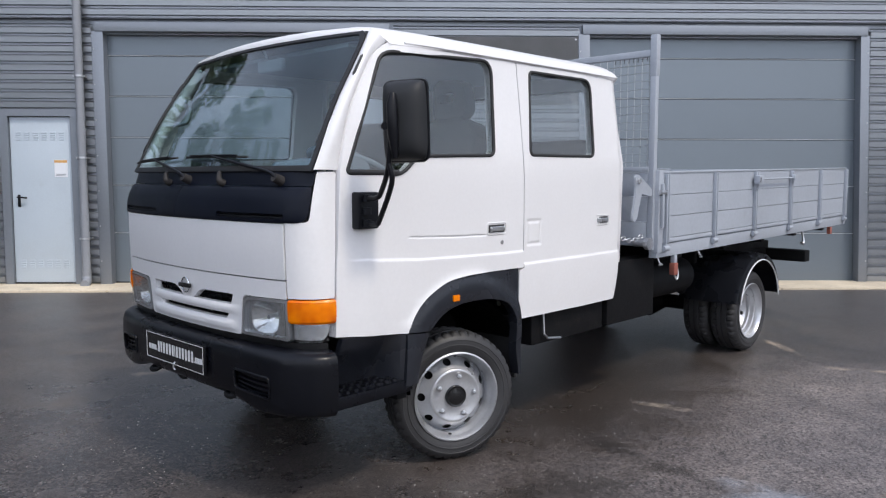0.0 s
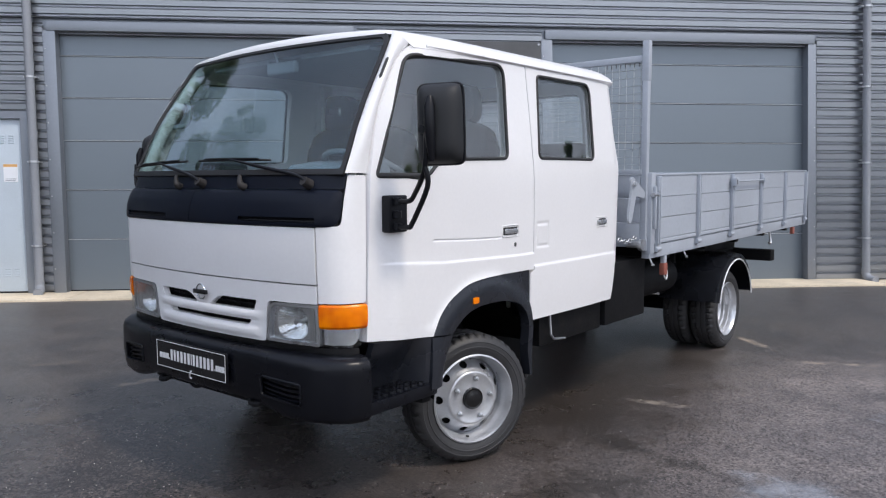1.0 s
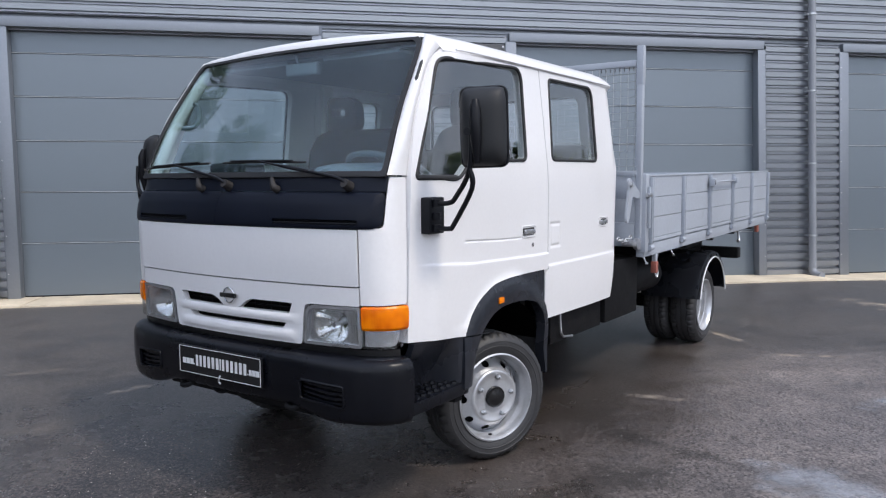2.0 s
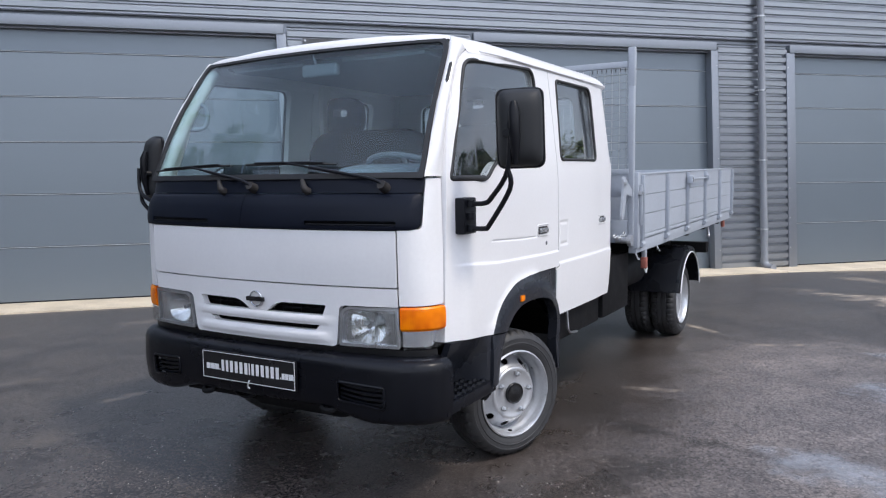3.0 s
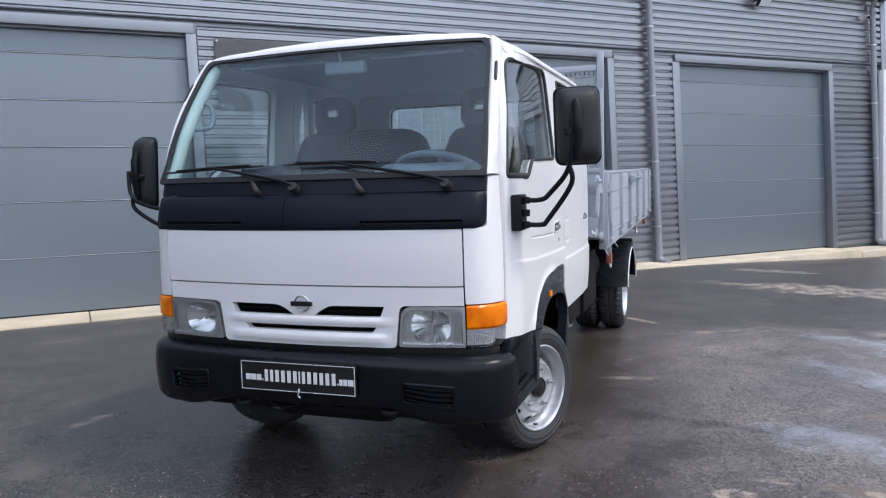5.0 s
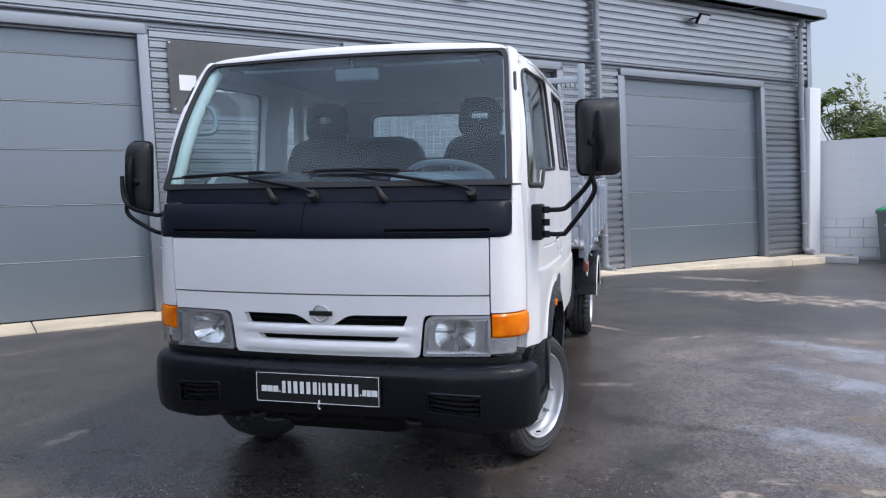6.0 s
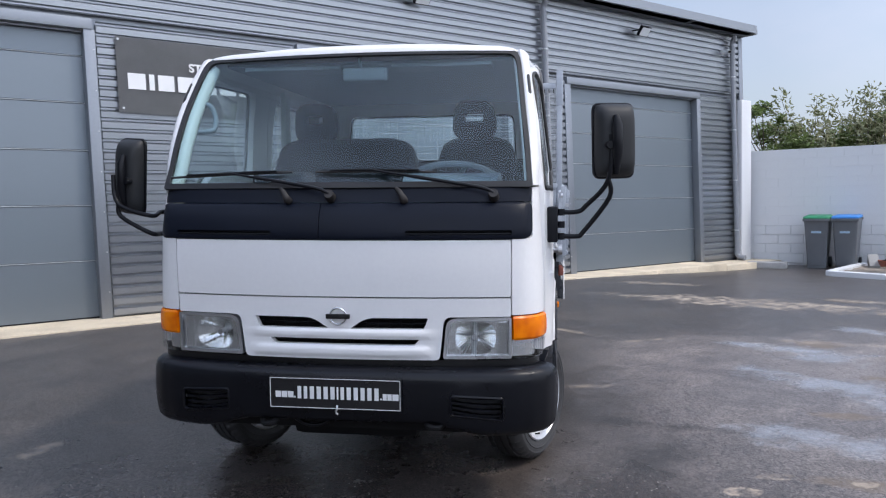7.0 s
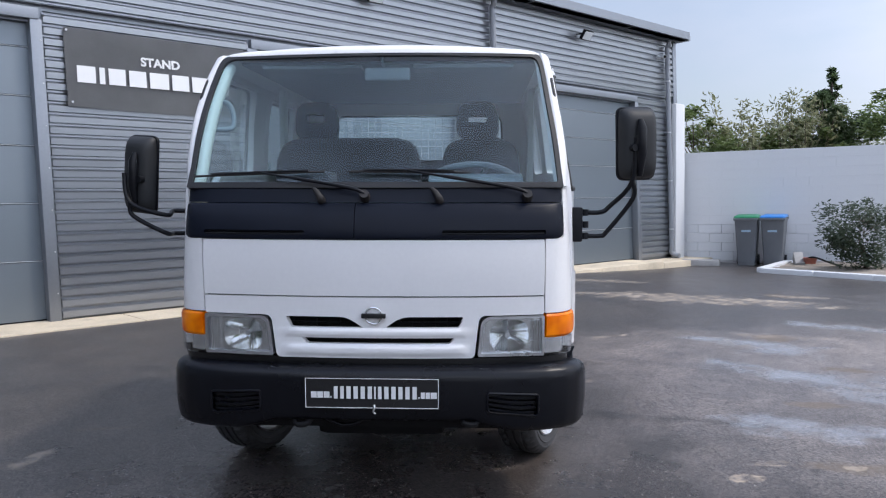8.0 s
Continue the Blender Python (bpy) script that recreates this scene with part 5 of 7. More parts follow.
for g in (grid_o, grid_i):
    for i in range(len(rs) - 1):
        for j in range(len(ls) - 1):
            rf.faces.new((g[i][j], g[i][j + 1], g[i + 1][j + 1], g[i + 1][j]))
for i in range(len(rs) - 1):
    for j in (0, len(ls) - 1):
        rf.faces.new((grid_o[i][j], grid_o[i + 1][j], grid_i[i + 1][j], grid_i[i][j]))
for j in range(len(ls) - 1):
    for i in (0, len(rs) - 1):
        rf.faces.new((grid_o[i][j], grid_o[i][j + 1], grid_i[i][j + 1], grid_i[i][j]))
tp("roof", rf, WHITE, None, "", 60)
tp("headliner", box(-1.34, -0.70, 1.985, 0.36, 0.70, 2.0, 0.004), LINER, None, "pale grey headliner")
for sg in (-1, 1):
    gut = [P(r, sg * (0.790 - 0.008 * step(1.0, 1.4, r) - 0.024 * step(-0.05, -0.4, r)), 1.968) for r in (-0.28, -0.1, 0.3, 0.7, 1.1, 1.35, 1.455)]
    tp("drip_rail", tube(smooth_line(gut, 3), 0.0055, 8), WHITE, None, "", 60)
    rail = panel([(-0.40, 1.940), (1.43, 1.940), (1.43, 1.972), (-0.34, 1.972)], [], steps_between(-0.40, 1.43, 0.3), [1.955], on_side(sg, lambda u, v: -0.022), 0.03)
    tp("roof_rail", rail, WHITE)

# ---- doors ----
f_win = rounded([(-0.655, 1.400), (-0.372, 1.392), (-0.270, 1.474), (0.250, 1.486), (0.286, 1.946), (-0.408, 1.921)], [0.02, 0.05, 0.05, 0.035, 0.075, 0.06], 6)
ARCH = [tuple(p)[:2] for p in smooth_line([(a, b, 0) for a, b in ((-0.354, 0.697), (-0.339, 0.727), (-0.304, 0.780), (-0.246, 0.832), (-0.176, 0.871), (-0.088, 0.903), (0.04, 0.917), (0.20, 0.919))], 4)]
f_out = [(-0.721, 0.729)] + ARCH + [(0.470, 0.918), (0.476, 1.20), (0.478, 1.585), (0.482, 1.950), (0.47, 1.958), (-0.34, 1.952), (-0.415, 1.933), (-0.461, 1.888), (-0.527, 1.787), (-0.588, 1.688), (-0.619, 1.617), (-0.658, 1.50), (-0.685, 1.409), (-0.690, 1.364), (-0.705, 1.136), (-0.716, 0.977), (-0.719, 0.84)]
r_win = rounded([(0.540, 1.492), (1.134, 1.494), (1.160, 1.926), (0.590, 1.924)], [0.035, 0.04, 0.07, 0.03], 6)
r_out = [(0.436, 0.650), (1.363, 0.648), (1.381, 0.70), (1.397, 0.80), (1.409, 0.93), (1.417, 1.2), (1.421, 1.48), (1.417, 1.75), (1.407, 1.956), (0.488, 1.958), (0.484, 1.585), (0.482, 1.20), (0.476, 0.914), (0.436, 0.900)]


def f_swell(u, v):
    z0 = lerp_table([(-0.62, 1.043), (-0.27, 1.017), (0.30, 1.003)], u)
    a = 0.007 * step(z0 + 0.005, z0 - 0.006, v) * step(-0.64, -0.56, u)          # ledge along the door, falling a little to the rear
    z1 = lerp_table([(-0.32, 1.118), (-0.05, 1.105), (0.20, 1.099)], u)
    b = -0.005 * step(z1 + 0.006, z1 + 0.001, v) * step(z1 - 0.006, z1 - 0.001, v) * step(-0.335, -0.320, u) * step(0.180, 0.170, u)   # pressed line before the handle
    lip = math.hypot(u - 0.055, (v - 0.45) * 1.06) - 0.478                       # raised edge round the wheel arch
    return a + b + 0.011 * step(0.045, 0.012, lip) * step(0.45, 0.30, u)


def r_swell(u, v):
    a = 0.007 * step(0.940, 0.929, v)
    inside = step(0.500, 0.510, u) * step(0.632, 0.622, u) * step(1.022, 1.032, v) * step(1.164, 1.154, v)
    core_ = step(0.513, 0.523, u) * step(0.619, 0.609, u) * step(1.037, 1.047, v) * step(1.149, 1.139, v)
    return a - 0.004 * (inside - core_)


F_ZC = [0.75 + 0.02 * k for k in range(12)] + [0.988 + 0.004 * k for k in range(17)] + [1.070, 1.084] + [1.090 + 0.003 * k for k in range(13)] + [1.14, 1.17] + [1.2 + 0.06 * k for k in range(13)]
R_ZC = [0.7, 0.8, 0.88, 0.922, 0.928, 0.934, 0.940, 0.946, 1.016, 1.022, 1.027, 1.032, 1.037, 1.042, 1.047, 1.053, 1.133, 1.139, 1.144, 1.149, 1.154, 1.159, 1.164, 1.170] + [1.2 + 0.06 * k for k in range(13)]


def handle(parent, sg, r, z):
    cup = empty("door_handle")
    cup.parent = parent
    l = side_l(r, z)
    # the recess's shade is put in as a dark block
    part("cup", box(-r - 0.062, sg * (l - 0.028), z - 0.020, -r + 0.062, sg * (l + 0.0015), z + 0.020, 0.004), DARK, cup, "dark block standing in for the shaded handle recess", 30)
    part("frame", prism([(x, zz) for x, zz in rounded([(-r - 0.068, z - 0.026), (-r + 0.068, z - 0.026), (-r + 0.068, z + 0.026), (-r - 0.068, z + 0.026)], 0.01)], sg * (l - 0.01), sg * (l + 0.0005), "y"), WHITE, cup, "", 40)
    part("flap", box(-r - 0.056, sg * (l + 0.002), z - 0.013, -r + 0.056, sg * (l + 0.012), z + 0.011, 0.005, 3), FLAPM, cup, "silver-grey pull flap", 40)
    part("bezel", tube([(x, sg * (l + 0.001), zz) for x, zz in rounded([(-r - 0.070, z - 0.028), (-r + 0.070, z - 0.028), (-r + 0.070, z + 0.028), (-r - 0.070, z + 0.028)], 0.014)], 0.0035, 6, True), WHITE, cup, "", 60)
    return cup


for sg in (-1, 1):
    fd = tp("front_door", panel(f_out, [f_win], steps_between(-0.72, 0.48, 0.045) + [-0.345, -0.335, -0.325, -0.315, 0.148, 0.158, 0.168, -0.70, -0.665], F_ZC, on_side(sg, f_swell), 0.045), WHITE, None, "", 50)
    part("window", panel(f_win, [], steps_between(-0.69, 0.26, 0.2), [1.5, 1.6, 1.7, 1.8, 1.9], on_side(sg, lambda u, v: -0.012), 0.004), GLASS, fd, "clear side window", 60)
    part("seal", ring_on(f_win, on_side(sg), 0.0085, 0.000), RUBBER, fd, "black rubber seal", 60)
    part("sill_strip", tube([on_side(sg, lambda u, v: 0.0)(u, 1.402 - 0.004 * (u + 0.69), 0.004) for u in (-0.64, -0.55, -0.45, -0.39)], 0.013, 8), RUBBER, fd, "", 60)
    handle(fd, sg, 0.260, 1.128)
    part("lock", tube([P(0.300, sg * (side_l(0.300, 1.06) - 0.01), 1.058), P(0.300, sg * (side_l(0.300, 1.06) + 0.004), 1.058)], 0.011, 12), CHROME, fd, "chrome key lock", 50)
    rd = tp("rear_door", panel(r_out, [r_win], steps_between(0.44, 1.36, 0.12) + [0.494, 0.500, 0.505, 0.510, 0.513, 0.518, 0.523, 0.529, 0.603, 0.609, 0.614, 0.619, 0.622, 0.627, 0.632, 0.638], R_ZC, on_side(sg, r_swell), 0.045), WHITE, None, "", 50)
    part("window", panel(r_win, [], steps_between(0.54, 1.16, 0.2), [1.6, 1.7, 1.8], on_side(sg, lambda u, v: -0.012), 0.004), GLASS, rd, "clear side window", 60)
    part("seal", ring_on(r_win, on_side(sg), 0.0085, 0.001), RUBBER, rd, "black rubber seal", 60)
    handle(rd, sg, 1.222, 1.130)
    # rounded rear corner and belt shadow gap
    rc = bmesh.new()
    rows = []
    for z in [0.655, 0.72, 0.80, 0.93, 1.2, 1.48, 1.75, 1.96, 2.0]:
        l0 = side_l(1.41, z)
        r0 = lerp_table([(0.65, 1.366), (0.72, 1.384), (0.80, 1.400), (0.93, 1.412), (1.48, 1.424), (1.96, 1.410), (2.0, 1.404)], z)
        rows.append([rc.verts.new(P(r0 + 0.062 * math.sin(a), sg * (l0 - 0.062 * (1 - math.cos(a))), z)) for a in [math.pi / 2 * k / 5 for k in range(6)]] + [rc.verts.new(P(r0 - 0.01, sg * (l0 - 0.08), z))])
    for ra, rb in zip(rows, rows[1:]):
        for k in range(len(ra)):
            rc.faces.new((ra[k], ra[(k + 1) % len(ra)], rb[(k + 1) % len(ra)], rb[k]))
    rc.faces.new(rows[0]), rc.faces.new(rows[-1])
    tp("rear_corner", rc, WHITE, None, "", 50)
    # b-pillar behind the door gap
    tp("b_pillar", box(-0.52, sg * 0.70, 0.7, -0.44, sg * 0.735, 1.97, 0.01), PALETRIM, None, "pale inner pillar trim")

# back of the cab with its window, and the floor
rw = rounded([(-0.60, 1.56), (0.60, 1.56), (0.58, 1.915), (-0.58, 1.915)], 0.06)
back = panel(rounded([(-0.81, 0.66), (0.81, 0.66), (0.825, 1.45), (0.735, 2.01), (-0.735, 2.01), (-0.825, 1.45)], 0.02), [rw], [-0.4, 0, 0.4], [1.0, 1.4, 1.7], lambda u, v, d: P(1.478 - 0.03 * step(1.4, 2.0, v) - d, u, v), 0.03)
tp("cab_back", back, WHITE, None, "white back wall of the cab")
tp("rear_window", panel(rw, [], [], [], lambda u, v, d: P(1.463 - 0.03 * step(1.4, 2.0, v) - d, u, v), 0.004), GLASS, None, "clear rear window", 0)
tp("rear_window_seal", tube([P(1.481 - 0.03 * step(1.4, 2.0, v), u, v) for u, v in rw], 0.013, 8, True), RUBBER, None, "", 60)
tp("cab_floor", box(-1.36, -0.79, 0.848, 0.70, 0.79, 0.875), DASH, None, "dark cab floor")

# ---- wheel arches, steps and lower sides ----
def line2(*pairs):
    return [tuple(p)[:2] for p in smooth_line([(a, b, 0) for a, b in pairs], 3)]


flare = ARCH + [(0.430, 0.918), (0.436, 0.65), (0.430, 0.50), (0.432, 0.37), (0.418, 0.37), (0.404, 0.50)] + line2((0.400, 0.62), (0.388, 0.675), (0.352, 0.728), (0.293, 0.766), (0.19, 0.788), (0.07, 0.791), (-0.05, 0.782), (-0.145, 0.751), (-0.223, 0.690))
flare_low = [(-0.380, 0.462), (-0.368, 0.60), (-0.356, 0.692), (-0.2265, 0.684)] + line2((-0.262, 0.60), (-0.280, 0.53), (-0.288, 0.462))


def on_flare(sg):
    return lambda u, v, d: P(u, sg * (0.855 + 0.024 * max(0.0, math.sin(math.pi * min(1.0, max(0.0, (math.hypot(u - 0.055, (v - 0.45) * 1.06) - 0.335) / 0.16)))) ** 0.7 - d), v)


for sg in (-1, 1):
    fl = panel(flare, [], steps_between(-0.38, 0.43, 0.045), [0.5 + 0.025 * k for k in range(18)], on_flare(sg), 0.05)
    fo = tp("wheel_arch", fl, FLARE, None, "dark grey plastic wheel arch", 55)
    part("arch_extension", panel(flare_low, [], steps_between(-0.38, -0.23, 0.025), [0.5, 0.54, 0.58, 0.62, 0.66], on_flare(sg), 0.05), FLARE, fo, "", 55)
    part("marker_lamp", box(0.082, sg * 0.862, 0.806, 0.038, sg * 0.886, 0.836, 0.006), AMBER, fo, "small amber side lamp", 40)
    liner = bmesh.new()
    arc = [(0.075 - 0.385 * math.cos(a), 0.40 + 0.395 * math.sin(a)) for a in [math.pi * k / 14 for k in range(15)]]
    va, vb = [liner.verts.new(P(r, sg * 0.83, z)) for r, z in arc], [liner.verts.new(P(r, sg * 0.42, z)) for r, z in arc]
    for k in range(14):
        liner.faces.new((va[k], va[k + 1], vb[k + 1], vb[k]))
    bmesh.ops.solidify(liner, geom=list(liner.faces), thickness=0.01)
    tp("arch_liner", liner, CHASSIS, None, "", 60)
    tp("wheel_house_top", box(-0.43, sg * 0.41, 0.808, 0.42, sg * 0.815, 0.83), CHASSIS, None, "", 0)
    tp("wheel_house_back", box(-0.47, sg * 0.41, 0.35, -0.442, sg * 0.815, 0.83), CHASSIS, None, "", 0)
    tp("wheel_house", box(-0.44, sg * 0.40, 0.45, 0.62, sg * 0.425, 0.84), CHASSIS, None, "", 0)
    tp("mud_flap", prism(rounded([(-0.452, 0.34), (-0.430, 0.34), (-0.430, 0.66), (-0.452, 0.66)], 0.01), sg * 0.56, sg * 0.835, "y"), RUBBER, None, "black rubber mud flap")
    low = panel([(-0.700, 0.482), (-0.378, 0.482), (-0.360, 0.693), (-0.700, 0.722)], [], [-0.65, -0.6, -0.55, -0.5, -0.47, -0.45, -0.43, -0.41, -0.39], [0.54, 0.58, 0.62, 0.66], lambda u, v, d, sg=sg: P(u, sg * (0.722 + 0.120 * min(1.0, (v - 0.48) / 0.21) ** 1.4 + (0.860 - 0.722 - 0.120 * min(1.0, (v - 0.48) / 0.21) ** 1.4) * step(-0.47, -0.37, u) - d), v), 0.03)
    tp("lower_panel", low, FLARE, None, "glossy black panel below the door")
    st = tp("cab_step", box(0.330, sg * 0.66, 0.435, 0.785, sg * 0.872, 0.492, 0.012), BUMP, None, "black step with a studded tread")
    for i in range(9):
        for j in range(4):
            x, y = 0.365 + 0.046 * i, sg * (0.715 + 0.042 * j)
            stud = bmesh.new()
            add_lathe(stud, [(0.017, 0.490), (0.013, 0.503), (0.001, 0.505)], 6, "z", (x, y, 0))
            part("stud", stud, BUMP, st, "", 30)
    tp("step_bracket", box(0.34, sg * 0.62, 0.40, 0.40, sg * 0.84, 0.44, 0.008), CHASSIS)


# ---- wheels ----
def tyre_mesh(rad=0.318, half=0.098, rim=0.212):
    bm = bmesh.new()
    n = 168
    prof = [(rim - 0.004, -half + 0.012), (rim + 0.012, -half + 0.004), (rim + 0.03, -half - 0.004), (rim + 0.040, -half - 0.005), (rim + 0.042, -half - 0.0075), (rim + 0.046, -half - 0.0075), (rim + 0.048, -half - 0.005), (rim + 0.066, -half - 0.004), (rim + 0.068, -half - 0.006), (rim + 0.074, -half - 0.004), (rad - 0.022, -half + 0.004), (rad - 0.007, -half + 0.016), (rad, -half + 0.032)]
    first = len(prof) - 1
    for c in (-0.042, 0.0, 0.042):
        prof += [(rad, c - 0.007), (rad - 0.009, c - 0.005), (rad - 0.009, c + 0.005), (rad, c + 0.007)]
    prof += [(a, -b) for a, b in prof[first::-1]]
    rings = []
    for rd_, al in prof:
        ring = []
        for j in range(n):
            a = 2 * math.pi * j / n
            cut = 0.010 if (rd_ > rad - 0.012 and abs(al) > half - 0.062 and j % 4 == 0) else 0.0
            ring.append(bm.verts.new(((rd_ - cut) * math.cos(a), al, (rd_ - cut) * math.sin(a))))
        rings.append(ring)
    for a, b in zip(rings, rings[1:]):
        for j in range(n):
            bm.faces.new((a[j], a[(j + 1) % n], b[(j + 1) % n], b[j]))
    return bm


def disc_mesh(r0, r1, y0, y1, holes, hole_r, hole_at):
    """A conical band of a wheel disc with oval hand holes."""
    circ = lambda r, n: [(r * math.cos(2 * math.pi * k / n), r * math.sin(2 * math.pi * k / n)) for k in range(n)]
    hs = []
    for k in range(holes):
        a = 2 * math.pi * k / holes
        ca, sa = math.cos(a), math.sin(a)
        hs.append([(hole_at * ca + x * ca - y * sa, hole_at * sa + x * sa + y * ca) for x, y in [(0.72 * hole_r * math.cos(t), hole_r * math.sin(t)) for t in [2 * math.pi * i / 14 for i in range(14)]]])
    def place(u, v, d):
        rr = math.hypot(u, v)
        return Vector((u, y0 + (y1 - y0) * (rr - r0) / (r1 - r0) - d, v))
    return panel(circ(r1, 72), [circ(r0, 72)] + hs, [], [], place, 0.005)


def front_wheel():
    """Outer side towards +y, the disc's face at y = 0.10."""
    w = empty("wheel")
    part("tyre", tyre_mesh(), TYREM, w, "black tyre", 30)
    bm = bmesh.new()
    add_lathe(bm, [(0.120, -0.09), (0.198, -0.092), (0.216, -0.095), (0.220, -0.101), (0.214, -0.104), (0.205, -0.095), (0.19, -0.05), (0.186, 0.0), (0.188, 0.035), (0.192, 0.052), (0.200, 0.060), (0.203, 0.078), (0.207, 0.094), (0.214, 0.104), (0.221, 0.100), (0.220, 0.094)], 72)
    part("rim", bm, RIMM, w, "silver steel rim", 40)
    part("disc", disc_mesh(0.136, 0.190, 0.074, 0.010, 9, 0.0205, 0.163), RIMM, w, "", 40)
    bm = bmesh.new()
    add_lathe(bm, [(0.001, 0.078), (0.07, 0.078), (0.112, 0.079), (0.118, 0.083), (0.126, 0.084), (0.132, 0.081), (0.1365, 0.074), (0.137, 0.064)], 60)
    part("centre_plate", bm, RIMM, w, "", 40)
    drum = bmesh.new()
    add_lathe(drum, [(0.001, 0.018), (0.10, 0.018), (0.17, 0.012), (0.176, -0.06)], 36)
    part("brake_drum", drum, CHASSIS, w, "dark brake drum", 40)
    cap = bmesh.new()
    add_lathe(cap, [(0.053, 0.078), (0.053, 0.092), (0.050, 0.097), (0.044, 0.093), (0.040, 0.093), (0.026, 0.100), (0.001, 0.101)], 32)
    part("hub_cap", cap, BLACKGL, w, "black hub cap", 50)
    for k in range(5):
        a = 2 * math.pi * k / 5 + 0.5
        nut = bmesh.new()
        c = (0.098 * math.cos(a), 0.0, 0.098 * math.sin(a))
        add_lathe(nut, [(0.013, 0.082), (0.012, 0.098), (0.007, 0.100), (0.0065, 0.110), (0.001, 0.111)], 6, "y", c)
        part("nut", nut, STEEL, w, "", 30)
    part("valve", tube([(0.03, 0.075, -0.188), (0.032, 0.098, -0.182)], 0.005, 6), BLACKPL, w)
    return w


def rear_wheel(outer=True):
    w = empty("wheel")
    part("tyre", tyre_mesh(), TYREM, w, "black tyre", 30)
    bm = bmesh.new()
    add_lathe(bm, [(0.10, -0.06), (0.198, -0.092), (0.216, -0.095), (0.220, -0.101), (0.214, -0.104), (0.205, -0.095), (0.19, -0.05), (0.174, -0.02), (0.174, 0.012), (0.184, 0.020), (0.186, 0.048), (0.196, 0.054), (0.199, 0.074), (0.206, 0.092), (0.214, 0.103), (0.220, 0.100), (0.219, 0.096)], 60)
    part("rim", bm, RIMM, w, "silver steel rim", 40)
    part("disc", disc_mesh(0.115, 0.182, -0.075, 0.0, 9, 0.0175, 0.150), RIMM, w, "", 40)
    bm = bmesh.new()
    add_lathe(bm, [(0.001, -0.02), (0.055, -0.02), (0.062, -0.03), (0.065, -0.078), (0.116, -0.075), (0.116, -0.085)], 40)
    part("hub", bm, RIMM, w, "", 40)
    return w


fw = front_wheel()
fw.name = "front_wheel"
fw.parent = truck
fw.matrix_basis = pose(-0.066, 0.712, 0.318, 0, 0, -23)
copy_thing(fw, pose(-0.066, -0.762, 0.318, 0, 0, 157))
rwheel = rear_wheel()
rwheel.name = "rear_wheel"
rwheel.parent = truck
rwheel.matrix_basis = pose(-3.37, 0.770, 0.318)
for y, rz in ((0.545, 0), (-0.770, 180), (-0.545, 180)):
    copy_thing(rwheel, pose(-3.37, y, 0.318, 0, 0, rz))

# ---- chassis ----
for sg in (-1, 1):
    tp("chassis_rail", box(-4.85, sg * 0.33, 0.60, 0.75, sg * 0.42, 0.76, 0.006), CHASSIS, None, "black steel chassis rail")
    tp("leaf_spring", tube(smooth_line([(-2.72, sg * 0.48, 0.56), (-3.1, sg * 0.48, 0.45), (-3.37, sg * 0.48, 0.42), (-3.7, sg * 0.48, 0.45), (-4.0, sg * 0.48, 0.56)], 4), 0.03, 8), CHASSIS)
    tp("front_spring", box(-0.55, sg * 0.36, 0.40, 0.55, sg * 0.42, 0.45, 0.01), CHASSIS)
    # boxes between the axles
    tp("side_box", box(-1.32, sg * 0.42, 0.47, -0.62, sg * 0.80, 0.70, 0.012), CHASSIS, None, "black battery and tank boxes under the cab")
    tp("side_box_strap", tube([(-0.70, sg * 0.815, 0.66), (-0.70, sg * 0.825, 0.53), (-0.74, sg * 0.82, 0.50), (-0.86, sg * 0.82, 0.485)], 0.007, 6), STEEL, None, "bent steel rod")
    tp("splash_board", box(-1.90, sg * 0.60, 0.48, -1.34, sg * 0.82, 0.86, 0.01), CHASSIS, None, "black board behind the cab")
    tp("tank", tube([(-2.62, sg * 0.62, 0.66), (-1.98, sg * 0.62, 0.66)], 0.13, 18), CHASSIS, None, "", 40)
tp("front_axle", tube([(-0.066, -0.62, 0.30), (-0.066, 0.62, 0.30)], 0.05, 10), CHASSIS)
tp("rear_axle", tube([(-3.37, -0.75, 0.318), (-3.37, -0.14, 0.318), (-3.37, 0.0, 0.318), (-3.37, 0.14, 0.318), (-3.37, 0.75, 0.318)], [0.055, 0.06, 0.15, 0.06, 0.055], 14), CHASSIS)
tp("drive_shaft", tube([(0.2, 0, 0.55), (-3.3, 0, 0.36)], 0.035, 10), CHASSIS)
tp("gearbox", box(-0.9, -0.18, 0.40, 0.2, 0.18, 0.68, 0.04), CHASSIS)
for x in (-0.6, -1.5, -2.4, -4.2, -4.8):
    tp("cross_member", box(x - 0.04, -0.33, 0.62, x + 0.04, 0.33, 0.74), CHASSIS)
tp("underrun_bar", box(-4.86, -0.80, 0.585, -4.74, 0.80, 0.69, 0.01), CHASSIS, None, "black underrun bar behind the rear wheels")
for sg in (-1, 1):
    tp("underrun_arm", box(-4.80, sg * 0.36, 0.60, -3.9, sg * 0.44, 0.70, 0.006), CHASSIS)
    tp("tail_lamp", box(-4.885, sg * 0.50, 0.60, -4.862, sg * 0.76, 0.68, 0.006), RUSTRED, None, "red tail lamp")

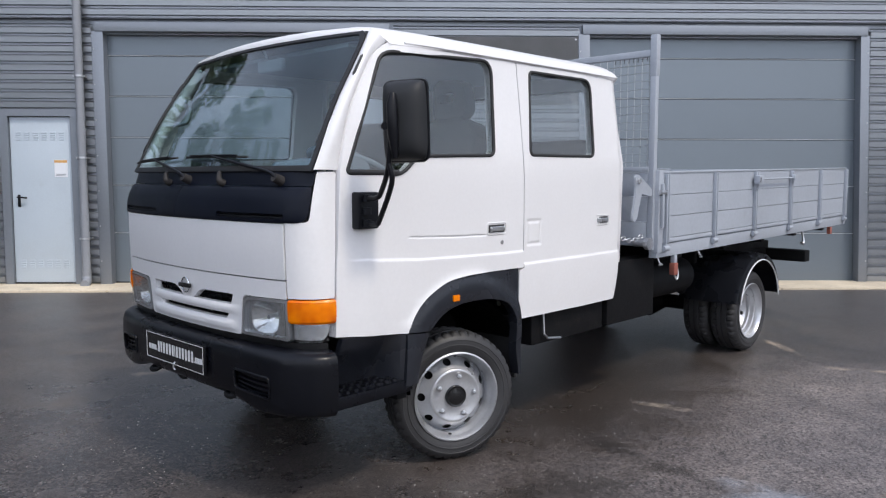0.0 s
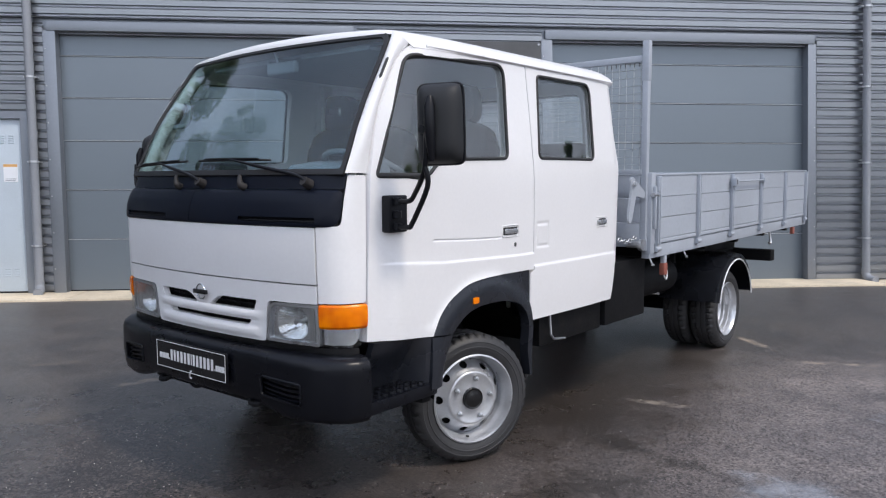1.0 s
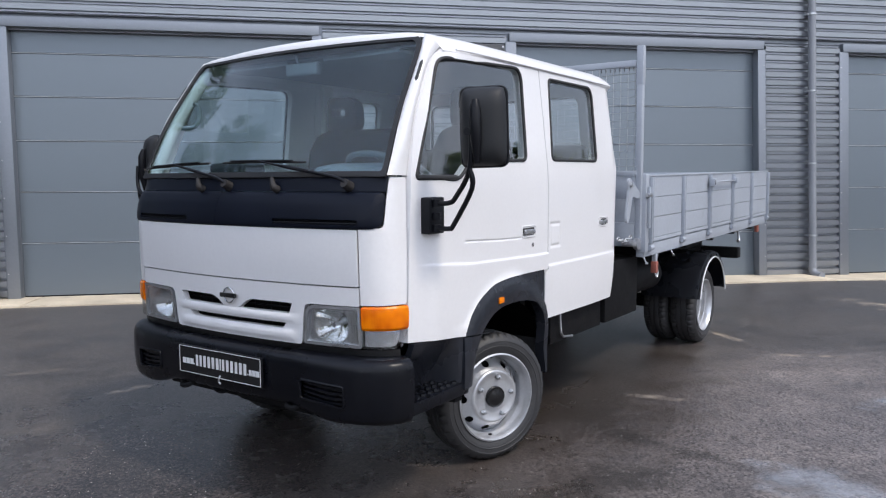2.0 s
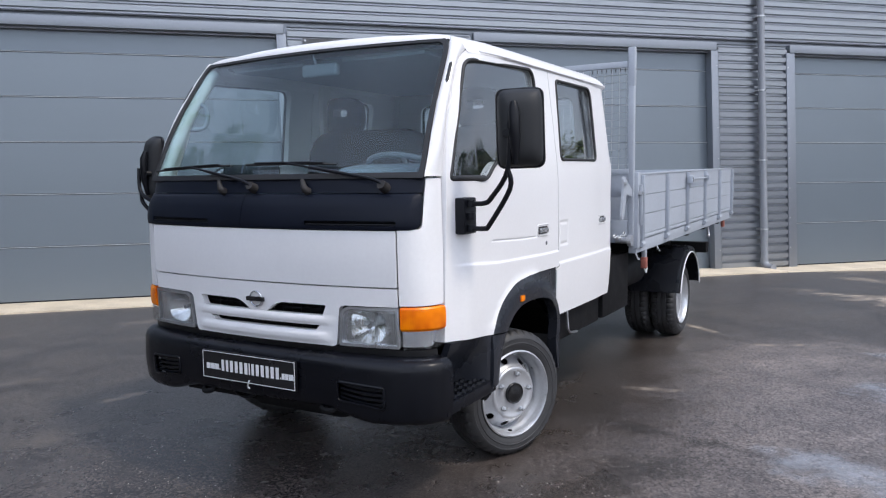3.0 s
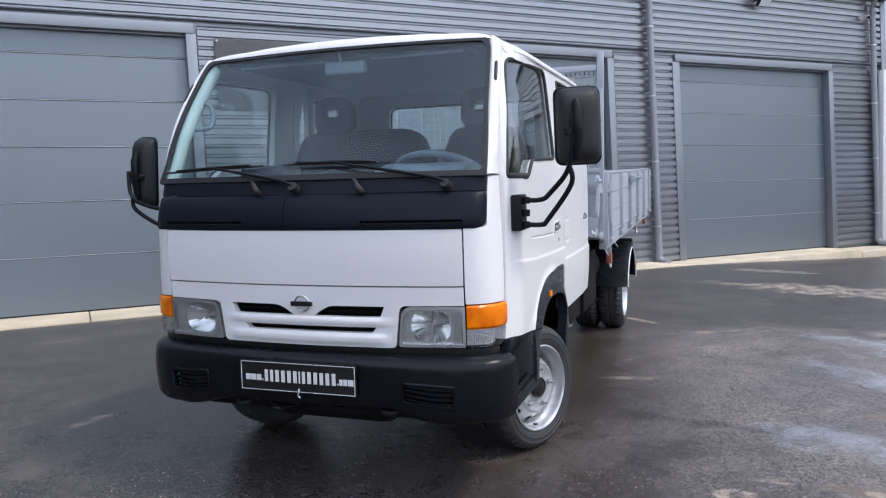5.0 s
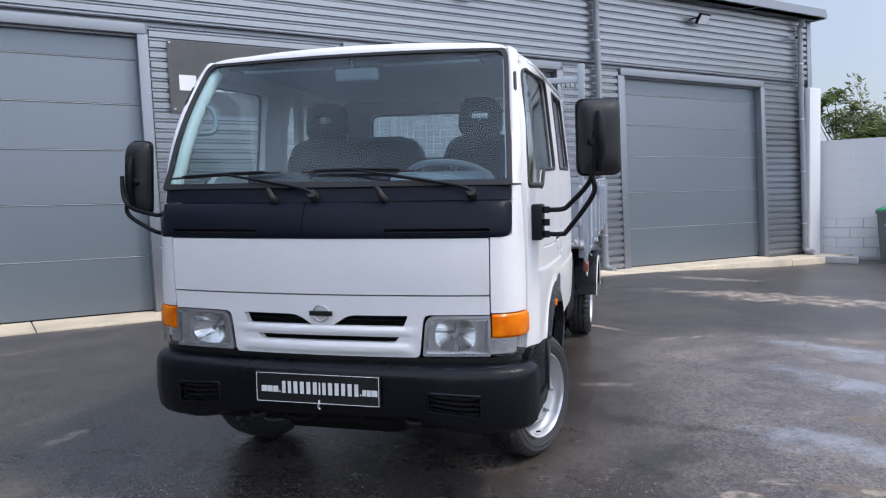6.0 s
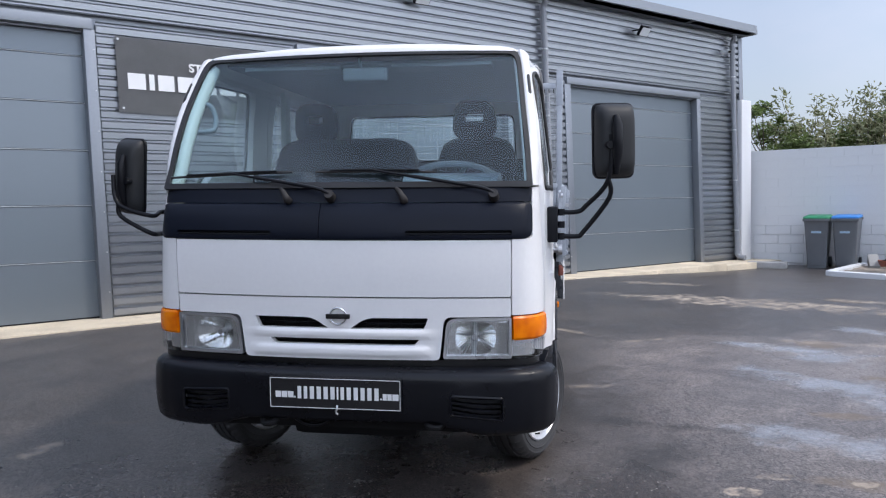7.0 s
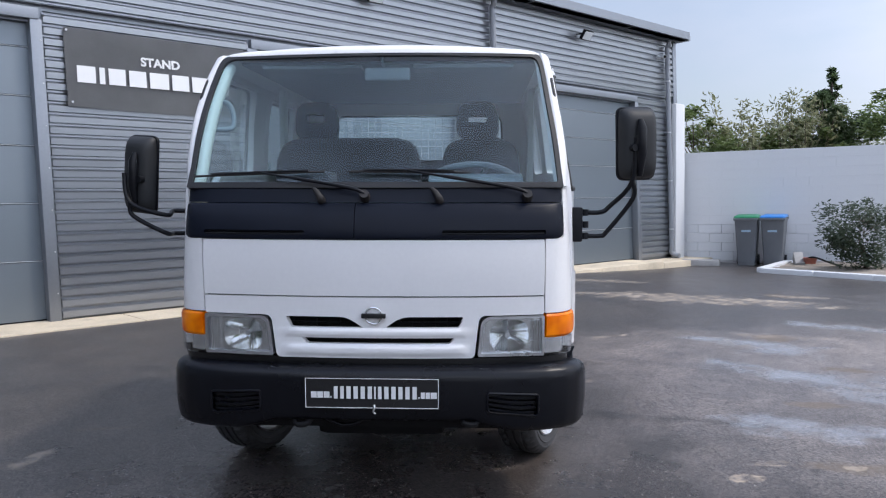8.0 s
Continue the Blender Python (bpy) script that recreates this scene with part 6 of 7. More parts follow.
# rear mudguards, with a pale edge
for sg in (-1, 1):
    mg = bmesh.new()
    arc = [(3.385 - 0.425 * math.cos(a), 0.355 + 0.425 * math.sin(a)) for a in [radians(9) + radians(162) * k / 26 for k in range(27)]]
    sect = [(0.46, 0.0), (0.90, 0.0), (0.925, -0.006), (0.932, -0.025), (0.932, -0.055)]
    rows = []
    for (r, z) in arc:
        dr, dz = (r - 3.385) / 0.425, (z - 0.355) / 0.425
        rows.append([mg.verts.new(P(r + dr * o, sg * l, z + dz * o)) for l, o in sect])
    for a, b in zip(rows, rows[1:]):
        for k in range(len(sect) - 1):
            mg.faces.new((a[k], a[k + 1], b[k + 1], b[k]))
    bmesh.ops.solidify(mg, geom=list(mg.faces), thickness=0.006)
    m_ob = tp("mudguard", mg, FLARE, None, "black plastic rear mudguard with a pale edge", 45)
    part("edge_trim", tube([P(3.385 - 0.372 * math.cos(a), sg * 0.936, 0.355 + 0.372 * math.sin(a)) for a in [radians(9) + radians(162) * k / 30 for k in range(31)]], 0.006, 6), PLATEWHT, m_ob, "pale edge trim", 60)
    part("stay", box(-3.05, sg * 0.45, 0.70, -3.01, sg * 0.56, 0.86, 0.004), CHASSIS, m_ob)

# ---- mirrors ----
def mirror_head(parent, m, w, h):
    bm = bmesh.new()
    nx, nz = 13, 17
    sets = []
    for side in (0, 1):
        rows = []
        for j in range(nz):
            row = []
            for i in range(nx):
                u, v = -1 + 2 * i / (nx - 1), -1 + 2 * j / (nz - 1)
                # rounded rectangle by squeezing the corners
                cu, cv = u * (1 - 0.10 * abs(v) ** 6), v * (1 - 0.05 * abs(u) ** 6)
                dome = 0.0 if side else 0.050 * (1 - abs(u) ** 3.5) ** 0.6 * (1 - abs(v) ** 5) ** 0.6 + 0.016
                row.append(bm.verts.new((dome if not side else -0.006, cu * w / 2 * (1 if side else 0.97 + 0.03), cv * h / 2)))
            rows.append(row)
        sets.append(rows)
        for j in range(nz - 1):
            for i in range(nx - 1):
                bm.faces.new((rows[j][i], rows[j][i + 1], rows[j + 1][i + 1], rows[j + 1][i]))
    a, b = sets
    loop = [(0, i) for i in range(nx)] + [(j, nx - 1) for j in range(1, nz)] + [(nz - 1, i) for i in range(nx - 2, -1, -1)] + [(j, 0) for j in range(nz - 2, 0, -1)]
    for (j0, i0), (j1, i1) in zip(loop, loop[1:] + loop[:1]):
        bm.faces.new((a[j0][i0], a[j1][i1], b[j1][i1], b[j0][i0]))
    bm.transform(m)
    head = part("mirror_head", bm, MIRRM, parent, "black ribbed mirror housing", 50)
    gl = prism(rounded([(-w / 2 + 0.012, -h / 2 + 0.012), (w / 2 - 0.012, -h / 2 + 0.012), (w / 2 - 0.012, h / 2 - 0.012), (-w / 2 + 0.012, h / 2 - 0.012)], 0.025), -0.0085, -0.0065, "x")
    gl.transform(m)
    part("mirror_glass", gl, CHROME, head, "mirror glass", 0)
    rim = tube([(-0.004, u, v) for u, v in rounded([(-w / 2, -h / 2), (w / 2, -h / 2), (w / 2, h / 2), (-w / 2, h / 2)], 0.03)], 0.007, 6, True)
    rim.transform(m)
    part("rim", rim, BLACKPL, head, "", 60)
    return head


def mirror(sg, centre, turn, w, h, elbow, pole):
    mo = empty("mirror_arm")
    mo.parent = truck
    foot = P(-0.585 if sg > 0 else -0.46, sg * 0.858, 1.247)
    part("bracket", box(foot.x - 0.055, foot.y - 0.025, 1.170, foot.x + 0.055, foot.y + 0.020, 1.322, 0.008), BLACKPL, mo, "black hinge bracket on the door", 40)
    for z in (1.195, 1.245, 1.298):
        part("hinge_knuckle", tube([(foot.x + 0.02, foot.y + sg * 0.032, z - 0.014), (foot.x + 0.02, foot.y + sg * 0.032, z + 0.014)], 0.018, 10), BLACKPL, mo, "", 50)
    up = smooth_line([(foot.x + 0.02, foot.y + sg * 0.03, 1.298), (foot.x + 0.03, foot.y + sg * 0.10, 1.300), tuple(P(*elbow[0])), tuple(P(*elbow[1])), tuple(P(*pole))], 5)
    lo = smooth_line([(foot.x + 0.02, foot.y + sg * 0.03, 1.196), (foot.x + 0.03, foot.y + sg * 0.10, 1.196), tuple(P(*elbow[2])), tuple(P(*elbow[3])), tuple(P(*elbow[1]))], 5)
    part("arm", tube(up, 0.0105, 10), BLACKPL, mo, "black tubular arm", 60)
    part("arm", tube(lo, 0.0105, 10), BLACKPL, mo, "black tubular arm", 60)
    m = Matrix.Translation(P(*centre)) @ Matrix.Rotation(radians(turn), 4, "Z") @ Matrix.Rotation(radians(-4 if sg < 0 else 1.5), 4, "X")
    head = mirror_head(mo, m, w, h)
    rib = tube([(0.062, -sg * 0.02, -0.14), (0.078, -sg * 0.02, -0.05), (0.080, -sg * 0.02, 0.06), (0.070, -sg * 0.02, 0.10)], [0.012, 0.022, 0.022, 0.012], 10)
    rib.transform(m)
    part("clamp", rib, BLACKPL, head, "black clamp on the back", 50)
    knob = tube([(0.055, -sg * 0.052, -0.02), (0.082, -sg * 0.052, -0.02)], 0.016, 10)
    knob.transform(m)
    part("knob", knob, BLACKPL, head, "", 50)
    return mo


mirror(1, (-0.590, 1.108, 1.598), 22, 0.180, 0.305, [(-0.62, 0.995, 1.325), (-0.66, 1.085, 1.435), (-0.62, 0.985, 1.215), (-0.65, 1.090, 1.36)], (-0.662, 1.095, 1.62))
mirror(-1, (-0.485, -1.098, 1.470), -22, 0.165, 0.350, [(-0.60, -0.95, 1.285), (-0.585, -1.12, 1.340), (-0.60, -0.955, 1.205), (-0.58, -1.11, 1.28)], (-0.568, -1.150, 1.475))

# ---- wipers and washer nozzles ----
wip = lambda u, v, o: on_screen(o)(u, v, 0)
for n_, (u0, tip0, tip1) in enumerate((((-0.038), (-0.96, 1.448), (-0.27, 1.466)), ((0.624), (-0.14, 1.466), (0.50, 1.462)))):
    wp = empty("wiper")
    wp.parent = truck
    piv = on_nose(0.012)(u0, 1.372, 0)
    part("pivot", tube([piv + Vector((-0.02, 0, -0.008)), piv + Vector((0.022, 0, 0.012))], [0.023, 0.019], 12), WORN, wp, "sun-bleached plastic pivot cap", 50)
    mid = wip((tip0[0] + tip1[0]) / 2, (tip0[1] + tip1[1]) / 2 - 0.002, 0.028)
    part("arm", tube(smooth_line([piv + Vector((0.016, 0, 0.012)), piv + Vector((0.016, -0.06, 0.035)), mid.lerp(piv, 0.35) + Vector((0.012, 0, 0.010)), mid], 4), [0.0075] * 9 + [0.005] * 4, 8), BLACKPL, wp, "black wiper arm", 50)
    blade = [wip(tip0[0] + (tip1[0] - tip0[0]) * k / 8, tip0[1] + (tip1[1] - tip0[1]) * k / 8 + 0.002 * math.sin(math.pi * k / 8), 0.014) for k in range(9)]
    part("blade", tube(blade, 0.0055, 6), RUBBER, wp, "black rubber blade", 50)
    part("bridge", tube([b + Vector((0.010, 0, 0.006)) for b in blade[1:8]], 0.005, 6), BLACKPL, wp, "", 50)
for u in (-0.215, 0.266):
    q = on_nose(0.010)(u, 1.372, 0)
    tp("washer_nozzle", tube(smooth_line([q + Vector((0, 0.0, -0.018)), q + Vector((0.02, -0.004, -0.004)), q + Vector((0.012, -0.018, 0.018)), q + Vector((0.0, -0.034, 0.032))], 3), [0.017, 0.017, 0.016, 0.015, 0.013, 0.012, 0.011, 0.010, 0.009, 0.008], 10), WORN, None, "sun-bleached washer nozzle", 50)


# ---- inside the cab ----
def cushion(x0, y0, z0, x1, y1, z1, bevel=0.05):
    return box(x0, y0, z0, x1, y1, z1, bevel, 4)


def seat(y0, y1, rests, r=0.21):
    s = empty("seat")
    s.parent = truck
    part("cushion", cushion(-r - 0.12, y0, 0.98, -r + 0.40, y1, 1.13), CLOTH, s, "dark cloth cushion", 60)
    b = prism(rounded([(y0, 0.0), (y1, 0.0), (y1 - 0.02, 0.595), (y0 + 0.02, 0.595)], [0.03, 0.03, 0.12, 0.12]), -0.06, 0.07, "x", 0.03)
    b.transform(Matrix.Translation((-r - 0.10, 0, 1.09)) @ Matrix.Rotation(radians(-10), 4, "Y"))
    part("backrest", b, CLOTH, s, "dark cloth backrest", 60)
    for yc in rests:
        prof = rounded([(-0.125, -0.105), (0.125, -0.105), (0.112, 0.105), (-0.112, 0.105)], 0.075)
        hole = rounded([(-0.052, -0.010), (0.052, -0.010), (0.052, 0.036), (-0.052, 0.036)], 0.010, 3)
        hb = panel(prof, [hole], [-0.06, 0, 0.06], [0.0], lambda u, v, d, yc=yc: Vector((-r - 0.17 - d + 0.03 * (1 - (u / 0.12) ** 2), yc + u, 1.785 + v)), 0.075)
        part("headrest", hb, CLOTH, s, "dark cloth headrest with a slot", 60)
        for dy in (-0.05, 0.05):
            part("headrest_post", tube([(-r - 0.205, yc + dy, 1.63), (-r - 0.205, yc + dy, 1.70)], 0.007, 6), STEEL, s, "", 50)
    return s


seat(0.205, 0.665, (0.415,))
seat(-0.735, 0.105, (-0.505,))
bench = empty("rear_bench")
bench.parent = truck
part("cushion", cushion(-1.32, -0.70, 0.98, -0.86, 0.70, 1.12), CLOTH, bench, "dark cloth rear bench", 60)
part("backrest", cushion(-1.36, -0.70, 1.08, -1.26, 0.70, 1.60), CLOTH, bench, "", 60)
dash_prof = [(0.80, 0.95), (0.78, 1.38), (0.70, 1.415), (0.62, 1.425), (0.48, 1.40), (0.40, 1.33), (0.40, 1.20), (0.50, 1.10), (0.62, 0.90)]
tp("dashboard", prism(dash_prof, -0.735, 0.735, "y", 0.012), DASH, None, "blue-grey dashboard", 40)
tp("instrument_hood", prism(rounded([(0.62, 1.40), (0.36, 1.36), (0.35, 1.44), (0.42, 1.475), (0.60, 1.45)], 0.03), 0.20, 0.62, "y", 0.01), DASH, None, "", 40)
tp("dash_top_tray", cushion(0.50, -0.47, 1.41, 0.66, -0.22, 1.48, 0.03), CLOTH, None, "dark object on the dashboard", 60)
sw = empty("steering_wheel")
sw.parent = truck
SWM = Matrix.Translation((0.29, 0.400, 1.430)) @ Matrix.Rotation(radians(-24), 4, "Y")
bm = tube([(0.205 * math.cos(a), 0.205 * math.sin(a), 0) for a in [2 * math.pi * k / 40 for k in range(40)]], 0.014, 10, True)
bm.transform(SWM)
part("rim", bm, DASH, sw, "dark grey steering wheel rim", 60)
bm = bmesh.new()
add_lathe(bm, [(0.001, 0.03), (0.05, 0.028), (0.065, 0.0), (0.05, -0.03)], 20, "z")
bm.transform(SWM)
part("hub", bm, DASH, sw, "", 50)
for a in (20, 160, 270):
    bm = tube([(0, 0, -0.005), (0.2 * math.cos(radians(a)), 0.2 * math.sin(radians(a)), 0)], 0.012, 8)
    bm.transform(SWM)
    part("spoke", bm, DASH, sw, "", 50)
tp("steering_column", tube([SWM @ Vector((0, 0, -0.02)), SWM @ Vector((0, 0, -0.35))], 0.035, 10), DASH)
im = empty("inside_mirror")
im.parent = truck
part("housing", cushion(0.435, -0.100, 1.893, 0.475, 0.110, 1.955, 0.018), LINER, im, "pale grey interior mirror", 60)
part("stem", tube([(0.46, -0.015, 1.945), (0.49, -0.015, 1.995)], 0.008, 8), LINER, im)
for sg in (-1,):
    pts = smooth_line([P(-0.53, sg * 0.715, 1.80), P(-0.515, sg * 0.672, 1.79), P(-0.525, sg * 0.655, 1.73), P(-0.555, sg * 0.660, 1.675), P(-0.585, sg * 0.715, 1.668)], 5)
    tp("grab_handle", tube(pts, 0.012, 8), LINER, None, "pale grab handle on the pillar", 60)
for sg in (-1, 1):
    # visors, folded up
    tp("sun_visor", cushion(0.28, sg * 0.12, 1.955, 0.44, sg * 0.58, 1.972, 0.006), LINER, None, "pale folded sun visor")


# ---- the dropside bed, rising slightly to the rear ----
def PB(r, l, z):
    return P(r, l, z + 0.012 * (r - 1.75))


def bed_box(r0, l0, z0, r1, l1, z1, bevel=0.004):
    bm = box(-r1, min(l0, l1), z0, -r0, max(l0, l1), z1, bevel)
    for v in bm.verts:
        v.co.z += 0.012 * (-v.co.x - 1.75)
    return bm


bed = empty("truck_bed")
bed.parent = truck
R0, R1, BL = 1.735, 5.365, 0.928
part("floor", bed_box(R0, -0.91, 0.935, R1, 0.91, 0.965), GREY, bed, "grey bed floor")
for sg in (-1, 1):
    for k, (z0, z1) in enumerate(((0.990, 1.1245), (1.1285, 1.2595), (1.2635, 1.400))):
        part("plank", bed_box(R0 + 0.03, sg * (BL - 0.032), z0, R1, sg * BL, z1, 0.0015), GREY, bed, "", 0)
    part("top_rail", bed_box(R0 + 0.03, sg * (BL - 0.038), 1.400, R1, sg * (BL + 0.006), 1.412, 0.003), GREY, bed)
    part("lip", bed_box(R0 + 0.03, sg * (BL - 0.036), 0.960, R1, sg * (BL + 0.004), 0.986, 0.004), GREY, bed)
    part("side_rail", bed_box(R0, sg * (BL - 0.06), 0.868, R1 - 0.02, sg * (BL - 0.006), 0.954, 0.005), GREY, bed, "grey steel side rail")
    for r in (1.82, 2.515, 3.205, 3.93, 4.635, 5.335):
        po = bmesh.new()
        add_box(po, -r - 0.021, min(sg * BL, sg * (BL + 0.026)), 0.952, -r - 0.006, max(sg * BL, sg * (BL + 0.026)), 1.396, 0.004)
        add_box(po, -r + 0.006, min(sg * BL, sg * (BL + 0.026)), 0.952, -r + 0.021, max(sg * BL, sg * (BL + 0.026)), 1.396, 0.004)
        add_box(po, -r - 0.0065, min(sg * BL, sg * (BL + 0.016)), 0.952, -r + 0.0065, max(sg * BL, sg * (BL + 0.016)), 1.39, 0.0)
        for v in po.verts:
            v.co.z += 0.012 * (-v.co.x - 1.75)
        pst = part("post", po, GREY, bed, "", 35)
        part("hinge", tube([PB(r - 0.034, sg * (BL + 0.012), 0.926), PB(r + 0.034, sg * (BL + 0.012), 0.926)], 0.017, 10), GREY, pst, "", 50)
        part("hinge_eye", bed_box(r - 0.016, sg * (BL - 0.01), 0.900, r + 0.016, sg * (BL + 0.018), 0.962, 0.006), GREY, pst)
    # drop latch with its bar
    lt = part("latch", bed_box(3.150, sg * (BL + 0.018), 1.302, 3.225, sg * (BL + 0.062), 1.366, 0.008), GREY, bed, "grey side latch block")
    part("latch_bar", tube([PB(3.22, sg * (BL + 0.035), 1.338), PB(3.96, sg * (BL + 0.035), 1.338)], 0.006, 8), GREY, lt, "", 50)
    part("latch_plate", bed_box(3.895, sg * (BL + 0.018), 1.316, 3.965, sg * (BL + 0.05), 1.360, 0.006), GREY, lt)
    # the slot's shade, put on as a thin dark plate
    part("latch_slot_shade", bed_box(3.158, sg * (BL + 0.0625), 1.315, 3.170, sg * (BL + 0.064), 1.352, 0.0), DARK, lt)
    # corner post, its clasp and the tilting lever at the front
    part("corner_post", bed_box(1.725, sg * 0.872, 0.90, 1.785, sg * 0.935, 1.418, 0.006), GREY, bed, "grey corner post")
    clasp = part("clasp", bed_box(1.742, sg * 0.936, 1.06, 1.765, sg * 0.956, 1.335, 0.006), GREY, bed, "long grey clasp")
    part("clasp_pin", tube([PB(1.72, sg * 0.945, 1.28), PB(1.79, sg * 0.945, 1.28)], 0.014, 8), STEEL, clasp, "", 50)
    lever = prism(rounded([(-1.70, 1.30), (-1.53, 1.395), (-1.50, 1.375), (-1.515, 1.31), (-1.475, 1.13), (-1.495, 1.10), (-1.525, 1.125), (-1.575, 1.275), (-1.70, 1.255)], 0.015, 3), sg * 0.885, sg * 0.900, "y")
    lv = part("lever", lever, GREY, bed, "grey locking lever")
    part("lever_pin", tube([P(1.535, sg * 0.88, 1.352), P(1.535, sg * 0.914, 1.352)], 0.016, 10), STEEL, lv, "", 50)
    # roller, chain and hooks below
    kn = part("roller", tube([P(1.668, sg * 0.80, 0.962), P(1.668, sg * 0.878, 0.962), P(1.668, sg * 0.885, 0.962), P(1.668, sg * 0.912, 0.962)], [0.022, 0.022, 0.037, 0.037], 16), STEEL, bed, "bare steel roller pin")
    for k in range(7):
        a = 0.0 if k % 2 else math.pi / 2
        c = P(1.425 + 0.034 * k, sg * 0.868, 1.008 - 0.018 * math.sin(math.pi * k / 6))
        link = tube([c + Vector((0.024 * math.cos(t), 0.012 * math.sin(t) * math.cos(a), 0.012 * math.sin(t) * math.sin(a))) for t in [2 * math.pi * i / 12 for i in range(12)]], 0.0045, 6, True)
        part("chain_link", link, STEEL, bed, "", 60)
    for r in (1.79, 2.35):
        part("hook", tube(smooth_line([PB(r, sg * 0.90, 0.872), PB(r, sg * 0.915, 0.835), PB(r + 0.015, sg * 0.925, 0.822), PB(r - 0.03, sg * 0.93, 0.826)], 3), 0.006, 6), STEEL, bed, "small steel rope hook", 60)
    ml = part("marker", bed_box(1.975, sg * 0.885, 0.735, 2.025, sg * 0.925, 0.815, 0.008), RUSTRED, bed, "faded red side marker")
    part("marker_bracket", bed_box(1.982, sg * 0.89, 0.815, 2.018, sg * 0.92, 0.868, 0.004), GREY, ml)
    part("marker_cable", tube(smooth_line([PB(2.03, sg * 0.905, 0.80), PB(2.055, sg * 0.91, 0.74), PB(2.035, sg * 0.91, 0.70), PB(2.012, sg * 0.905, 0.735)], 3), 0.006, 6), LAMPGL, ml, "pale loop of cable", 60)
    m2 = part("marker", bed_box(5.02, sg * 0.885, 0.795, 5.07, sg * 0.92, 0.862, 0.008), RUSTRED, bed, "faded red side marker")
    for r in (2.1, 2.8, 3.5, 4.2, 4.9):
        part("cross_bearer", bed_box(r, sg * 0.40, 0.835, r + 0.06, sg * 0.88, 0.93, 0.003), CHASSIS, bed)
    part("sub_frame", bed_box(1.8, sg * 0.34, 0.765, 5.2, sg * 0.42, 0.93, 0.004), CHASSIS, bed, "black tipping sub-frame")
    part("tail_hook", tube(smooth_line([PB(4.45, sg * 0.86, 0.87), PB(4.46, sg * 0.87, 0.80), PB(4.44, sg * 0.88, 0.75), PB(4.40, sg * 0.875, 0.76)], 3), 0.010, 6), STEEL, bed, "", 60)
# tailgate
for z0, z1 in ((0.962, 1.1255), (1.1285, 1.2605), (1.2635, 1.400)):
    part("tail_plank", bed_box(R1 + 0.004, -BL, z0, R1 + 0.036, BL, z1, 0.005), GREY, bed)
part("tail_rail", bed_box(R1 - 0.02, -BL, 0.868, R1 + 0.036, BL, 0.954, 0.005), GREY, bed)
# headboard with planks, posts, bar and wire mesh
for z0, z1 in ((0.94, 1.095), (1.098, 1.253), (1.256, 1.405)):
    part("head_plank", bed_box(1.700, -0.868, z0, 1.732, 0.868, z1, 0.005), GREY, bed)
part("head_rail", bed_box(1.690, -0.875, 1.408, 1.742, 0.875, 1.440, 0.005), GREY, bed)
for sg in (-1, 1):
    part("head_post", bed_box(1.700, sg * 0.868, 0.92, 1.740, sg * 0.908, 2.03, 0.006), GREY, bed, "tall grey headboard post")
    part("post_sleeve", bed_box(1.697, sg * 0.865, 1.995, 1.743, sg * 0.911, 2.245, 0.006), GREY, bed)
part("head_bar", bed_box(1.703, -0.862, 2.115, 1.743, 0.862, 2.155, 0.005), GREY, bed, "grey cross bar")
wire = bmesh.new()
for k in range(35):
    l = -0.85 + 0.05 * k
    add_tube(wire, [P(1.716 + 0.004 * math.sin(k * 2.1), l, 1.44), P(1.722 + 0.006 * math.sin(k * 1.3), l + 0.004 * math.sin(k), 1.8), P(1.72, l, 2.115)], 0.0018, 4)
for k in range(13):
    z = 1.47 + 0.05 * k
    add_tube(wire, [P(1.724, -0.86, z), P(1.722 + 0.006 * math.sin(k * 1.9), 0.0, z - 0.006), P(1.724, 0.86, z)], 0.0018, 4)
part("wire_mesh", wire, STEEL, bed, "galvanised wire mesh", 0)
for k in range(8):
    part("mesh_tie", tube([P(1.705, 0.62 + 0.032 * k, 2.11), P(1.70, 0.622 + 0.032 * k, 2.14 - 0.055)], 0.003, 4), BLACKPL, bed, "", 50)


# ---- the yard: block wall courses, bins, planter, shrubs and trees ----
def block_courses():
    lens_, hgt = 0.50, 0.20
    meshes = {}
    for kind, gap, bev in (("rough", 0.002, 0.006), ("painted", 0.0004, 0.0011)):
        for w in (lens_, lens_ / 2):
            bm = box(gap, 0.0, gap, w - gap, 0.034, hgt - gap, bev, 1)
            me = bpy.data.meshes.new("block")
            bm.to_mesh(me)
            bm.free()
            me.materials.append(WHITEWALL)
            meshes[kind, w] = me
    rnd = random.Random(5)
    for row in range(12):
        x = -0.5
        first = row % 2 == 1
        while x < 8.4:
            w = lens_ / 2 if first else lens_
            rough = row < 4 and x < 2.4 + 0.3 * math.sin(row * 2.0)
            ob = new("block", meshes["rough" if rough else "painted", w])
            ob.parent = yard_wall
            ob.location = (x, -0.004 + rnd.uniform(-0.0012, 0.0012) * (1 if rough else 0.5), -0.02 + row * hgt)
            x += w
            first = False


block_courses()


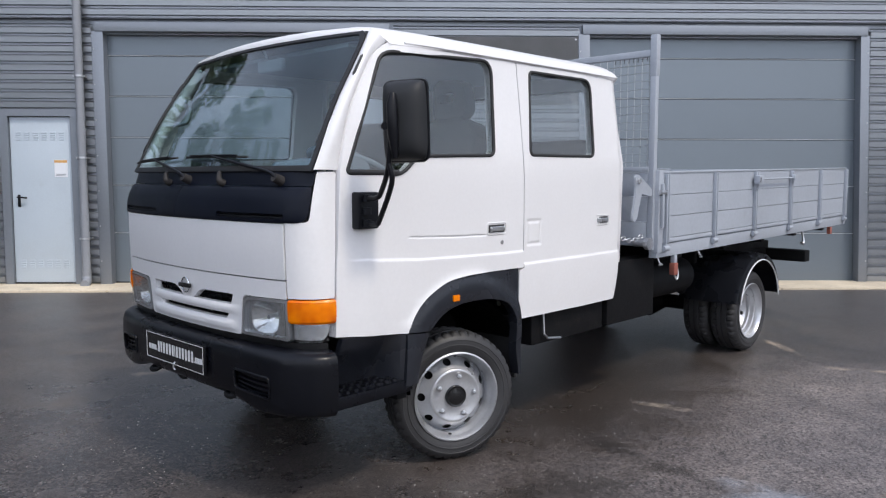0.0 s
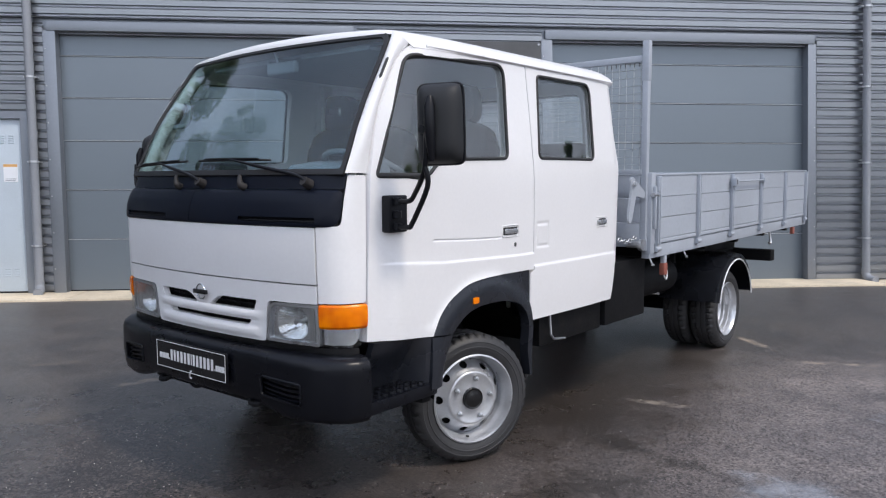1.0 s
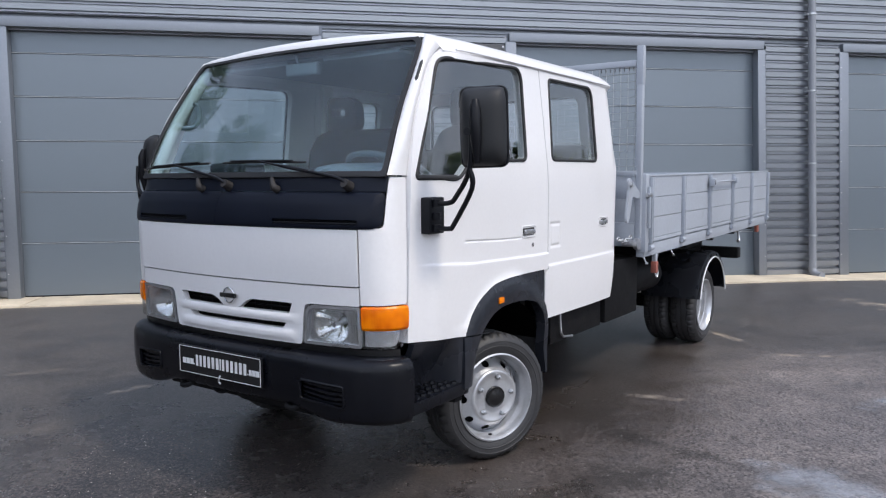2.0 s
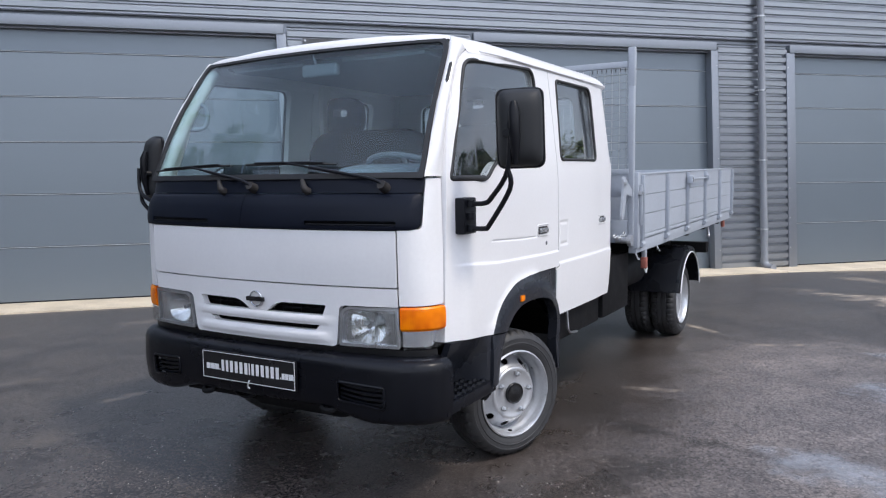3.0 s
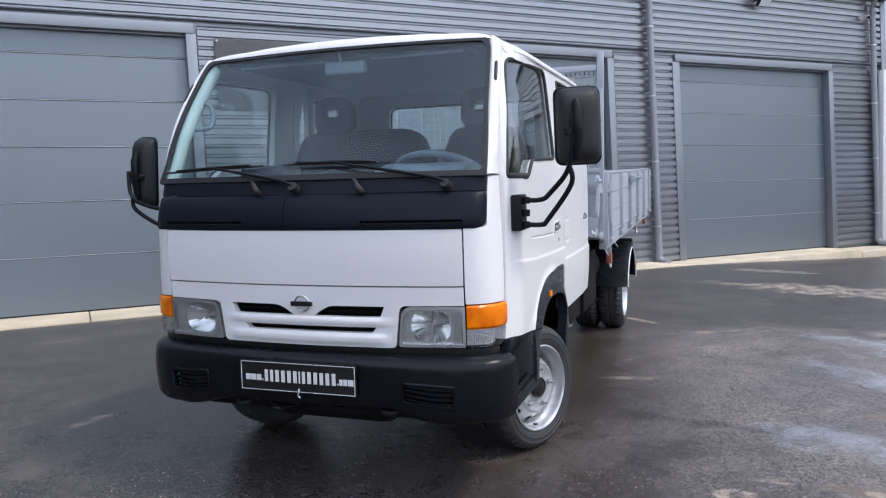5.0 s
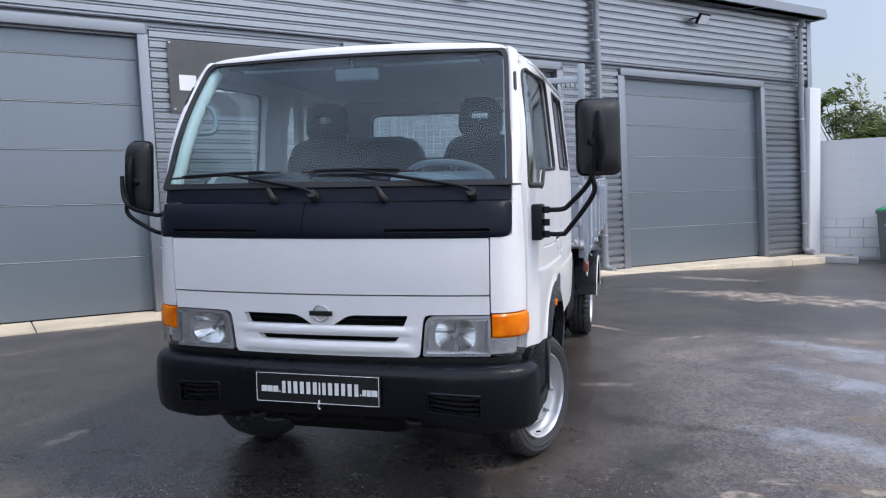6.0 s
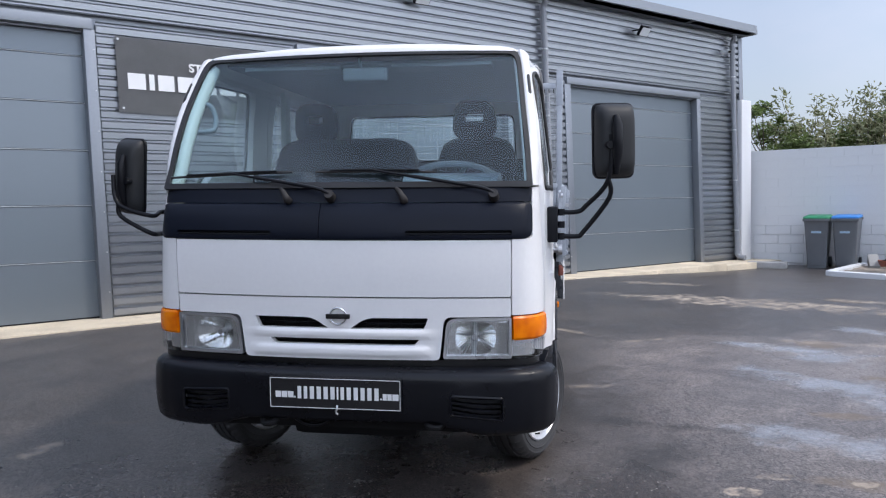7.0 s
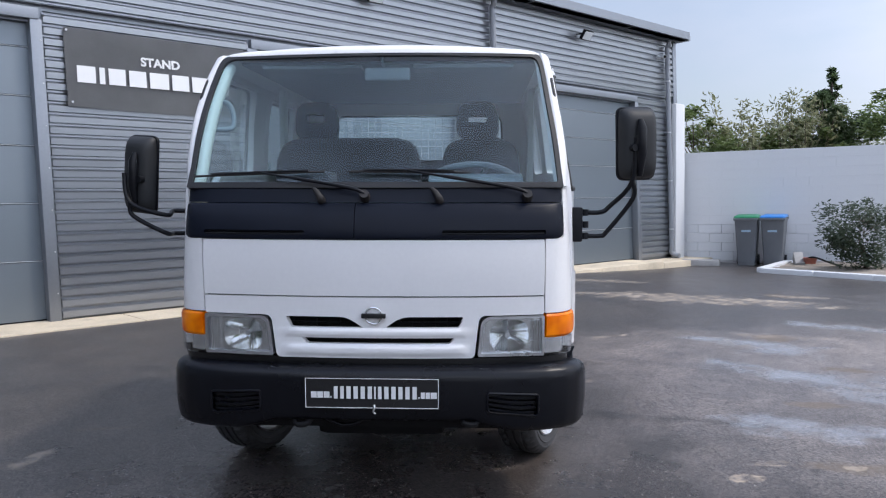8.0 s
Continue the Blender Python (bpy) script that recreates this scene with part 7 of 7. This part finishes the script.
def wheelie_bin(name, m, lid_mat, lid_words):
    b = empty(name, m)
    tagged(b, "grey plastic wheelie bin with a %s lid" % lid_words, "bin", "bins by the white wall")
    body = bmesh.new()
    lv = [(0.06, 0.175, 0.22), (0.30, 0.19, 0.25), (0.86, 0.225, 0.315), (0.90, 0.235, 0.33), (0.93, 0.235, 0.33)]
    rings = []
    for z, hx, hy in lv:
        rings.append([body.verts.new((x, y, z)) for x, y in rounded([(-hx, -hy), (hx, -hy), (hx, hy), (-hx, hy)], 0.05, 3)])
    for a, c in zip(rings, rings[1:]):
        for k in range(len(a)):
            body.faces.new((a[k], a[(k + 1) % len(a)], c[(k + 1) % len(a)], c[k]))
    body.faces.new(rings[0]), body.faces.new(rings[-1])
    part("body", body, BINM, b, "", 40)
    lid = bmesh.new()
    lv = [(0.932, 0.245, 0.345), (0.950, 0.245, 0.345), (0.972, 0.228, 0.322), (0.982, 0.19, 0.28)]
    rings = []
    for z, hx, hy in lv:
        rings.append([lid.verts.new((x, y, z + 0.02 * (y > 0))) for x, y in rounded([(-hx, -hy), (hx, -hy), (hx, hy), (-hx, hy)], 0.05, 3)])
    for a, c in zip(rings, rings[1:]):
        for k in range(len(a)):
            lid.faces.new((a[k], a[(k + 1) % len(a)], c[(k + 1) % len(a)], c[k]))
    lid.faces.new(rings[0]), lid.faces.new(rings[-1])
    part("lid", lid, lid_mat, b, "%s plastic lid" % lid_words, 40)
    part("rim", box(-0.245, -0.347, 0.885, 0.245, -0.325, 0.93, 0.008), BINM, b)
    part("grip", tube([(-0.24, 0.36, 0.92), (0.24, 0.36, 0.92)], 0.016, 8), BINM, b, "", 50)
    for x in (-0.20, 0.20):
        part("wheel", tube([(x - 0.025, 0.24, 0.10), (x + 0.025, 0.24, 0.10)], 0.10, 18), BLACKPL, b, "black bin wheel", 40)
    part("foot", box(-0.17, -0.20, 0.0, 0.17, -0.10, 0.065, 0.01), BINM, b)
    st = prism([(-0.09, 0.66), (0.09, 0.66), (0.09, 0.76), (0.0, 0.80), (-0.09, 0.76)], -0.302, -0.297, "y")
    for v in st.verts:
        v.co.y = v.co.y + 0.02 * (0.86 - v.co.z) * 6 * 0.5 - 0.004
    part("sticker", st, BINLABEL, b, "pale blue sticker", 0)
    return b


GZ = ground_z(12.4, 8.9)
bin_turn = math.degrees(math.atan2(PD.y, PD.x))
wheelie_bin("wheelie_bin", pose(12.74, 8.76, GZ, 0, 0, bin_turn + 1) @ Matrix.Diagonal((1, 1, 1.07, 1)), BINGREEN, "green")
wheelie_bin("wheelie_bin", pose(12.90, 8.26, GZ, 0, 0, bin_turn - 2) @ Matrix.Diagonal((1, 1, 1.07, 1)), BINBLUE, "blue")

# planter with a white kerb
planter = empty("planter")
tagged(planter, "raised bed with a low white kerb and gravelly soil", "planter", kind="structure")
pts = [(11.12, 7.66), (13.25, 8.05), (14.85, 3.4), (10.55, 2.6)]
for (ax, ay), (bx, by) in zip((pts[0], pts[3]), (pts[1], pts[0])):
    d = Vector((bx - ax, by - ay, 0))
    ln = d.length
    n_seg = max(1, round(ln / 1.0))
    for k in range(n_seg):
        kb = box(k * ln / n_seg + 0.004, -0.06, -0.15, (k + 1) * ln / n_seg - 0.004, 0.12, 0.095, 0.018)
        kb.transform(Matrix.Translation((ax, ay, ground_z(ax, ay))) @ Matrix.Rotation(math.atan2(d.y, d.x), 4, "Z"))
        part("kerb_stone", kb, WHITEWALL, planter, "white-painted kerb stone", 40)
soil = bmesh.new()
n = 14
rows = []
rnd = random.Random(3)
for j in range(n + 1):
    row = []
    for i in range(n + 1):
        u, v = i / n, j / n
        a = Vector((*pts[0], 0)).lerp(Vector((*pts[1], 0)), u)
        b = Vector((*pts[3], 0)).lerp(Vector((*pts[2], 0)), u)
        q = a.lerp(b, v)
        row.append(soil.verts.new((q.x, q.y, -0.01 + 0.05 * noise.noise(q * 1.3) + rnd.uniform(0, 0.02))))
    rows.append(row)
for j in range(n):
    for i in range(n):
        soil.faces.new((rows[j][i], rows[j][i + 1], rows[j + 1][i + 1], rows[j + 1][i]))
part("soil", soil, SOIL, planter, "", 60)

slab = empty("concrete_slab", pose(12.0, 9.42, ground_z(12.0, 9.42), 0, 0, -66))
tagged(slab, "grey concrete slab lying at the foot of the wall", "slab")
part("slab_body", box(-0.38, -0.16, 0, 0.38, 0.16, 0.13, 0.015), SLABM, slab, "", 40)
brk = empty("loose_block", pose(12.82, 7.72, -0.02, 0, -24, 30))
tagged(brk, "broken grey concrete block leaning in the planter", "block")
part("block_body", box(-0.24, -0.09, 0, 0.24, 0.09, 0.17, 0.015), SLABM, brk, "", 40)
hose = empty("hose")
tagged(hose, "dark hose lying across the planter soil", "hose")
part("hose_line", tube(smooth_line([(12.75, 7.62, 0.06), (12.6, 7.35, 0.16), (12.5, 7.0, 0.08), (12.3, 6.7, 0.03)], 5), 0.018, 8), BLACKPL, hose, "", 60)
pot = empty("clay_shard", pose(12.72, 7.45, 0.02))
tagged(pot, "broken terracotta piece on the planter soil", "pot shard")
sh = bmesh.new()
add_lathe(sh, [(0.10, 0.0), (0.13, 0.10), (0.145, 0.12), (0.13, 0.12), (0.09, 0.01)], 16, "z")
part("shard", sh, RUSTRED, pot, "", 50)


def leaf_cloud(centres, count, size, rnd, flat=0.35):
    """Many small bent leaves scattered in uneven clumps; centres: (x, y, z, radius)."""
    verts, faces = [], []
    weights = [c[3] ** 2 for c in centres]
    for _ in range(count):
        cx, cy, cz, cr = rnd.choices(centres, weights)[0]
        d = Vector((rnd.gauss(0, 1), rnd.gauss(0, 1), rnd.gauss(0, 1))).normalized() * cr * (rnd.random() ** 0.45)
        q = Vector((cx, cy, cz)) + Vector((d.x, d.y, d.z * 0.85))
        a = Vector((rnd.gauss(0, 1), rnd.gauss(0, 1), rnd.gauss(0, flat))).normalized()
        b = a.cross(Vector((rnd.gauss(0, 0.5), rnd.gauss(0, 0.5), 1))).normalized()
        s = size * rnd.uniform(0.6, 1.35)
        up = a.cross(b).normalized()
        k = len(verts)
        verts += [q - a * s, q + b * s * 0.42 + up * s * 0.15, q + a * s - up * s * 0.25, q - b * s * 0.42 + up * s * 0.15]
        faces.append((k, k + 1, k + 2, k + 3))
    me = bpy.data.meshes.new("leaves")
    me.from_pydata([tuple(v) for v in verts], [], faces)
    return me


def tree(name, x, y, height, spread, leaf, seed, label, category="tree", leaves=5000, size=0.065, base=0.25, conic=False, clumps=26, group=""):
    rnd = random.Random(seed)
    t = empty(name, pose(x, y, ground_z(x, y)))
    tagged(t, label, category, group)
    lean = Vector((rnd.uniform(-0.3, 0.3), rnd.uniform(-0.3, 0.3), 0))
    top = 0.9 if conic else 0.62
    trunk = [Vector((0, 0, -0.1)), Vector((0.05, 0, height * 0.2)) + lean * 0.2, Vector((0, 0.05, height * 0.45)) + lean * 0.6, Vector((0, 0, height * top)) + lean]
    r0 = 0.018 * height + 0.03
    wood = tube(smooth_line(trunk, 4), [r0 * (1 - 0.85 * k / 12) for k in range(13)], 9)
    centres = []
    for k in range(clumps):
        f = base + (1 - base) * (k + 0.5) / clumps
        a = rnd.uniform(0, 2 * math.pi)
        prof = (1 - f) * 1.15 + 0.04 if conic else math.sin(math.pi * min(1, (f - base * 0.55) / (1.06 - base * 0.55))) ** 0.7
        rad = spread * prof * rnd.uniform(0.35, 1.0)
        c = Vector((rad * math.cos(a), rad * math.sin(a), height * f)) + lean * f
        cr = spread * (0.20 if conic else 0.30) * rnd.uniform(0.6, 1.25) * (0.6 if f > 0.85 else 1)
        centres.append((c.x, c.y, c.z, cr))
        s = Vector((0, 0, height * f * 0.72)) + lean * f * 0.7
        add_tube(wood, smooth_line([s, s.lerp(c, 0.5) + Vector((0, 0, -0.05 * height * 0.3)), c], 3), [0.010 * height * (1 - 0.12 * i) * 0.5 for i in range(7)], 5)
    part("trunk", wood, BARK, t, "", 60)
    me = leaf_cloud(centres, leaves, size, rnd)
    me.materials.append(leaf)
    crown = new("crown", me)
    crown.parent = t
    return t


def reeds(name, x, y, height, seed, label, n=26, leaves=1500):
    """Thin arching stems with sparse narrow leaves."""
    rnd = random.Random(seed)
    t = empty(name, pose(x, y, ground_z(x, y)))
    tagged(t, label, "bamboo", "bamboo behind the wall")
    st = bmesh.new()
    cs = []
    for k in range(n):
        bx, by = rnd.uniform(-1.0, 1.0), rnd.uniform(-0.5, 0.5)
        h = height * rnd.uniform(0.7, 1.06)
        dx, dy = rnd.uniform(-0.7, 0.7), rnd.uniform(-0.4, 0.4)
        pts_ = smooth_line([(bx, by, 0), (bx + dx * 0.2, by + dy * 0.2, h * 0.5), (bx + dx * 0.6, by + dy * 0.6, h * 0.85), (bx + dx, by + dy, h)], 4)
        add_tube(st, pts_, [0.012 * (1 - 0.06 * i) for i in range(len(pts_))], 4)
        for q in pts_[4:]:
            cs.append((q.x, q.y, q.z, rnd.uniform(0.12, 0.30)))
    part("stem", st, BARK, t, "", 60)
    me = leaf_cloud(cs, leaves, 0.075, rnd, 0.6)
    me.materials.append(LEAF_PALE)
    crown = new("crown", me)
    crown.parent = t
    return t


# behind the white wall
tree("tree", 14.9, 11.0, 3.65, 1.25, LEAF_MID, 1, "leafy green tree behind the white wall", leaves=8840, clumps=24, group="trees behind the wall")
reeds("bamboo", 15.6, 10.1, 3.7, 2, "sparse pale bamboo behind the white wall")
reeds("bamboo", 16.3, 9.3, 3.9, 3, "sparse pale bamboo behind the white wall")
tree("tree", 16.6, 9.5, 3.3, 1.3, LEAF_MID, 4, "leafy green tree behind the white wall", leaves=8500, group="trees behind the wall")
tree("tree", 17.3, 8.9, 4.0, 1.2, LEAF_DARK, 5, "dense dark green tree behind the white wall", leaves=14450, clumps=34, group="trees behind the wall")
tree("conifer", 18.0, 9.0, 4.75, 1.0, LEAF_DARK, 6, "dark pointed conifer behind the white wall", leaves=7000, conic=True, clumps=46, size=0.075, base=0.12)
tree("tree", 17.2, 6.9, 4.2, 1.7, LEAF_MID, 7, "leafy green tree behind the white wall", leaves=13600, clumps=34, group="trees behind the wall")
tree("tree", 18.6, 5.8, 4.7, 1.8, LEAF_MID, 8, "leafy green tree behind the white wall", leaves=11900, clumps=32, group="trees behind the wall")
tree("tree", 19.0, 4.2, 4.9, 1.9, LEAF_DARK, 9, "dense dark green tree behind the white wall", leaves=11900, clumps=32, group="trees behind the wall")
tree("tree", 19.8, 1.8, 5.2, 2.2, LEAF_MID, 10, "leafy green tree behind the white wall", leaves=6000, clumps=30, size=0.12, group="trees behind the wall")
tree("tree", 20.8, -1.6, 5.0, 2.3, LEAF_DARK, 11, "dense dark green tree behind the white wall", leaves=6000, clumps=30, size=0.12, group="trees behind the wall")
# the shrub in the planter
tree("shrub", 12.30, 6.28, 1.30, 0.86, LEAF_SHRUB, 12, "low grey-green shrub in the white-kerbed planter", "shrub", leaves=4200, size=0.042, base=0.12, clumps=44)
# trees round the rest of the yard, seen in the glass and paint
for k, (x, y, h, s, lf) in enumerate(((-10.5, 14.5, 10.5, 3.4, LEAF_DARK), (-13.8, 9.6, 12.0, 3.8, LEAF_DARK), (-15.5, 5.6, 11.0, 3.8, LEAF_DARK), (-16.2, 1.6, 9.5, 3.8, LEAF_DARK), (-18.5, -2.5, 6.5, 3.6, LEAF_DARK), (-19.0, -7.5, 5.2, 3.4, LEAF_MID), (-17.0, -12.5, 4.6, 3.2, LEAF_DARK), (-11.0, -17.0, 4.4, 3.2, LEAF_DARK), (-3.5, -18.0, 4.6, 3.2, LEAF_MID), (3.5, -19.5, 4.2, 3.2, LEAF_DARK), (11.0, -17.5, 4.2, 3.0, LEAF_MID), (18.0, -10.5, 5.6, 2.8, LEAF_DARK))):
    tree("tree", x, y, h, s, lf, 40 + k, "tall leafy tree at the edge of the yard", leaves=5200, size=0.26, clumps=36, base=0.05, group="trees round the yard")


# loose chippings on the asphalt
def chippings():
    rnd = random.Random(21)
    verts, faces = [], []
    for _ in range(4000):
        x, y = rnd.uniform(-4.2, 5.0), rnd.uniform(1.6, 7.5)
        s = rnd.choice((0.0016, 0.002, 0.0025, 0.0036)) * rnd.uniform(0.8, 1.3)
        z = ground_z(x, y)
        a = rnd.uniform(0, 6.28)
        k = len(verts)
        for j in range(4):
            verts.append((x + s * math.cos(a + j * 1.57) * rnd.uniform(0.7, 1.2), y + s * math.sin(a + j * 1.57) * rnd.uniform(0.7, 1.2), z))
        verts.append((x + s * 0.2, y, z + s * 1.1))
        faces += [(k, k + 1, k + 4), (k + 1, k + 2, k + 4), (k + 2, k + 3, k + 4), (k + 3, k, k + 4)]
    me = bpy.data.meshes.new("chippings")
    me.from_pydata(verts, [], faces)
    me.materials.append(CHIP)
    tagged(new("chippings", me), "tiny pale stone chippings scattered on the asphalt", "chippings", kind="stuff")


chippings()
